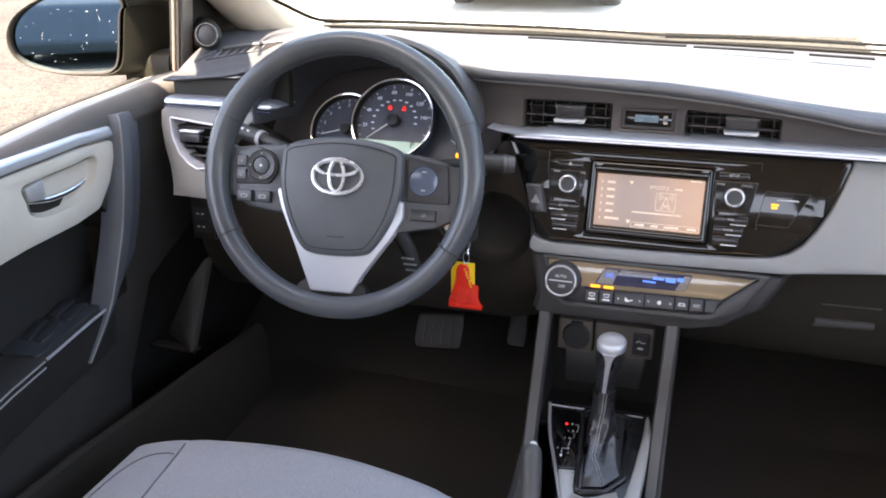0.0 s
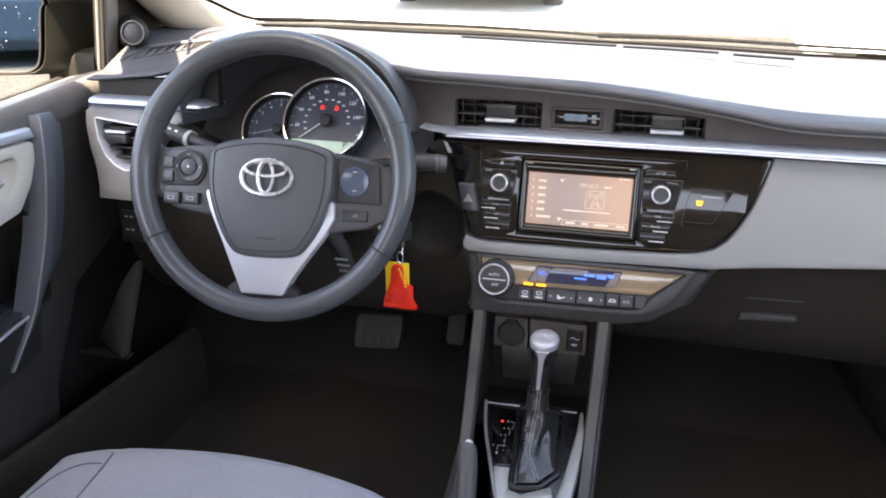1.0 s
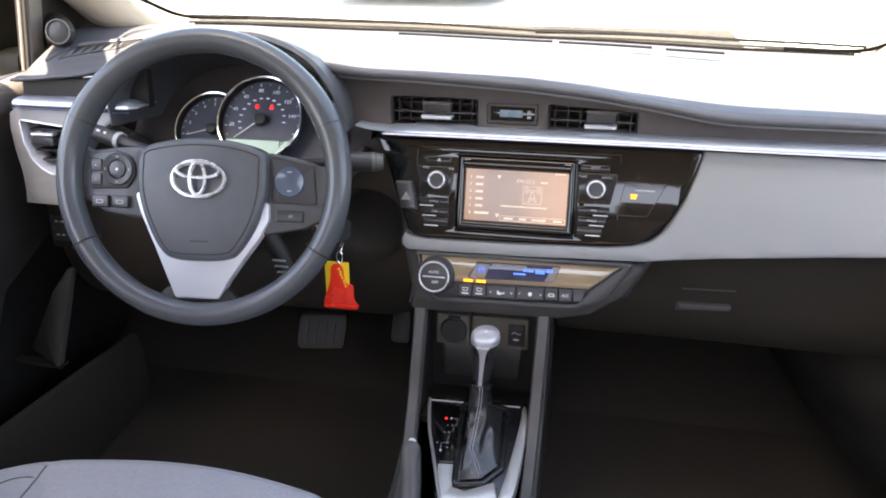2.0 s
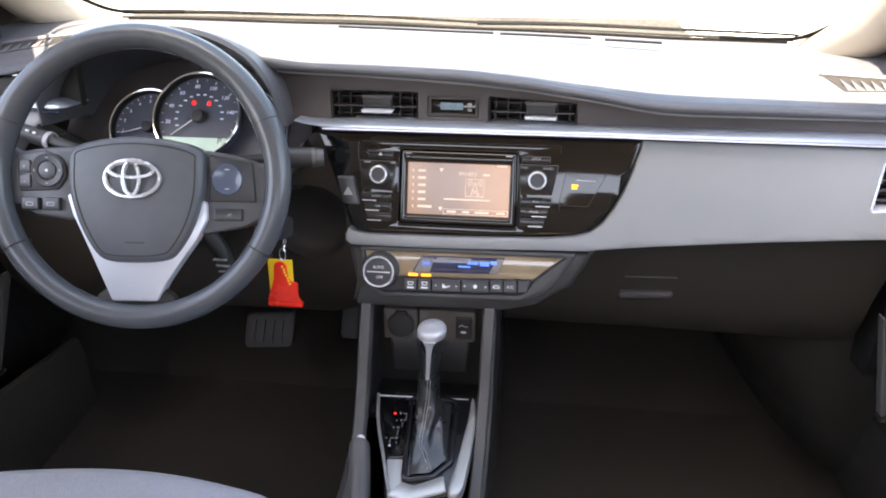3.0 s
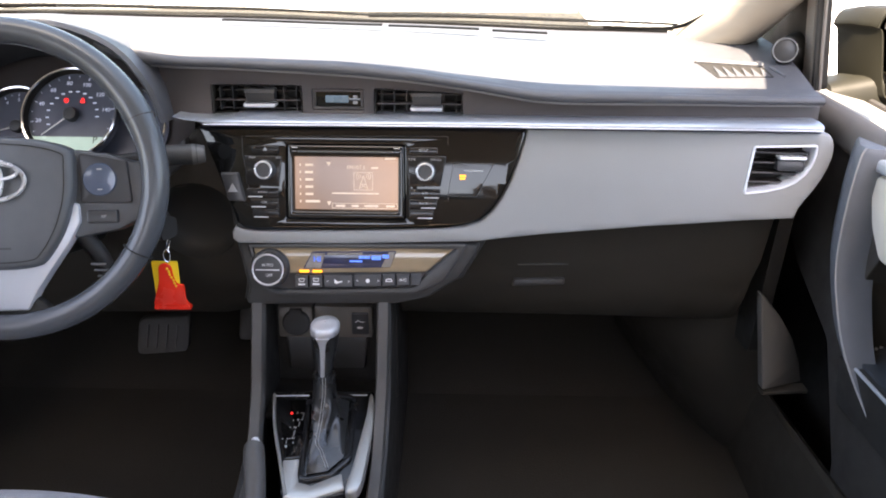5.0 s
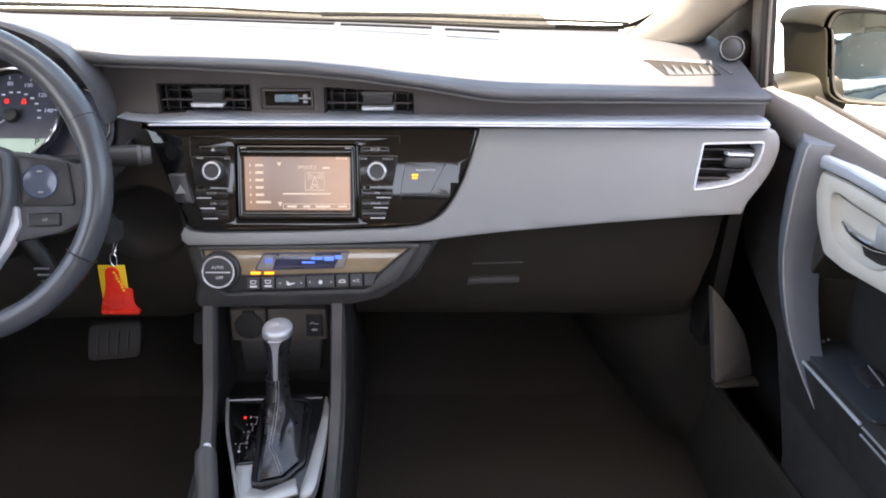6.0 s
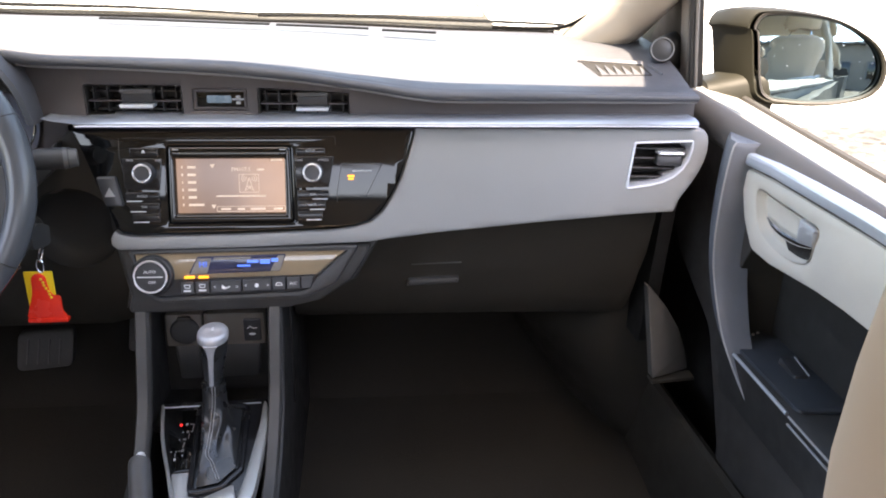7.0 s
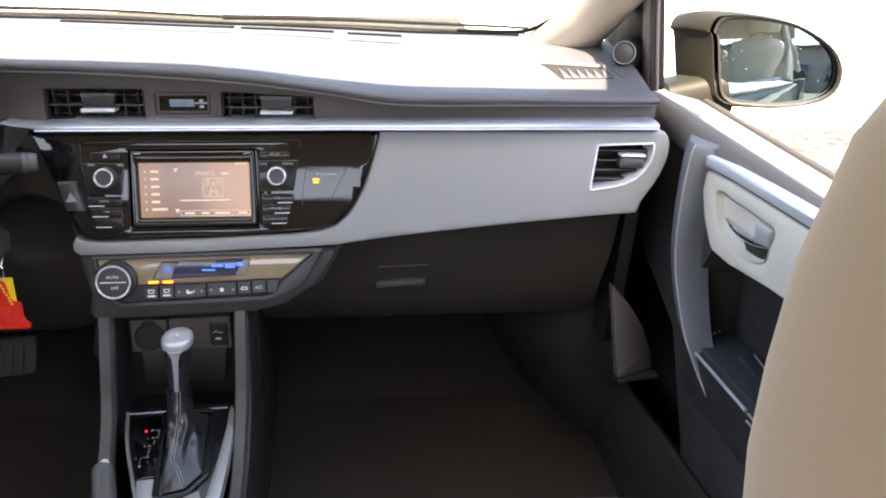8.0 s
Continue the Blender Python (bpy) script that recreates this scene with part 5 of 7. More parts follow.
def arch_ring(y, k, dz, lift=0.0):
    """One section of the hood: the arch drawn in by k metres, as a closed band."""
    cx, cz = -0.392, 0.90
    out = []
    for x, z, _ in ARCH:
        d = Vector((x - cx, z - cz))
        L = d.length
        out.append((cx + d.x * (1 - k / L), y, cz + d.y * (1 - k / L) * dz + lift))
    return out


def hood_pt(s, t):
    """Hood skin: from inside the cavity, over the lip, back along the top."""
    rows = [(0.135, 0.050, 0.88), (0.09, 0.030, 0.94), (0.05, 0.018, 0.98), (0.025, 0.011, 0.995), (0.000, 0.009, 1.0), (-0.010, 0.003, 0.998), (-0.006, -0.002, 0.998), (0.03, -0.002, 0.995), (0.10, 0.000, 0.98), (0.18, 0.004, 0.93), (0.24, 0.012, 0.82)]
    y, k, dz = rows[int(round(t * 10))]
    i = int(round(s * 40))
    ring = arch_ring(y, k, dz)
    x, yy, z = ring[i]
    # the lip leans forward towards its feet
    return (x, yy + 0.03 * max(0.0, (0.97 - z) / 0.1) * (1 if t < 0.75 else 0), z)


part("hood", grid(hood_pt, 40, 10), PAD, cluster, "charcoal hood over the dials")
part("back_panel", plate(rounded([(-0.215, -0.09), (0.160, -0.09), (0.150, 0.06), (0.06, 0.105), (-0.10, 0.105), (-0.20, 0.06)], 0.03), K, 0.020, 0.030, (), 0.002), VENTPANEL, cluster)


def dial(u, v, r, n_major, start, sweep, numbers, needle, name, hubr, back=0.0):
    def K(uu, vv, ww):
        return CM @ Vector((uu, vv, -ww - back))
    d = part(name, plate(circle(u, v, r * 0.99, 48), K, 0.006, 0.012, (), 0.0), DIAL, cluster, "blue grey dial face")
    part("ring", (lambda bm: bm)(tube([K(u + r * math.cos(2 * math.pi * i / 56), v + r * math.sin(2 * math.pi * i / 56), -0.004) for i in range(56)], 0.0021, 8, True)), CHROME, d, "chrome ring")
    part("ring_wall", loft([[K(u + r * q * math.cos(2 * math.pi * i / 48), v + r * q * math.sin(2 * math.pi * i / 48), w) for i in range(48)] for q, w in ((0.985, -0.004), (0.95, 0.0062))], caps=False), DARKTRIM, d)
    for k in range(n_major * 2 - 1):
        a = radians(start - sweep * k / (n_major * 2 - 2))
        r0, r1 = (r * 0.835, r * 0.895) if k % 2 == 0 else (r * 0.86, r * 0.895)
        part("tick", tube([K(u + r0 * math.cos(a), v + r0 * math.sin(a), 0.0056), K(u + r1 * math.cos(a), v + r1 * math.sin(a), 0.0056)], 0.0006 if k % 2 == 0 else 0.0004, 4), DIALINK, d)
    for k, word in enumerate(numbers):
        if word:
            a = radians(start - sweep * k / (n_major - 1))
            writing(word, r * 0.125, CM @ pose(u + r * 0.73 * math.cos(a), v + r * 0.73 * math.sin(a), -0.0055 - back), DIALINK, d)
    a = radians(needle)
    part("needle", tube([K(u - 0.004 * math.cos(a), v - 0.004 * math.sin(a), 0.001), K(u + r * 0.75 * math.cos(a), v + r * 0.75 * math.sin(a), 0.001)], lambda t: 0.0013 - 0.0008 * t, 6), WHITEINK, d, "pale needle")
    part("needle_hub", lathe([(hubr, 0), (hubr, 0.006), (hubr * 0.85, 0.008), (0, 0.0085)], CM @ pose(u, v, -0.005 - back), 28), BUTTON, d)
    return d


tach = dial(-0.083, -0.012, 0.0530, 9, 214, 190, ("", "1", "2", "3", "4", "5", "6", "7", "8"), 196, "tachometer", 0.0085, 0.012)
speedo = dial(-0.0025, -0.001, 0.0615, 9, 220, 240, ("", "20", "40", "60", "80", "100", "120", "140", ""), 219, "speedometer", 0.0095, -0.006)
fuel = part("fuel_gauge", plate(circle(0.066, -0.015, 0.055, 48), K, 0.0150, 0.0180, (), 0.0), DIAL, cluster, "dark fuel dial half behind the speedometer")
part("ring", tube([K(0.066 + 0.0555 * math.cos(radians(a)), -0.015 + 0.0555 * math.sin(radians(a)), -0.001) for a in range(-75, 72, 5)], 0.0019, 8), CHROME, fuel, "chrome arc")
for k in range(13):
    a = radians(220 - 240 * (k + 1) / 14)
    part("inner_mark", plate(rect(-0.0022, 0.0022, -0.0008, 0.0008, 0.0002), lambda u, v, w: K(-0.0025 + 0.0330 * math.cos(a) + u, -0.001 + 0.0330 * math.sin(a) + v, w), -0.0008, 0.0002, (), 0.0), DIALINK, speedo)
part("red_zone", plate([(-0.083 + q * math.cos(radians(b)), -0.012 + q * math.sin(radians(b))) for q, bs in ((0.0472, range(40, 78, 4)), (0.0440, range(76, 38, -4))) for b in bs], K, 0.0172, 0.0182, (), 0.0), REDINK, tach, "red engine speed band")
part("warning_lamp", plate(circle(-0.0125, 0.0195, 0.0030, 14, 0.0034), K, -0.0010, 0.0002, [circle(-0.0125, 0.0195, 0.0016, 10)], 0.0), REDINK, speedo, "red warning symbol")
part("warning_lamp", plate(rounded([(0.0062, 0.0162), (0.0128, 0.0162), (0.0108, 0.0230), (0.0082, 0.0230)], 0.001), K, -0.0010, 0.0002, (), 0.0), REDINK, speedo, "red warning symbol")
lcd = part("trip_display", plate([(-0.0025 + 0.0570 * math.cos(radians(a)), -0.001 + 0.0570 * math.sin(radians(a))) for a in range(212, 330, 4)], K, -0.0022, 0.0002, (), 0.0), LCD, speedo, "pale green display")
writing("P", 0.013, CM @ pose(0.0320, -0.0360, 0.0028), LCDINK, speedo)
part("low_fuel_lamp", plate(rect(0.098, 0.104, -0.047, -0.041, 0.001), K, 0.000, 0.004, (), 0.0004), AMBER, fuel, "amber warning lamp")
for a0 in (0, 1, 2):
    part("gauge_arc", tube([K(0.070 + 0.030 * math.cos(radians(q)), -0.040 + 0.022 * math.sin(radians(q)), 0.005) for q in range(10 + 8 * a0, 60, 10)], 0.0006, 4), WHITEINK, fuel)
for u, v, w, h in ((0.074, 0.042, 0.012, 0.0022), (-0.155, 0.062, 0.020, 0.003)):
    part("trip_rod", plate(rect(u - w / 2, u + w / 2, v - h / 2, v + h / 2, 0.001), K, -0.010, 0.015, (), 0.0008), DARKGREY, cluster)
part("lower_lip", plate(rounded([(-0.56, 0.885), (-0.50, 0.845), (-0.24, 0.845), (-0.20, 0.89), (-0.215, 0.845), (-0.28, 0.79), (-0.47, 0.79), (-0.545, 0.85)], 0.01), lambda u, v, w: (u, 0.032 + w, v), 0.0, 0.02, (), 0.004), BLACK, cluster, "black panel under the dials")

# ---- steering column, stalks, key ----
column = thing("steering_column", -0.372, 0.02, 0.82, "black steering column cover with two stalks", "steering column")
axis = Vector((0.100, -0.951, 0.2924)).normalized()
c0 = Vector((-0.3705, -0.0995, 0.8625))


def col_ring(d, w, h, dz):
    c = c0 - axis * d
    return [(c.x + w * math.cos(a), c.y + 0.2 * h * math.sin(a), c.z + dz + h * math.sin(a)) for a in [2 * math.pi * i / 24 for i in range(24)]]


part("cover", loft([col_ring(0.045, 0.050, 0.050, -0.02), col_ring(0.055, 0.062, 0.058, -0.025), col_ring(0.10, 0.070, 0.062, -0.035), col_ring(0.17, 0.072, 0.062, -0.03)]), BLACK, column, "black moulded cover")
st = part("stalk", tube(curve([(-0.42, -0.035, 0.862), (-0.49, -0.025, 0.874), (-0.540, -0.015, 0.884), (-0.582, -0.008, 0.893)], 20), lambda t: 0.0075 + (0.0035 if t > 0.55 else 0.0), 14), BLACK, column, "black light stalk")
part("stalk_ring", tube([(-0.528, -0.0175, 0.8815), (-0.534, -0.0165, 0.8827)], 0.0118, 14), GREYINK, st)
for k in range(3):
    part("stalk_mark", tube([(-0.545 - 0.011 * k, -0.0235 + 0.002 * k, 0.8925 + 0.0024 * k), (-0.549 - 0.011 * k, -0.0228 + 0.002 * k, 0.8934 + 0.0024 * k)], 0.0016, 6), WHITEINK, st)
sr = part("stalk", tube(curve([(-0.32, -0.035, 0.862), (-0.26, -0.03, 0.868), (-0.215, -0.022, 0.872), (-0.176, -0.012, 0.872)], 20), lambda t: 0.0075 + (0.0050 if t > 0.55 else 0.0), 14), BLACK, column, "black wiper stalk")
part("stalk_tip", tube([(-0.182, -0.014, 0.872), (-0.168, -0.010, 0.872)], lambda t: 0.0132 - 0.003 * t, 14), DARKGREY, sr)
cs = part("speed_stalk", tube(curve([(-0.335, -0.045, 0.80), (-0.305, -0.040, 0.755), (-0.298, -0.035, 0.725)], 10), 0.011, 12), BLACK, column, "short black speed control stalk")
for k in range(3):
    part("stalk_mark", plate(rect(-0.308 + 0.003 * k, -0.290 + 0.003 * k, 0.742 - 0.008 * k, 0.7438 - 0.008 * k, 0.0004), lambda u, v, w: (u, -0.055 + w, v), 0, 0.003, (), 0.0), GREYINK, cs)
part("lock_barrel", lathe([(0.011, 0), (0.011, 0.008), (0.009, 0.010), (0.003, 0.010), (0.003, 0.006), (0, 0.006)], look((-0.255, 0.004, 0.776), (-0.225, -0.6, 0.90)) @ pose(0, 0, 0, 180, 0, 0), 28), CHROME, column, "chrome ringed ignition lock")
part("lock_surround", lathe([(0.020, -0.03), (0.020, 0.002), (0.017, 0.005), (0.010, 0.005)], look((-0.255, 0.004, 0.776), (-0.225, -0.6, 0.90)) @ pose(0, 0, 0, 180, 0, 0), 28), BLACK, column)

key = thing("ignition_key", -0.240, -0.03, 0.70, "car key in the ignition with a red and yellow tag", "key")
part("key_head", plate(rounded([(-0.012, -0.013), (0.012, -0.013), (0.014, 0.010), (0.0, 0.018), (-0.014, 0.010)], 0.006), lambda u, v, w: (-0.226 + w + 0.4 * u, -0.014 + u, 0.776 + v), -0.004, 0.004, (), 0.002), BLACK, key, "black plastic key head")
part("ring", tube([(-0.2265 + 0.003 * math.sin(a), -0.012 + 0.006 * math.cos(a), 0.7555 + 0.0115 * math.sin(a)) for a in [2 * math.pi * i / 24 for i in range(24)]], 0.0011, 6, True), CHROME, key, "steel key ring")
part("split_link", tube([(-0.2300 + 0.004 * math.cos(a), -0.012, 0.7385 + 0.0085 * math.sin(a)) for a in [2 * math.pi * i / 20 for i in range(20)]], 0.0010, 6, True), CHROME, key)


def T(u, v, w):
    return (-0.2335 + u + 0.04 * (0.70 - v), -0.012 + w, v + 0.002)


part("tag", plate(rounded([(-0.0185, 0.672), (0.0150, 0.672), (0.0165, 0.7285), (-0.0170, 0.7285)], 0.0015), T, 0.0, 0.0025, (), 0.0008), YELLOW, key, "yellow tag card")
part("tag_shape", plate([p[:2] for p in curve([(-0.0200, 0.668, 0), (-0.0190, 0.678, 0), (-0.0110, 0.700, 0), (-0.0075, 0.722, 0), (0.0010, 0.7265, 0), (0.0080, 0.7220, 0), (0.0095, 0.7080, 0), (0.0130, 0.6990, 0), (0.0215, 0.6960, 0), (0.0215, 0.6780, 0), (0.0260, 0.6660, 0), (0.0030, 0.6640, 0)], 60, True)], T, -0.0028, 0.0, (), 0.0012), RED, key, "red shaped acrylic piece")
for k in range(7):
    part("tag_bead", lathe([(0.0017, 0), (0.0014, 0.0010), (0, 0.0014)], Matrix.Translation(T(0.0035 + 0.0014 * k + 0.0006 * math.sin(k * 2), 0.7200 - 0.0040 * k, -0.0028)) @ pose(0, 0, 0, 90, 0, 0), 10), YELLOW, key)
part("tag_base", plate(rect(-0.0215, 0.0265, 0.6625, 0.6685, 0.002), T, -0.0045, 0.0035, (), 0.001), RED, key)

# ---- steering wheel ----
ex = Vector((0, 0, 1)).cross(axis).normalized()
ey = axis.cross(ex)
WM = Matrix(((ex.x, ey.x, axis.x, c0.x), (ex.y, ey.y, axis.y, c0.y), (ex.z, ey.z, axis.z, c0.z), (0, 0, 0, 1)))
wheel = thing("steering_wheel", label="black leather three spoke steering wheel with silver trim", category="steering wheel", m=WM @ Matrix.Diagonal((0.965, 0.965, 0.965, 1)))
RW, TW = 0.1742, 0.0160


def W(u, v, w):
    return (u, v, -w)


def rim_pt(s, t):
    a, b = 2 * math.pi * s, 2 * math.pi * t
    grip = 0.0016 * (math.exp(-((math.degrees(a) - 25) / 14) ** 2) + math.exp(-((math.degrees(a) - 155) / 14) ** 2))
    r = TW + grip
    q = RW + r * 0.98 * math.cos(b)
    return (q * math.cos(a), 0.987 * q * math.sin(a) - 0.002, r * 1.12 * math.sin(b))


bm = grid(rim_pt, 120, 20)
bmesh.ops.remove_doubles(bm, verts=bm.verts[:], dist=1e-6)
rim = part("rim", bm, LEATHER, wheel, "black leather rim", local=True)
for deg in (24, 156, -30, 210):
    a = radians(deg)
    part("seam", tube([((RW + (TW + 0.0010) * math.cos(b)) * math.cos(a), 0.987 * (RW + (TW + 0.0010) * math.cos(b)) * math.sin(a) - 0.002, (TW * 1.12 + 0.0010) * math.sin(b)) for b in [2 * math.pi * i / 24 for i in range(24)]], 0.0009, 6, True), DARKTRIM, rim, local=True)


def dome(u, v, w, h=0.016, cx=0.006, cy=-0.028, rx=0.105, ry=0.09):
    q = max(0.0, 1 - ((u - cx) / rx) ** 2 - ((v - cy) / ry) ** 2)
    return (u, v, -w + h * math.sqrt(q) * 0.9)


HUB = [p[:2] for p in curve([(-0.073, 0.033, 0), (-0.040, 0.043, 0), (0.004, 0.047, 0), (0.050, 0.043, 0), (0.082, 0.032, 0), (0.0865, 0.010, 0), (0.085, -0.025, 0), (0.074, -0.062, 0), (0.054, -0.094, 0), (0.038, -0.103, 0), (0.006, -0.1055, 0), (-0.028, -0.104, 0), (-0.045, -0.094, 0), (-0.062, -0.062, 0), (-0.074, -0.025, 0), (-0.0765, 0.010, 0)], 72, True)]
cutu = [-0.075 + 0.0125 * k for k in range(14)]
cutv = [-0.10 + 0.0125 * k for k in range(12)]
part("airbag_cover", plate(HUB, dome, -0.012, 0.010, (), 0.005, cutu, cutv), HUBPLASTIC, wheel, "soft black airbag cover", local=True)
SEAM = inset(HUB, 0.0085)
part("cover_mark", plate(rect(-0.006, 0.018, -0.0815, -0.0795, 0.0006), dome, -0.0122, -0.010, (), 0.0), SURROUND, wheel, "faint moulded mark", local=True)
part("cover_seam", tube([dome(u, v, -0.0122) for u, v in SEAM], 0.0007, 5, True), DARKTRIM, wheel, local=True)
# emblem: a chrome oval with plain inner ovals
em = part("emblem", tube([(0.005 + 0.0325 * math.cos(a), -0.004 + 0.0215 * math.sin(a), 0.0300 - 0.10 * (0.0325 * math.cos(a)) ** 2 / 0.0325) for a in [2 * math.pi * i / 48 for i in range(48)]], 0.0031, 8, True, 0.8), KNOBRING, wheel, "chrome oval emblem", local=True)
part("inner_oval", tube([(0.005 + 0.0095 * math.cos(a), -0.0035 + 0.0195 * math.sin(a), 0.0305) for a in [2 * math.pi * i / 36 for i in range(36)]], 0.0026, 8, True, 0.8), KNOBRING, em, local=True)
part("inner_oval", tube([(0.005 + 0.0270 * math.cos(a), 0.0065 + 0.0090 * math.sin(a), 0.0305) for a in [2 * math.pi * i / 36 for i in range(36)]], 0.0026, 8, True, 0.8), KNOBRING, em, local=True)
# side spokes
SPL = rounded([(-0.068, 0.036), (-0.110, 0.034), (-0.150, 0.029), (-0.172, 0.040, 0.02), (-0.174, -0.032, 0.02), (-0.150, -0.036), (-0.128, -0.049), (-0.075, -0.056)], 0.008)
SPR = rounded([(0.080, 0.033), (0.120, 0.028), (0.150, 0.018), (0.174, 0.026, 0.02), (0.170, -0.045, 0.02), (0.150, -0.052), (0.130, -0.062), (0.076, -0.072)], 0.008)


def bent(u, v, w):
    return (u, v, -w - 0.012 * max(0.0, (abs(u) - 0.075) / 0.1) ** 1.5)


for name, loop in (("spoke", SPL), ("spoke", SPR)):
    part(name, plate(loop, bent, -0.004, 0.014, (), 0.005, [-0.16, -0.15, -0.14, -0.12, -0.1, 0.1, 0.12, 0.14, 0.15, 0.16]), HUBPLASTIC, wheel, "black side spoke", local=True)
# silver lower spoke in a V
VOUT = [(-0.0840, -0.022), (-0.0765, -0.048), (-0.0570, -0.090), (-0.0425, -0.125), (-0.0310, -0.154), (0.0250, -0.154), (0.0385, -0.130), (0.0540, -0.108), (0.0775, -0.075), (0.0895, -0.052), (0.0885, -0.030)]
part("silver_spoke", plate(rounded(VOUT, 0.005, 3), lambda u, v, w: (u, v, -w - 0.10 * max(0.0, -v - 0.105)), -0.010, 0.008, (), 0.003), SILVER, wheel, "satin silver lower spoke", local=True)
part("spoke_root", plate(rounded([(-0.050, -0.145), (-0.036, -0.135), (0.026, -0.135), (0.042, -0.145), (0.054, -0.162), (-0.062, -0.160)], 0.010), W, -0.000, 0.012, (), 0.006), DARKTRIM, wheel, "black root of the lower spoke", local=True)


def sw_panel(loop, name, label):
    return part(name, plate(loop, bent, -0.0075, 0.002, (), 0.002), BUTTON, wheel, label, local=True)


lp = sw_panel(rounded([(-0.150, 0.024), (-0.112, 0.030), (-0.088, 0.022, 0.02), (-0.083, 0.000, 0.02), (-0.095, -0.018, 0.01), (-0.148, -0.020)], 0.006), "switch_pad", "black audio switch pad")
part("button_ring", lathe([(0.0200, 0), (0.0205, 0.0025), (0.0190, 0.0040), (0.0125, 0.0030), (0.0115, 0.0015)], pose(-0.1075, 0.0055, 0.0055), 36), BUTTON, lp, "round four way button", local=True)
part("button_core", lathe([(0.0105, 0), (0.0105, 0.0040), (0.008, 0.0052), (0, 0.0055)], pose(-0.1075, 0.0055, 0.0045), 28), HUBPLASTIC, lp, local=True)
for a in (0, 90, 180, 270):
    part("ring_mark", plate(rect(-0.0016, 0.0016, 0.0150, 0.0162, 0.0003), lambda u, v, w: (-0.1075 + u * math.cos(radians(a)) - v * math.sin(radians(a)), 0.0055 + u * math.sin(radians(a)) + v * math.cos(radians(a)), 0.0097 - w), 0.0, 0.002, (), 0.0), GREYINK, lp, local=True)
part("button_dot", lathe([(0.0018, 0), (0, 0.0004)], pose(-0.1075, 0.0055, 0.0101), 12), WHITEINK, lp, local=True)
for v in (0.010, -0.008):
    part("button", plate(rect(-0.1465, -0.1300, v - 0.0075, v + 0.0085, 0.003), bent, -0.0095, -0.004, (), 0.0015), BUTTON, lp, local=True)
    writing("+" if v > 0 else "-", 0.007, pose(-0.138, v, 0.0040), GREYINK, lp, local=True)
for ua, ub, mk in ((-0.1430, -0.1195, "bars"), (-0.1150, -0.0920, "back")):
    b = part("button", plate(rect(ua, ub, -0.0430, -0.0275, 0.002), bent, -0.0110, 0.002, (), 0.002), BUTTON, wheel, local=True)
    part("mark", plate(rect((ua + ub) / 2 - 0.005, (ua + ub) / 2 + 0.005, -0.038, -0.033, 0.001), bent, -0.0114, -0.010, [rect((ua + ub) / 2 - 0.0038, (ua + ub) / 2 + 0.0038, -0.0368, -0.0342, 0.0004)], 0.0), GREYINK, b, local=True)
rp = sw_panel(rounded([(0.089, 0.029), (0.142, 0.019), (0.147, -0.031), (0.090, -0.030)], 0.005), "switch_pad", "black right switch pad")
part("round_button", lathe([(0.0190, 0), (0.0192, 0.0022), (0.0180, 0.0036), (0.0165, 0.0030), (0, 0.0026)], pose(0.1130, -0.003, 0.0050), 40), ROUNDBTN, rp, "round phone button", local=True)
for v in (0.009, -0.0145):
    part("mark", plate(rect(0.1105, 0.1160, v - 0.0008, v + 0.0008, 0.0003), W, -0.0088, -0.007, (), 0.0), GREYINK, rp, local=True)
db = part("button", plate(rect(0.0975, 0.1310, -0.0535, -0.0385, 0.002), bent, -0.0110, 0.002, (), 0.002), BUTTON, wheel, local=True)
writing("DISP", 0.0050, pose(0.114, -0.0460, 0.0078), GREYINK, db, local=True)


SWITCHPLATE = mat("dark_blue_grey_plastic", (0.042, 0.048, 0.056), 0.36, grain=0.25)


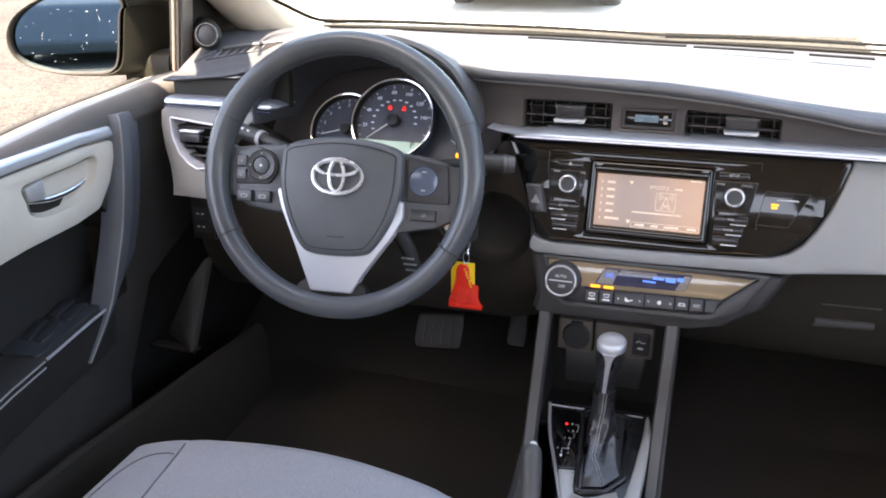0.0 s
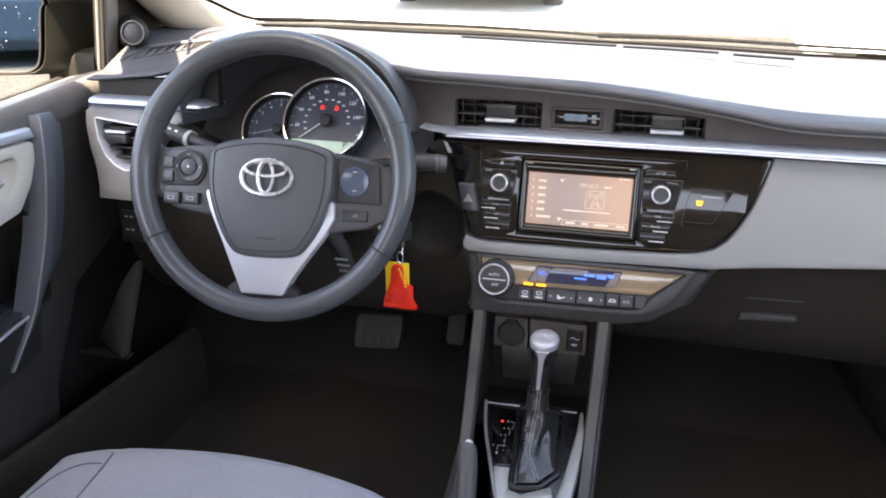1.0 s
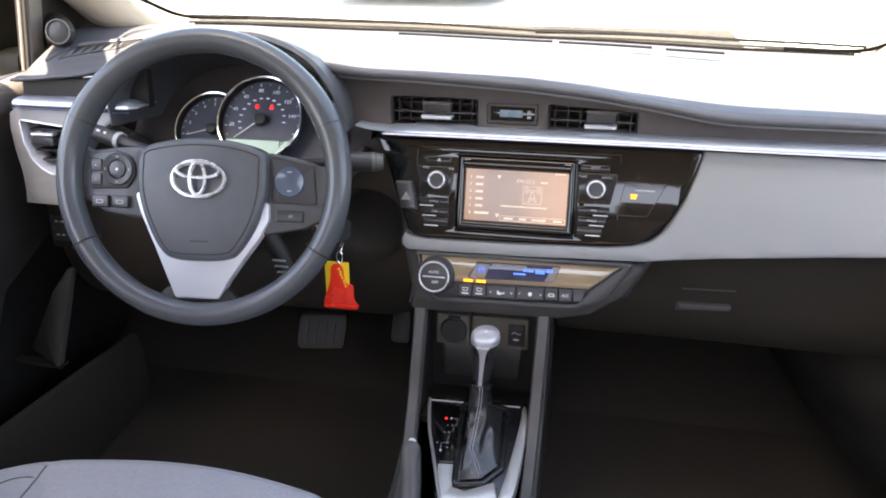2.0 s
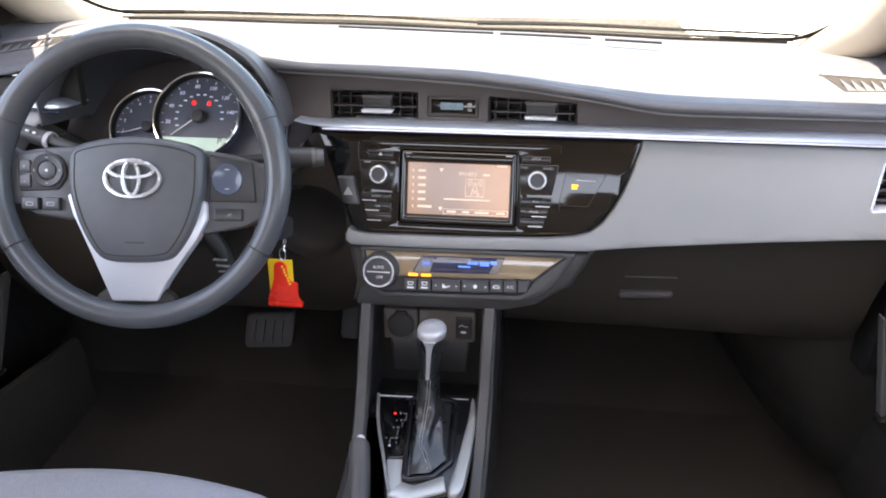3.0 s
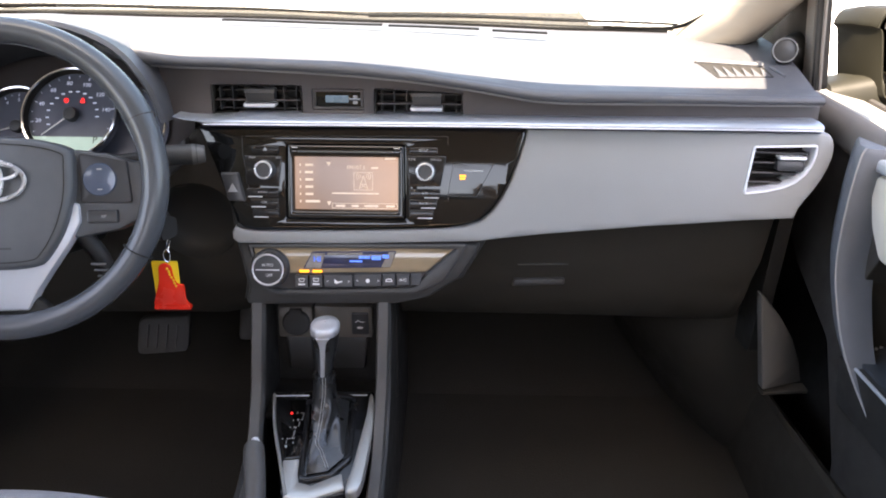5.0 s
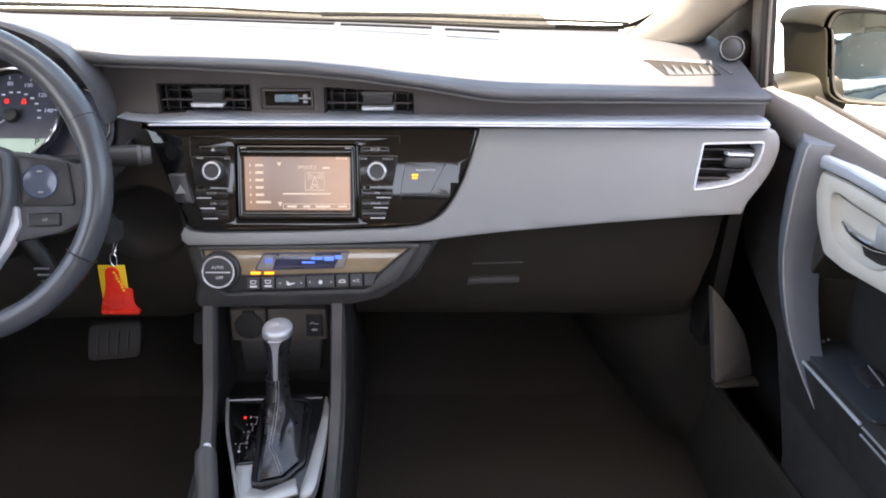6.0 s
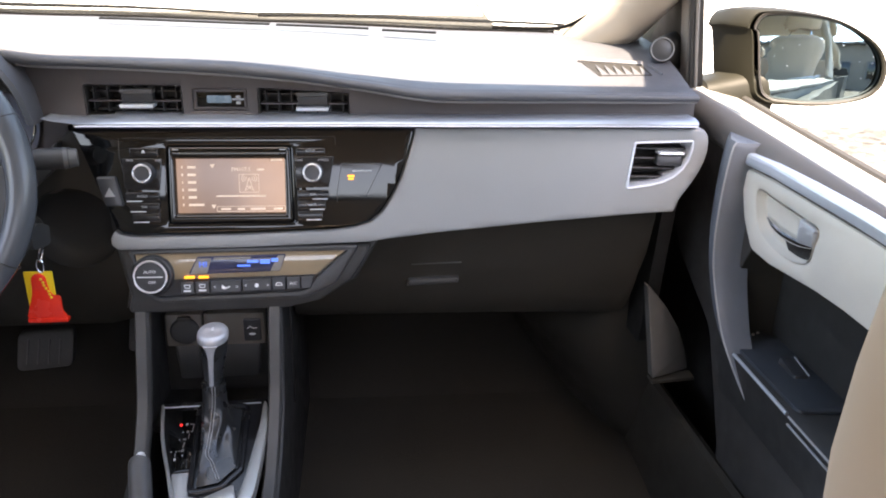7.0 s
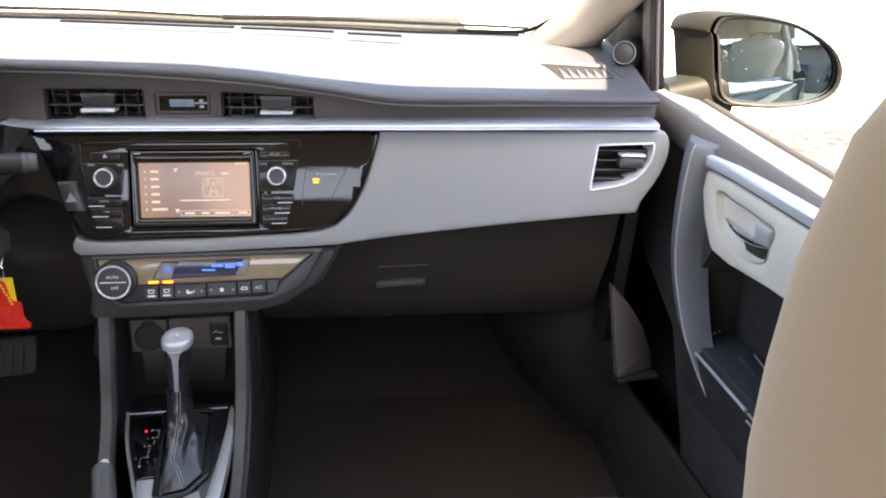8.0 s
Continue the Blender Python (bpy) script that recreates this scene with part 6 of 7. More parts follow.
# ---- doors ----
def door(side, xin, dy, dz, ledge, ARM, fall, grip, sag):
    """A front door; a is the way from its inner face into the cabin, y along the car, z up."""
    right = side > 0
    d = thing("door_1" if right else "door_2", xin, -0.4 + dy, 0.3, "dark car door trim with a pale insert and chrome handle", "door", "front doors", "structure")

    def rest(y):
        return lerp_table([(-q, z) for q, z in sorted((-y_, z_) for y_, z_ in ARM)][::-1], y)

    def D(a):
        return lambda u, v, w: (xin - side * (a - w), u + dy, v + dz)
    # main skin, with a recess between the armrest and the insert
    HOLE = rounded([(-0.072, rest(-0.085) - 0.006), (-0.074, 0.740), (-0.104, 0.788), (-0.30, 0.795), (-0.42, 0.792), (-0.92, 0.772), (-0.92, rest(-0.85) - 0.006), (-0.40, rest(-0.40) - 0.006), (-0.254, rest(-0.254) - 0.006)], 0.006)
    part("panel", plate(rounded([(0.20, ledge[0] + 0.20 * ledge[1] - 0.016), (-1.0, ledge[0] - ledge[1] - 0.016), (-1.0, 0.16), (-0.12, 0.26), (-0.09, 0.50), (-0.02, 0.64), (0.10, 0.70), (0.16, 0.76), (0.18, 0.88)], 0.02), D(0.0), 0.0, 0.07, [HOLE], 0.003), DOORTRIM, d, "dark brown moulded door panel")
    part("recess", loft([[(xin + side * a, u + dy, v + dz) for u, v in inset(HOLE, k)] for a, k in ((0.002, 0.0), (0.03, 0.002), (0.058, 0.006))], caps=False), LOWER, d, "black recess above the armrest")
    part("recess_back", plate(inset(HOLE, 0.002), D(-0.057), 0.0, 0.006, (), 0.0), BLACK, d)
    part("outer_skin", plate([(0.60, 0.92), (-1.02, 0.80), (-1.02, 0.14), (0.60, 0.30)], D(0.0), 0.09, 0.13, (), 0.01), PAINT, d, "dark grey painted outer skin")
    # belt ledge
    rings = []
    for k in range(25):
        y = 0.24 - 1.26 * k / 24
        z = ledge[0] + ledge[1] * y
        rings.append([(xin - side * a, y + dy, z + b + dz) for a, b in ((-0.085, -0.04), (-0.085, -0.012), (-0.078, -0.007), (-0.03, 0.004), (-0.016, 0.004), (-0.008, 0.000), (-0.003, -0.008), (0.000, -0.018), (0.000, -0.026), (-0.01, -0.036))])
    part("belt_ledge", loft(rings), LEDGE, d, "grey padded ledge under the window")
    rings = []
    for k in range(25):
        y = 0.20 - 1.20 * k / 24
        z = ledge[0] + ledge[1] * y
        rings.append([(xin - side * a, y + dy, z + b + dz) for a, b in ((-0.020, -0.02), (-0.0165, 0.0050), (-0.013, 0.0068), (-0.007, 0.0060), (0.000, 0.0020), (0.006, -0.006), (0.009, -0.016), (0.008, -0.027), (0.004, -0.034), (-0.004, -0.040))])
    part("ledge_roll", loft(rings), ROLL, d, "grey brown rolled edge of the ledge")
    part("window_seal", tube([(xin + side * 0.089, 0.22 + dy - 0.12 * k, ledge[0] - 0.010 + ledge[1] * (0.22 - 0.12 * k) + dz) for k in range(11)], 0.006, 8), RUBBER, d, "black rubber window seal")
    # insert with silver top strip
    INS = [(-0.072, 0.873), (-0.14, 0.875), (-0.30, 0.870), (-0.70, 0.848), (-0.95, 0.832), (-0.95, 0.765), (-0.70, 0.775), (-0.42, 0.787), (-0.30, 0.791), (-0.25, 0.790), (-0.16, 0.783), (-0.115, 0.785, 0.02), (-0.088, 0.815, 0.04), (-0.074, 0.848)]
    INS = rounded([(p[0], p[1] - (sag * max(0.0, min(0.4, -p[0] - 0.09)) if p[1] < 0.80 else 0.0), *p[2:]) for p in INS], 0.012)
    CUP = [p[:2] for p in curve([(-0.114, 0.856, 0), (-0.115, 0.835, 0), (-0.131, 0.814, 0), (-0.165, 0.805, 0), (-0.207, 0.805, 0), (-0.231, 0.814, 0), (-0.236, 0.832, 0), (-0.238, 0.850, 0), (-0.206, 0.853, 0), (-0.156, 0.855, 0)], 60, True)]
    part("insert", plate(INS, D(0.012), 0.0, 0.012, [CUP], 0.005), BEIGEPANEL, d, "pale grey beige insert")
    part("insert_strip", plate(rounded([(-0.074, 0.8765), (-0.14, 0.8785), (-0.30, 0.8735), (-0.95, 0.836), (-0.95, 0.851), (-0.30, 0.8885), (-0.14, 0.8935), (-0.080, 0.8920)], 0.003), D(0.016), 0.0, 0.014, (), 0.004), SILVER, d, "satin silver strip")
    cup = part("handle_cup", loft([[(xin - side * a, u + dy, v + dz) for u, v in inset(CUP, k)] for a, k in ((0.0115, 0.0), (0.004, 0.002), (0.001, 0.004), (0.000, 0.008))], caps=False), BEIGEPANEL, d, "pale shallow handle recess")
    part("recess_floor", plate(inset(CUP, 0.003), D(0.0005), 0.0, 0.004, (), 0.0), BEIGEPANEL, cup)
    # flat dark plate stands in for the shaded hollow below the lever
    part("finger_pocket", plate(rounded([(-0.162, 0.8215), (-0.190, 0.8225), (-0.212, 0.8255), (-0.233, 0.8290), (-0.2315, 0.8150), (-0.207, 0.8065), (-0.178, 0.8070)], 0.003), D(0.0), -0.0022, 0.004, (), 0.001), DARKTRIM, cup, "dark plate for the shade in the hollow under the lever")
    part("handle_lever", tube([(xin - side * a, y + dy, z + dz) for y, z, a in curve([(-0.131, 0.8280, 0.004), (-0.148, 0.8250, 0.006), (-0.170, 0.8230, 0.007), (-0.195, 0.8235, 0.007), (-0.215, 0.8265, 0.007), (-0.234, 0.8305, 0.006)], 24)], lambda t: 0.0014 + 0.0024 * math.sin(math.pi * (0.12 + 0.76 * t)), 10, False, 1.2), CHROME, d, "chrome door lever")
    part("lock_tab", plate(rounded([(-0.206, 0.8535), (-0.2385, 0.8500), (-0.2345, 0.8300), (-0.2065, 0.8260)], 0.004), D(0.014), 0.0, 0.014, (), 0.004), SATIN, d, "pale grey lock tab")
    # pull grip, a tall curved bar
    ring_pts = curve(grip, 32)
    rings = []
    for k, (y, z, a) in enumerate(ring_pts):
        wf, wr = (0.068, 0.009) if k < 22 else (0.068 - 0.050 * (k - 22) / 10, 0.009 - 0.004 * (k - 22) / 10)
        rings.append([(xin + side * 0.03, y + wf + dy, z + dz), (xin - side * (a - 0.024), y + wf * 0.97 + dy, z + dz), (xin - side * (a - 0.008), y + wf * 0.45 + dy, z + dz), (xin - side * (a - 0.002), y + wf * 0.25 + dy, z + dz), (xin - side * (a - 0.001), y - 0.003 + dy, z + dz), (xin - side * (a - 0.010), y - wr * 0.85 + dy, z + dz), (xin + side * 0.01, y - wr + dy, z + dz)])
    part("pull_grip", loft(rings), GRIP, d, "dark grey curved pull grip")
    part("grip_line", tube([(xin - side * (a - 0.0005), y - 0.001 + dy, z + dz) for y, z, a in ring_pts], 0.0013, 6), GREYINK, d, "thin pale edge line")
    # armrest with switch plate
    rings = []
    for y, z in ARM:
        rings.append([(xin + side * 0.05, y + dy, z - 0.09 + dz), (xin - side * 0.006, y + dy, z - 0.07 + dz), (xin - side * 0.013, y + dy, z - 0.02 + dz), (xin - side * 0.014, y + dy, z - 0.004 + dz), (xin - side * 0.009, y + dy, z + 0.000 + dz), (xin + side * 0.05, y + dy, z + 0.001 + dz)])
    part("armrest", loft(rings), BLACK, d, "black armrest")
    for ya, yb, off, r, m_ in ((-0.125, -0.252, 0.0, 0.0022, SILVER), (-0.256, -0.80, -0.001, 0.0013, GREYINK), (-0.256, -0.80, -0.010, 0.0013, GREYINK)):
        part("armrest_edge", tube([(xin - side * 0.0147, ya + (yb - ya) * k / 10 + dy, rest(ya + (yb - ya) * k / 10) + off + dz) for k in range(11)], r, 6), m_, d, "thin pale edge line")
    sp = part("switch_plate", plate(rounded([(-0.06, -0.06), (-0.26, -0.06), (-0.255, 0.004), (-0.11, 0.006)], 0.01), lambda u, v, w: (xin - side * v, u + dy, rest(u) + 0.001 + w + dz), 0.004, 0.0, (), 0.002), SWITCHPLATE, d, "dark blue grey switch plate")
    for yy in ((-0.170,) if right else (-0.16, -0.21)):
        for aa in ((-0.034,) if right else (-0.020, -0.042)):
            part("window_switch", plate(rect(yy - 0.022, yy + 0.016, aa - 0.009, aa + 0.009, 0.003), lambda u, v, w: (xin - side * v, u + dy, rest(u) + 0.0055 + w + 0.15 * (u - yy) + dz), 0.005, -0.004, (), 0.003), BUTTON, sp, "black window switch")
            if right:
                part("switch_line", plate(rect(yy - 0.020, yy + 0.014, aa - 0.0100, aa - 0.0092, 0.0002), lambda u, v, w: (xin - side * v, u + dy, rest(u) + 0.0110 + w + 0.15 * (u - yy) + dz), 0.0, -0.002, (), 0.0), GREYINK, sp)
    for yy, aa in ((-0.078, -0.038), (-0.082, -0.030), (-0.070, -0.044)):
        part("switch_mark", plate(circle(yy, aa, 0.0018, 8), lambda u, v, w: (xin - side * v, u + dy, rest(u) + 0.006 + w + dz), 0.0006, -0.002, (), 0.0), WHITEINK, sp)
    # this door's lines fall a little towards the rear
    for ob in d.children:
        for ch in (ob, *ob.children):
            for v in ch.data.vertices:
                v.co.z += fall * max(-0.4, min(0.0, v.co.y + 0.1))
    return d


door(1, XR, 0.0, 0.0, (0.911, 0.09), [(-0.085, 0.652), (-0.127, 0.653), (-0.254, 0.650), (-0.40, 0.647), (-0.85, 0.62)], 0.0,
     [(-0.076, 0.903, 0.028), (-0.076, 0.892, 0.032), (-0.071, 0.844, 0.034), (-0.067, 0.790, 0.033), (-0.068, 0.755, 0.031), (-0.077, 0.720, 0.028), (-0.099, 0.676, 0.024), (-0.129, 0.640, 0.018), (-0.172, 0.592, 0.004)], 0.0)
door(-1, XL, -0.004, 0.006, (0.924, 0.13), [(-0.118, 0.644), (-0.148, 0.638), (-0.262, 0.622), (-0.40, 0.597), (-0.85, 0.56)], 0.06,
     [(-0.066, 0.906, 0.018), (-0.066, 0.895, 0.021), (-0.070, 0.844, 0.022), (-0.077, 0.800, 0.022), (-0.088, 0.752, 0.022), (-0.099, 0.720, 0.022), (-0.118, 0.676, 0.022), (-0.136, 0.638, 0.021), (-0.176, 0.575, 0.012)], 0.11)


def sail(side, cx, cy, cz, r, xw, tri, chan):
    """The dark triangle ahead of the side window with a small round loudspeaker, and the grey window channel behind it."""
    s = thing("tweeter_panel", cx, cy, tri[0][1], "dark triangular trim with a round tweeter beside the pillar", "loudspeaker", "tweeter panels")

    def S(u, v, w):
        return (xw - side * (0.15 * (v - 0.95) - w), u, v)
    part("panel", plate(rounded(tri, 0.012), S, 0.0, 0.02, (), 0.004), DARKTRIM, s, "dark triangular panel")
    mm = look((cx, cy - 0.012, cz), (cx - side * 0.22, cy - 1.0, cz + 0.12)) @ pose(0, 0, 0, 180, 0, 0)
    body = []
    for q, depth, out in ((0.90, 0.003, 0.0), (0.96, 0.005, 0.0), (1.02, 0.002, 0.0), (1.10, -0.008, 0.002), (1.30, -0.022, 0.010), (1.65, -0.040, 0.026)):
        body.append([mm @ Vector((r * q * math.cos(a), r * q * math.sin(a), depth)) + Vector((side * out, 0, 0)) for a in [2 * math.pi * i / 36 for i in range(36)]])
    part("housing", loft(body, caps=False), DARKTRIM, s, "dark round housing")
    part("grille", lathe([(r * 0.91, 0.0028), (r * 0.6, 0.0045), (0, 0.0052)], mm, 32), SURROUND, s, "dark fabric grille")
    part("grille_ring", tube([mm @ Vector((r * 0.95 * math.cos(a), r * 0.95 * math.sin(a), 0.005)) for a in [2 * math.pi * i / 36 for i in range(36)]], 0.0010, 6, True), TWEETRING, s)
    ya, yb, z0, z1, lean = chan
    part("window_channel", plate(rounded([(ya, z0), (yb, z0), (yb + lean, z1), (ya + lean, z1)], 0.004), S, -0.004, 0.01, (), 0.002), CHANNEL, s, "grey brown window channel")
    part("window_edge", tube([S(ya - 0.0125 + lean * k / 6, z0 + (z1 - z0) * k / 6, 0.004) for k in range(7)], 0.0022, 6), CHANNEL, s, "pale window edge")
    part("channel_seal", tube([S(ya - 0.007 + lean * k / 6, z0 + (z1 - z0) * k / 6, 0.0) for k in range(7)], 0.004, 8), RUBBER, s, "black rubber seal")


sail(1, 0.560, 0.118, 0.989, 0.0155, 0.602, [(0.1065, 0.938), (0.0900, 1.140), (0.104, 1.130), (0.130, 1.075), (0.222, 1.030), (0.30, 1.000), (0.30, 0.938)], (0.106, 0.130, 0.940, 1.10, -0.02))
sail(-1, -0.690, 0.120, 1.011, 0.0178, -0.745, [(0.1065, 0.955), (0.094, 1.15), (0.106, 1.145), (0.141, 1.10), (0.229, 1.060), (0.34, 1.010), (0.34, 0.955)], (0.106, 0.133, 0.955, 1.13, -0.01))


# ---- door mirrors ----
def door_mirror(side, centre, yaw, up, w, h, foot, bow):
    m = Matrix.Translation(centre) @ pose(0, 0, 0, 90 - up, 0, yaw)
    d = thing("door_mirror", label="olive grey door mirror with water drops on its glass", category="mirror", group="door mirrors", m=m)
    loop = [p[:2] for p in curve([(-side * w * 0.50, h * 0.34, 0), (-side * w * 0.465, h * 0.475, 0), (-side * w * 0.38, h * 0.52, 0), (-side * w * 0.15, h * 0.515, 0), (side * w * 0.15, h * 0.43, 0), (side * w * 0.41, h * 0.19, 0), (side * w * 0.50, -h * 0.10, 0), (side * w * 0.43, -h * 0.36, 0), (side * w * 0.14, -h * 0.49, 0), (-side * w * 0.20, -h * 0.50, 0), (-side * w * 0.33, -h * 0.46, 0), (-side * w * 0.40, -h * 0.30, 0), (-side * w * 0.465, 0.03, 0)], 60, True)]
    rings = []
    for k, q, inner in ((0.010, 1.02, 0.0), (0.012, 1.045, 0.0), (0.006, 1.09, 0.004), (-0.02, 1.14, 0.026), (-0.05, 1.08, 0.048), (-0.075, 0.95, 0.052), (-0.092, 0.70, 0.046), (-0.098, 0.35, 0.030), (-0.099, 0.05, 0.02)):
        # the inner flank runs forward and towards the car
        rings.append([(u * q - side * (0.006 + inner * max(0.0, min(1.0, 0.5 - 1.3 * side * u / w))), v * q, k) for u, v in loop])
    part("housing", loft([[(p[0], p[1], p[2]) for p in r] for r in rings], caps=False), SHELL, d, "olive grey painted housing", local=True)
    part("rim", loft([[(u * q, v * q, k) for u, v in loop] for q, k in ((1.03, 0.009), (1.02, 0.0115), (0.985, 0.010), (0.97, 0.001))], caps=False), DARKTRIM, d, "black rim", local=True)
    gl = part("glass", plate(inset(loop, 0.002), lambda u, v, ww: (u, v, -ww - bow * (u * u + v * v)), -0.003, 0.0, (), 0.0, [w * k / 12 for k in range(-6, 7)], [h * k / 8 for k in range(-4, 5)]), MIRROR, d, "silvered glass", local=True)
    rnd = random.Random(7 + side)
    for _ in range(46 if side < 0 else 22):
        u, v = (rnd.uniform(-0.46, 0.46) * w, rnd.uniform(-0.45, 0.45) * h)
        if (u / (0.47 * w)) ** 2 + (v / (0.44 * h)) ** 2 < 0.9:
            r = rnd.uniform(0.0005, 0.0011)
            part("water_drop", lathe([(r, 0), (r * 0.7, r * 0.6), (0, r * 0.8)], pose(u, v, 0.003 - bow * (u * u + v * v)), 7), CHROME, gl, local=True)
    rings = []
    for k in range(9):
        t = k / 8
        p = Vector(foot[0]).lerp(Vector(foot[1]), t)
        hy, hz = 0.036 + 0.008 * t, 0.036 - 0.008 * t
        rings.append([(p.x, p.y + hy * math.copysign(abs(math.cos(q)) ** 0.6, math.cos(q)), p.z + hz * math.copysign(abs(math.sin(q)) ** 0.6, math.sin(q))) for q in [2 * math.pi * i / 20 for i in range(20)]])
    part("foot", loft(rings), SHELL, d, "olive grey foot")
    return d


door_mirror(1, (0.794, 0.131, 0.974), -21.0, 2.2, 0.174, 0.116, ((0.750, 0.185, 0.925), (0.655, 0.200, 0.912)), 0.80)
door_mirror(-1, (-0.922, 0.07, 1.010), 14.7, -3.4, 0.196, 0.122, ((-0.860, 0.150, 0.950), (-0.775, 0.160, 0.955)), 0.0)

# ---- seats ----
def seat(cx, label, back_x, back_y, front, widths):
    s = thing("bucket_seat", cx, -0.55, 0.28, label, "car seat", "front seats")

    def cushion(s_, t_):
        u, v = 2 * s_ - 1, t_
        x = cx + 0.249 * u
        y = front - (0.249 * u) ** 2 - 0.022 * abs(u) ** 9 - 0.50 * v
        roll = max(0.0, 1 - v / 0.07) ** 2.5
        flank = max(0.0, (abs(u) - 0.92) / 0.08) ** 2
        dip = 0.016 * math.exp(-((u / 0.62) ** 6)) * min(1, v * 4)
        groove = 0.0035 * math.exp(-((abs(u) - 0.72 + 0.17 * v) / 0.022) ** 2) * min(1, v * 8)
        return (x, y, 0.522 - 0.11 * roll - 0.09 * flank - 0.035 * v - dip - groove)
    part("cushion", grid(cushion, 72, 40, 0.10), FABRIC, s, "grey woven seat cushion", smooth=80)
    for sg in (-1, 1):
        part("cushion_seam", tube([Vector(cushion(0.5 + sg * (0.36 - 0.085 * k / 20), 0.03 + 0.94 * k / 20)) + Vector((0, 0, 0.0008)) for k in range(21)], 0.0010, 5), DARKGREY, s, "stitched seam")
        part("bolster_seam", tube([Vector(cushion(0.5 + sg * u / 2, v)) + Vector((0, 0, 0.0006)) for u, v, _ in curve([(0.715, 0.12, 0), (0.82, 0.128, 0), (0.875, 0.18, 0), (0.89, 0.30, 0), (0.88, 0.6, 0)], 16)], 0.0008, 5), DARKGREY, s)
    part("base", box(cx - 0.20, cx + 0.20, front - 0.50, front - 0.10, 0.28, 0.40, 0.02), DARKTRIM, s, "black seat base")

    def back(k):
        t = k / 24
        z = 0.45 + 0.67 * t
        y = back_y - 0.2778 * (z - 0.954)
        hw = lerp_table(widths, z)
        th = lerp_table([(0, 0.080), (0.9, 0.075), (0.97, 0.06), (1.0, 0.03)], t)
        return [(back_x + hw * math.copysign(abs(math.cos(a)) ** 0.65, math.cos(a)), y + th * math.copysign(abs(math.sin(a)) ** 0.8, math.sin(a)), z) for a in [2 * math.pi * i / 48 for i in range(48)]]
    part("backrest", loft([back(k) for k in range(25)]), VINYL, s, "pale beige backrest", smooth=80)
    yt = back_y - 0.07
    for dx in (-0.07, 0.07):
        part("headrest_post", tube([(back_x + dx, yt, 1.09), (back_x + dx, yt - 0.02, 1.18)], 0.006, 10), CHROME, s, "steel headrest post")
    part("headrest", loft([[(back_x + 0.135 * q * math.copysign(abs(math.cos(a)) ** 0.6, math.cos(a)), yt - 0.025 + 0.05 * q * math.sin(a), z - 0.005) for a in [2 * math.pi * i / 28 for i in range(28)]] for z, q in ((1.165, 0.6), (1.175, 0.9), (1.20, 1.0), (1.27, 0.97), (1.30, 0.85), (1.312, 0.5))]), VINYL, s, "pale headrest")


seat(-0.367, "grey fabric driver seat with a woven cushion", -0.470, -0.84, -0.165, [(0.45, 0.18), (1.06, 0.18), (1.10, 0.165), (1.12, 0.12)])
seat(0.430, "grey fabric passenger seat with a pale beige backrest", 0.450, -0.80, -0.181, [(0.45, 0.140), (0.88, 0.147), (0.925, 0.162), (0.976, 0.177), (1.0, 0.181), (1.026, 0.185), (1.075, 0.184), (1.10, 0.172), (1.12, 0.12)])

# ---- small switches beside the steering wheel ----
SWP = (-0.680, 0.734)
sw = thing("switch_panel", SWP[0], 0.035, SWP[1], "small black switch panel with two pale symbols", "switch")


def SB(u, v, w):
    return (SWP[0] + u, 0.034 + w, SWP[1] + v)


part("plate", plate(rect(-0.020, 0.020, -0.034, 0.034, 0.003), SB, 0.0, 0.015, (), 0.002), DARKTRIM, sw)
for v in (0.009, -0.012):
    bt = part("button", plate(rect(-0.015, 0.015, v - 0.010, v + 0.010, 0.002), SB, -0.003, 0.006, (), 0.0015), BUTTON, sw)
    for u in (-0.005, 0.004):
        part("symbol", plate(rect(u - 0.003, u + 0.002, v - 0.0012, v + 0.0012, 0.0004), SB, -0.0036, 0.0, (), 0.0), WHITEINK, bt)

# ---- foot wells ----
pedals = thing("brake_pedal", -0.38, 0.2, 0.5, "black rubber brake pedal on a steel arm", "pedal")
part("pad", plate(rounded([(-0.386, 0.480), (-0.300, 0.487), (-0.298, 0.544), (-0.384, 0.537)], 0.012), lambda u, v, w: (u, 0.20 + 0.4 * (v - 0.49) + w, v), 0.0, 0.014, (), 0.004), RUBBER, pedals)
for k in range(4):
    part("pad_rib", tube([(-0.368 + 0.016 * k, 0.1985, 0.493), (-0.366 + 0.016 * k, 0.2130, 0.529)], 0.0015, 6), DARKGREY, pedals)
part("arm", tube([(-0.350, 0.232, 0.545), (-0.350, 0.25, 0.59), (-0.352, 0.33, 0.72)], 0.008, 8), DARKGREY, pedals)
gas = thing("accelerator_pedal", -0.24, 0.22, 0.45, "long black accelerator pedal", "pedal")
part("pad", plate(rounded([(-0.230, 0.485), (-0.195, 0.485), (-0.197, 0.555), (-0.228, 0.555)], 0.010), lambda u, v, w: (u, 0.23 + 0.45 * (v - 0.45) + w, v), 0.0, 0.012, (), 0.004), RUBBER, gas)
part("arm", tube([(-0.212, 0.28, 0.55), (-0.212, 0.36, 0.66)], 0.007, 8), DARKTRIM, gas)


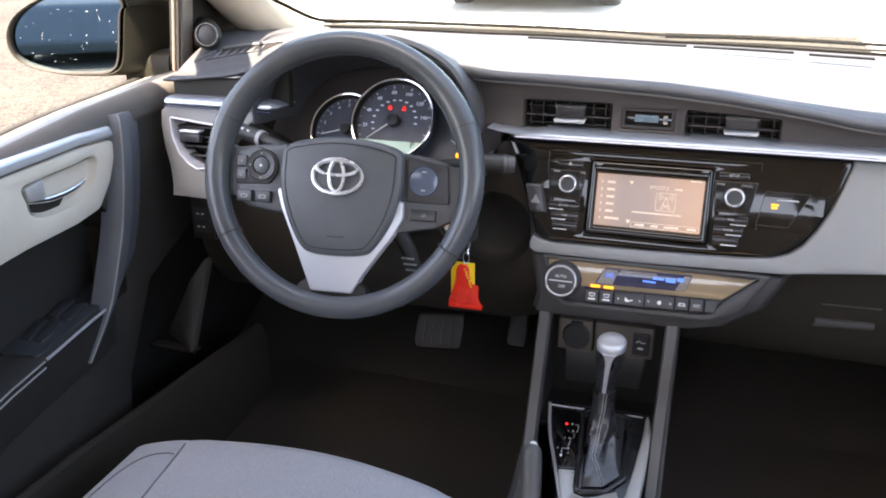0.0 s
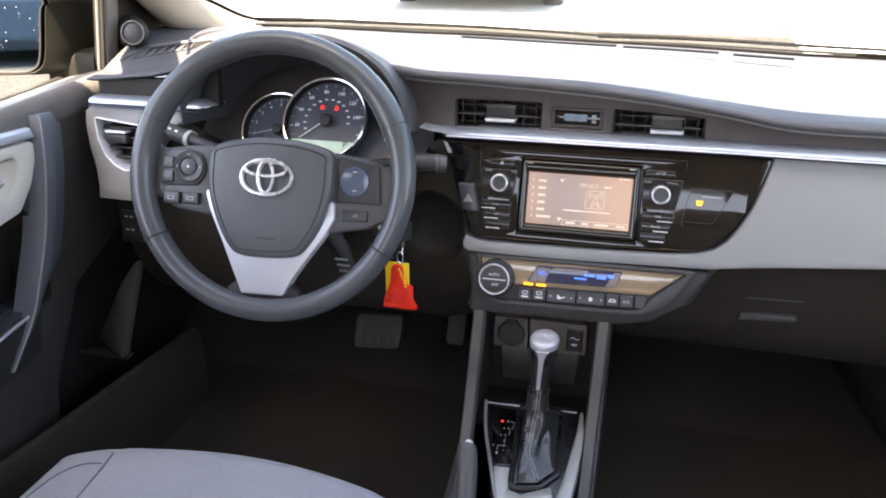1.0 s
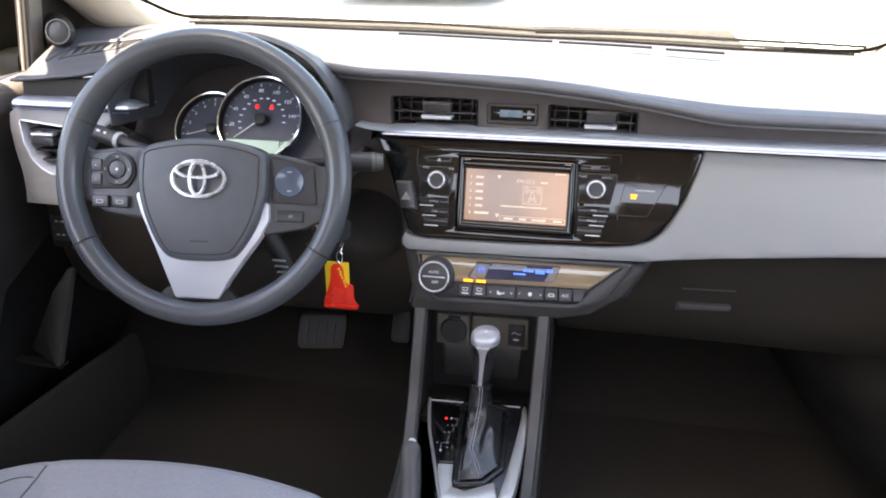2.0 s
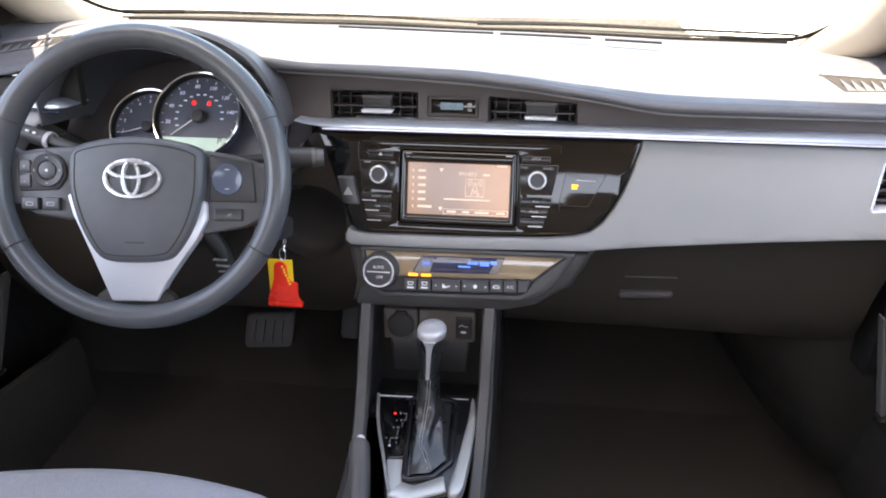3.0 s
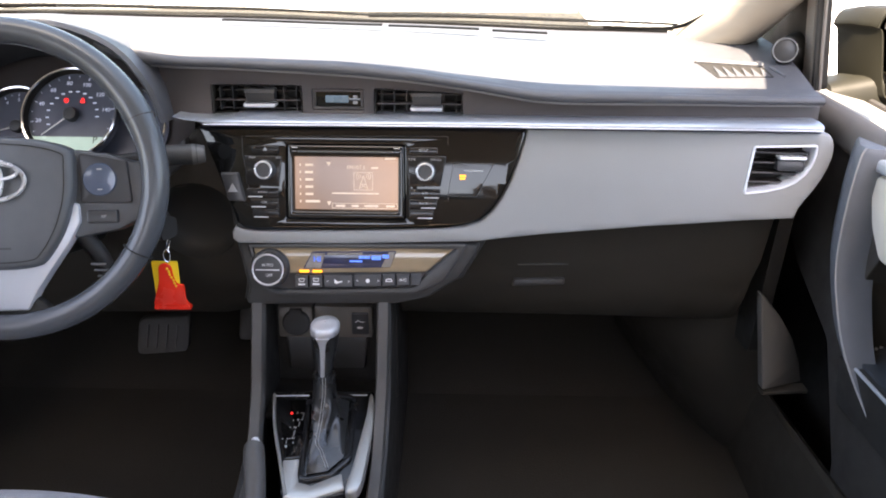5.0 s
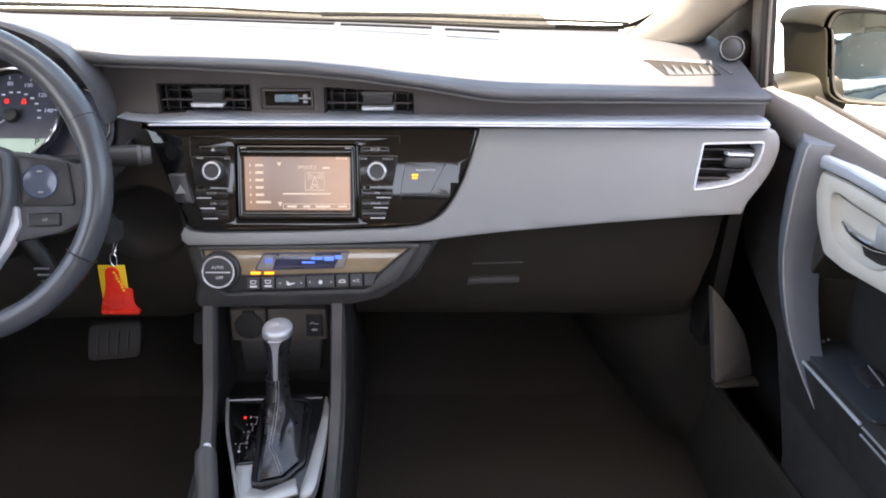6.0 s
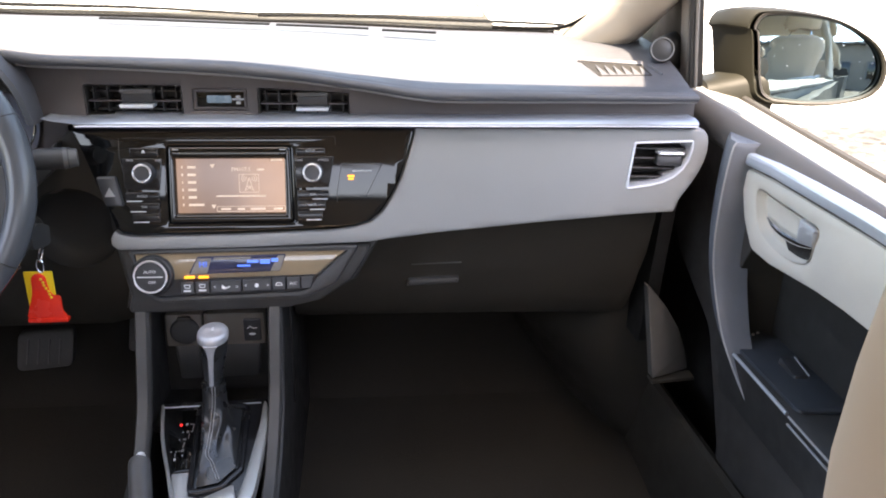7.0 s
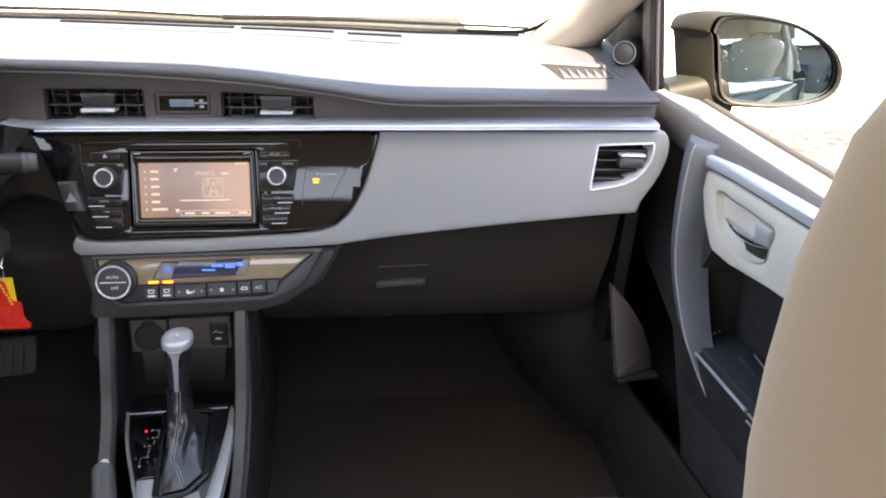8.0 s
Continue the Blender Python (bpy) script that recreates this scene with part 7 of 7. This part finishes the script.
def kick(outline, y0):
    k = thing("kick_panel", outline[0][0], y0, 0.5, "grey triangular kick panel in the foot well", "trim panel", "kick panels")
    part("panel", plate(rounded(outline, 0.004), lambda u, v, w: (u, y0 + 0.2 * (v - 0.6) + 4.0 * (u - outline[0][0]) ** 2 + w, v), 0.0, 0.015, (), 0.003), KICK, k)
    (xa, za), (xb, zb) = outline[-1], outline[-2]
    part("ledge", plate(rounded([(xa, za - 0.001), (xb, zb), (xb, zb - 0.006), (xa, za - 0.007)], 0.001), lambda u, v, w: (u, y0 - 0.012 + w, v), 0.0, 0.02, (), 0.002), LOWER, k)


kick([(0.547, 0.682), (0.556, 0.674), (0.578, 0.648), (0.600, 0.615), (0.614, 0.580), (0.620, 0.552), (0.559, 0.549)], 0.010)
kick([(-0.700, 0.652), (-0.709, 0.651), (-0.740, 0.610), (-0.778, 0.544), (-0.821, 0.489), (-0.730, 0.489)], 0.055)
for side, xs in ((1, 0.615), (-1, -0.700)):
    s = thing("sill_trim", xs, -0.3, 0.42, "black plastic door sill trim with a raised inner edge", "sill trim", "sill trims")
    part("scuff_plate", loft([[(xs + side * a, y, z + b) for a, b in ((-0.030, -0.24), (-0.016, -0.03), (-0.008, -0.004), (0.000, 0.0), (0.008, -0.004), (0.016, -0.03), (0.060, -0.07), (0.062, -0.24))] for y, z in ((0.20, 0.478), (0.0, 0.484), (-0.12, 0.486), (-0.27, 0.490), (-0.36, 0.487), (-0.95, 0.44))]), LOWER, s)

# ---- rear bench ----
bench = thing("rear_bench", XC, -1.55, 0.15, "beige cloth rear bench seat", "car seat")
part("cushion", loft([[(XC + 0.66 * q * math.copysign(abs(math.cos(a)) ** 0.3, math.cos(a)), -1.42 + 0.26 * q * math.copysign(abs(math.sin(a)) ** 0.4, math.sin(a)), z) for a in [2 * math.pi * i / 32 for i in range(32)]] for z, q in ((0.16, 0.98), (0.30, 1.0), (0.36, 0.99), (0.38, 0.93))]), VINYL, bench)
part("backrest", loft([[(XC + 0.66 * math.copysign(abs(math.cos(a)) ** 0.3, math.cos(a)), -1.66 - 0.18 * t + 0.07 * math.copysign(abs(math.sin(a)) ** 0.6, math.sin(a)) * (1 if t < 0.95 else 0.5), 0.34 + 0.60 * t) for a in [2 * math.pi * i / 32 for i in range(32)]] for t in (0, 0.2, 0.5, 0.8, 0.95, 1.0)]), VINYL, bench)
for dx in (-0.38, 0.38):
    part("headrest", loft([[(XC + dx + 0.12 * q * math.copysign(abs(math.cos(a)) ** 0.5, math.cos(a)), -1.87 + 0.045 * q * math.sin(a), z) for a in [2 * math.pi * i / 20 for i in range(20)]] for z, q in ((0.95, 0.7), (0.98, 1.0), (1.05, 1.0), (1.09, 0.7))]), VINYL, bench)

# ---- beyond the car ----
DARKCAR = mat("black_car_paint", (0.02, 0.022, 0.024), 0.25, coat=0.7, vary=0.1)


def parked_car(x, y, turn, paint, label):
    """A dark saloon parked in the yard end on."""
    c = thing("parked_car", label=label, category="car", m=pose(x, y, 0, 0, 0, turn), outside=True)
    prof = [(-2.28, 0.62), (-2.20, 0.86), (-1.55, 0.93), (-0.85, 1.36), (0.35, 1.43), (1.25, 1.02), (2.05, 0.95), (2.26, 0.75), (2.27, 0.30), (2.1, 0.15), (-2.1, 0.15), (-2.27, 0.30)]
    loop = rounded(prof, 0.12)
    part("body", plate(loop, lambda u, v, w: (u, w * (1 - 0.16 * max(0.0, (v - 0.85) / 0.55)), v), -0.86, 0.86, (), 0.05), paint, c, local=True)
    for sy in (-1, 1):
        for a, b in (((-0.78, 1.28), (-0.32, 0.98)), ((-0.22, 1.30), (0.62, 0.98))):
            part("window", plate(rounded([(a[0] - 0.35 if a[0] < -0.5 else a[0], b[1]), (b[0] + (0.35 if a[0] > -0.5 else 0), b[1]), (b[0] - 0.1, a[1]), (a[0] + 0.05, a[1])], 0.05), lambda u, v, w: (u, sy * (0.815 - 0.11 * (v - 0.95) / 0.4 + w), v), 0.0, -0.02, (), 0.005), PIANO, c, local=True)
    for wx in (-1.35, 1.38):
        for sy in (-1, 1):
            w = part("wheel", lathe([(0.0, -0.1), (0.30, -0.1), (0.325, -0.07), (0.325, 0.07), (0.30, 0.1), (0.21, 0.1)], pose(wx, sy * 0.76, 0.325, -90 * sy, 0, 0), 28), RUBBER, c, "black tyre", local=True)
            part("rim", lathe([(0.21, 0.095), (0.19, 0.08), (0.05, 0.10), (0, 0.10)], pose(wx, sy * 0.76, 0.325, -90 * sy, 0, 0), 24), SILVER, w, local=True)


BLUECAR = mat("blue_grey_car_paint", (0.12, 0.14, 0.17), 0.9, coat=0.0, spec=0.1, vary=0.1)
parked_car(-1.64, 8.55, 90, DARKCAR, "dark saloon car parked in the yard ahead")
parked_car(-3.4, -11.6, 90, BLUECAR, "blue grey saloon car parked in the yard behind")

BROWNWALL = mat("brown_rendered_wall", (0.16, 0.135, 0.11), 0.85, vary=0.10, scale=3, grain=0.4, grain_scale=60, wear=0.4)
# mostly unseen wall, stretched and toned for the glossy fascia to reflect
house = thing("building", 9, -18, 0, "long brown building with dark windows, stretched behind the car to tint reflections", "building", outside=True)
part("wall", box(-14, 32, -19, -18, 0, 4.3, 0.02), BROWNWALL, house)
for k in range(15):
    x0 = -13 + 3 * k
    wdw = part("window", box(x0, x0 + 1.4, -17.99, -17.9, 1.0, 2.6, 0.02), PIANO, house)
    part("frame", plate(rect(x0 - 0.1, x0 + 1.5, 0.9, 2.7, 0.02), lambda u, v, w: (u, -17.9 - w, v), 0.0, 0.06, [rect(x0 + 0.02, x0 + 1.38, 1.02, 2.58, 0.02)], 0.01), DARKGREY, wdw)
part("roof", box(-14.4, 32.4, -19.6, -17.5, 4.3, 4.5, 0.03), DARKGREY, house)
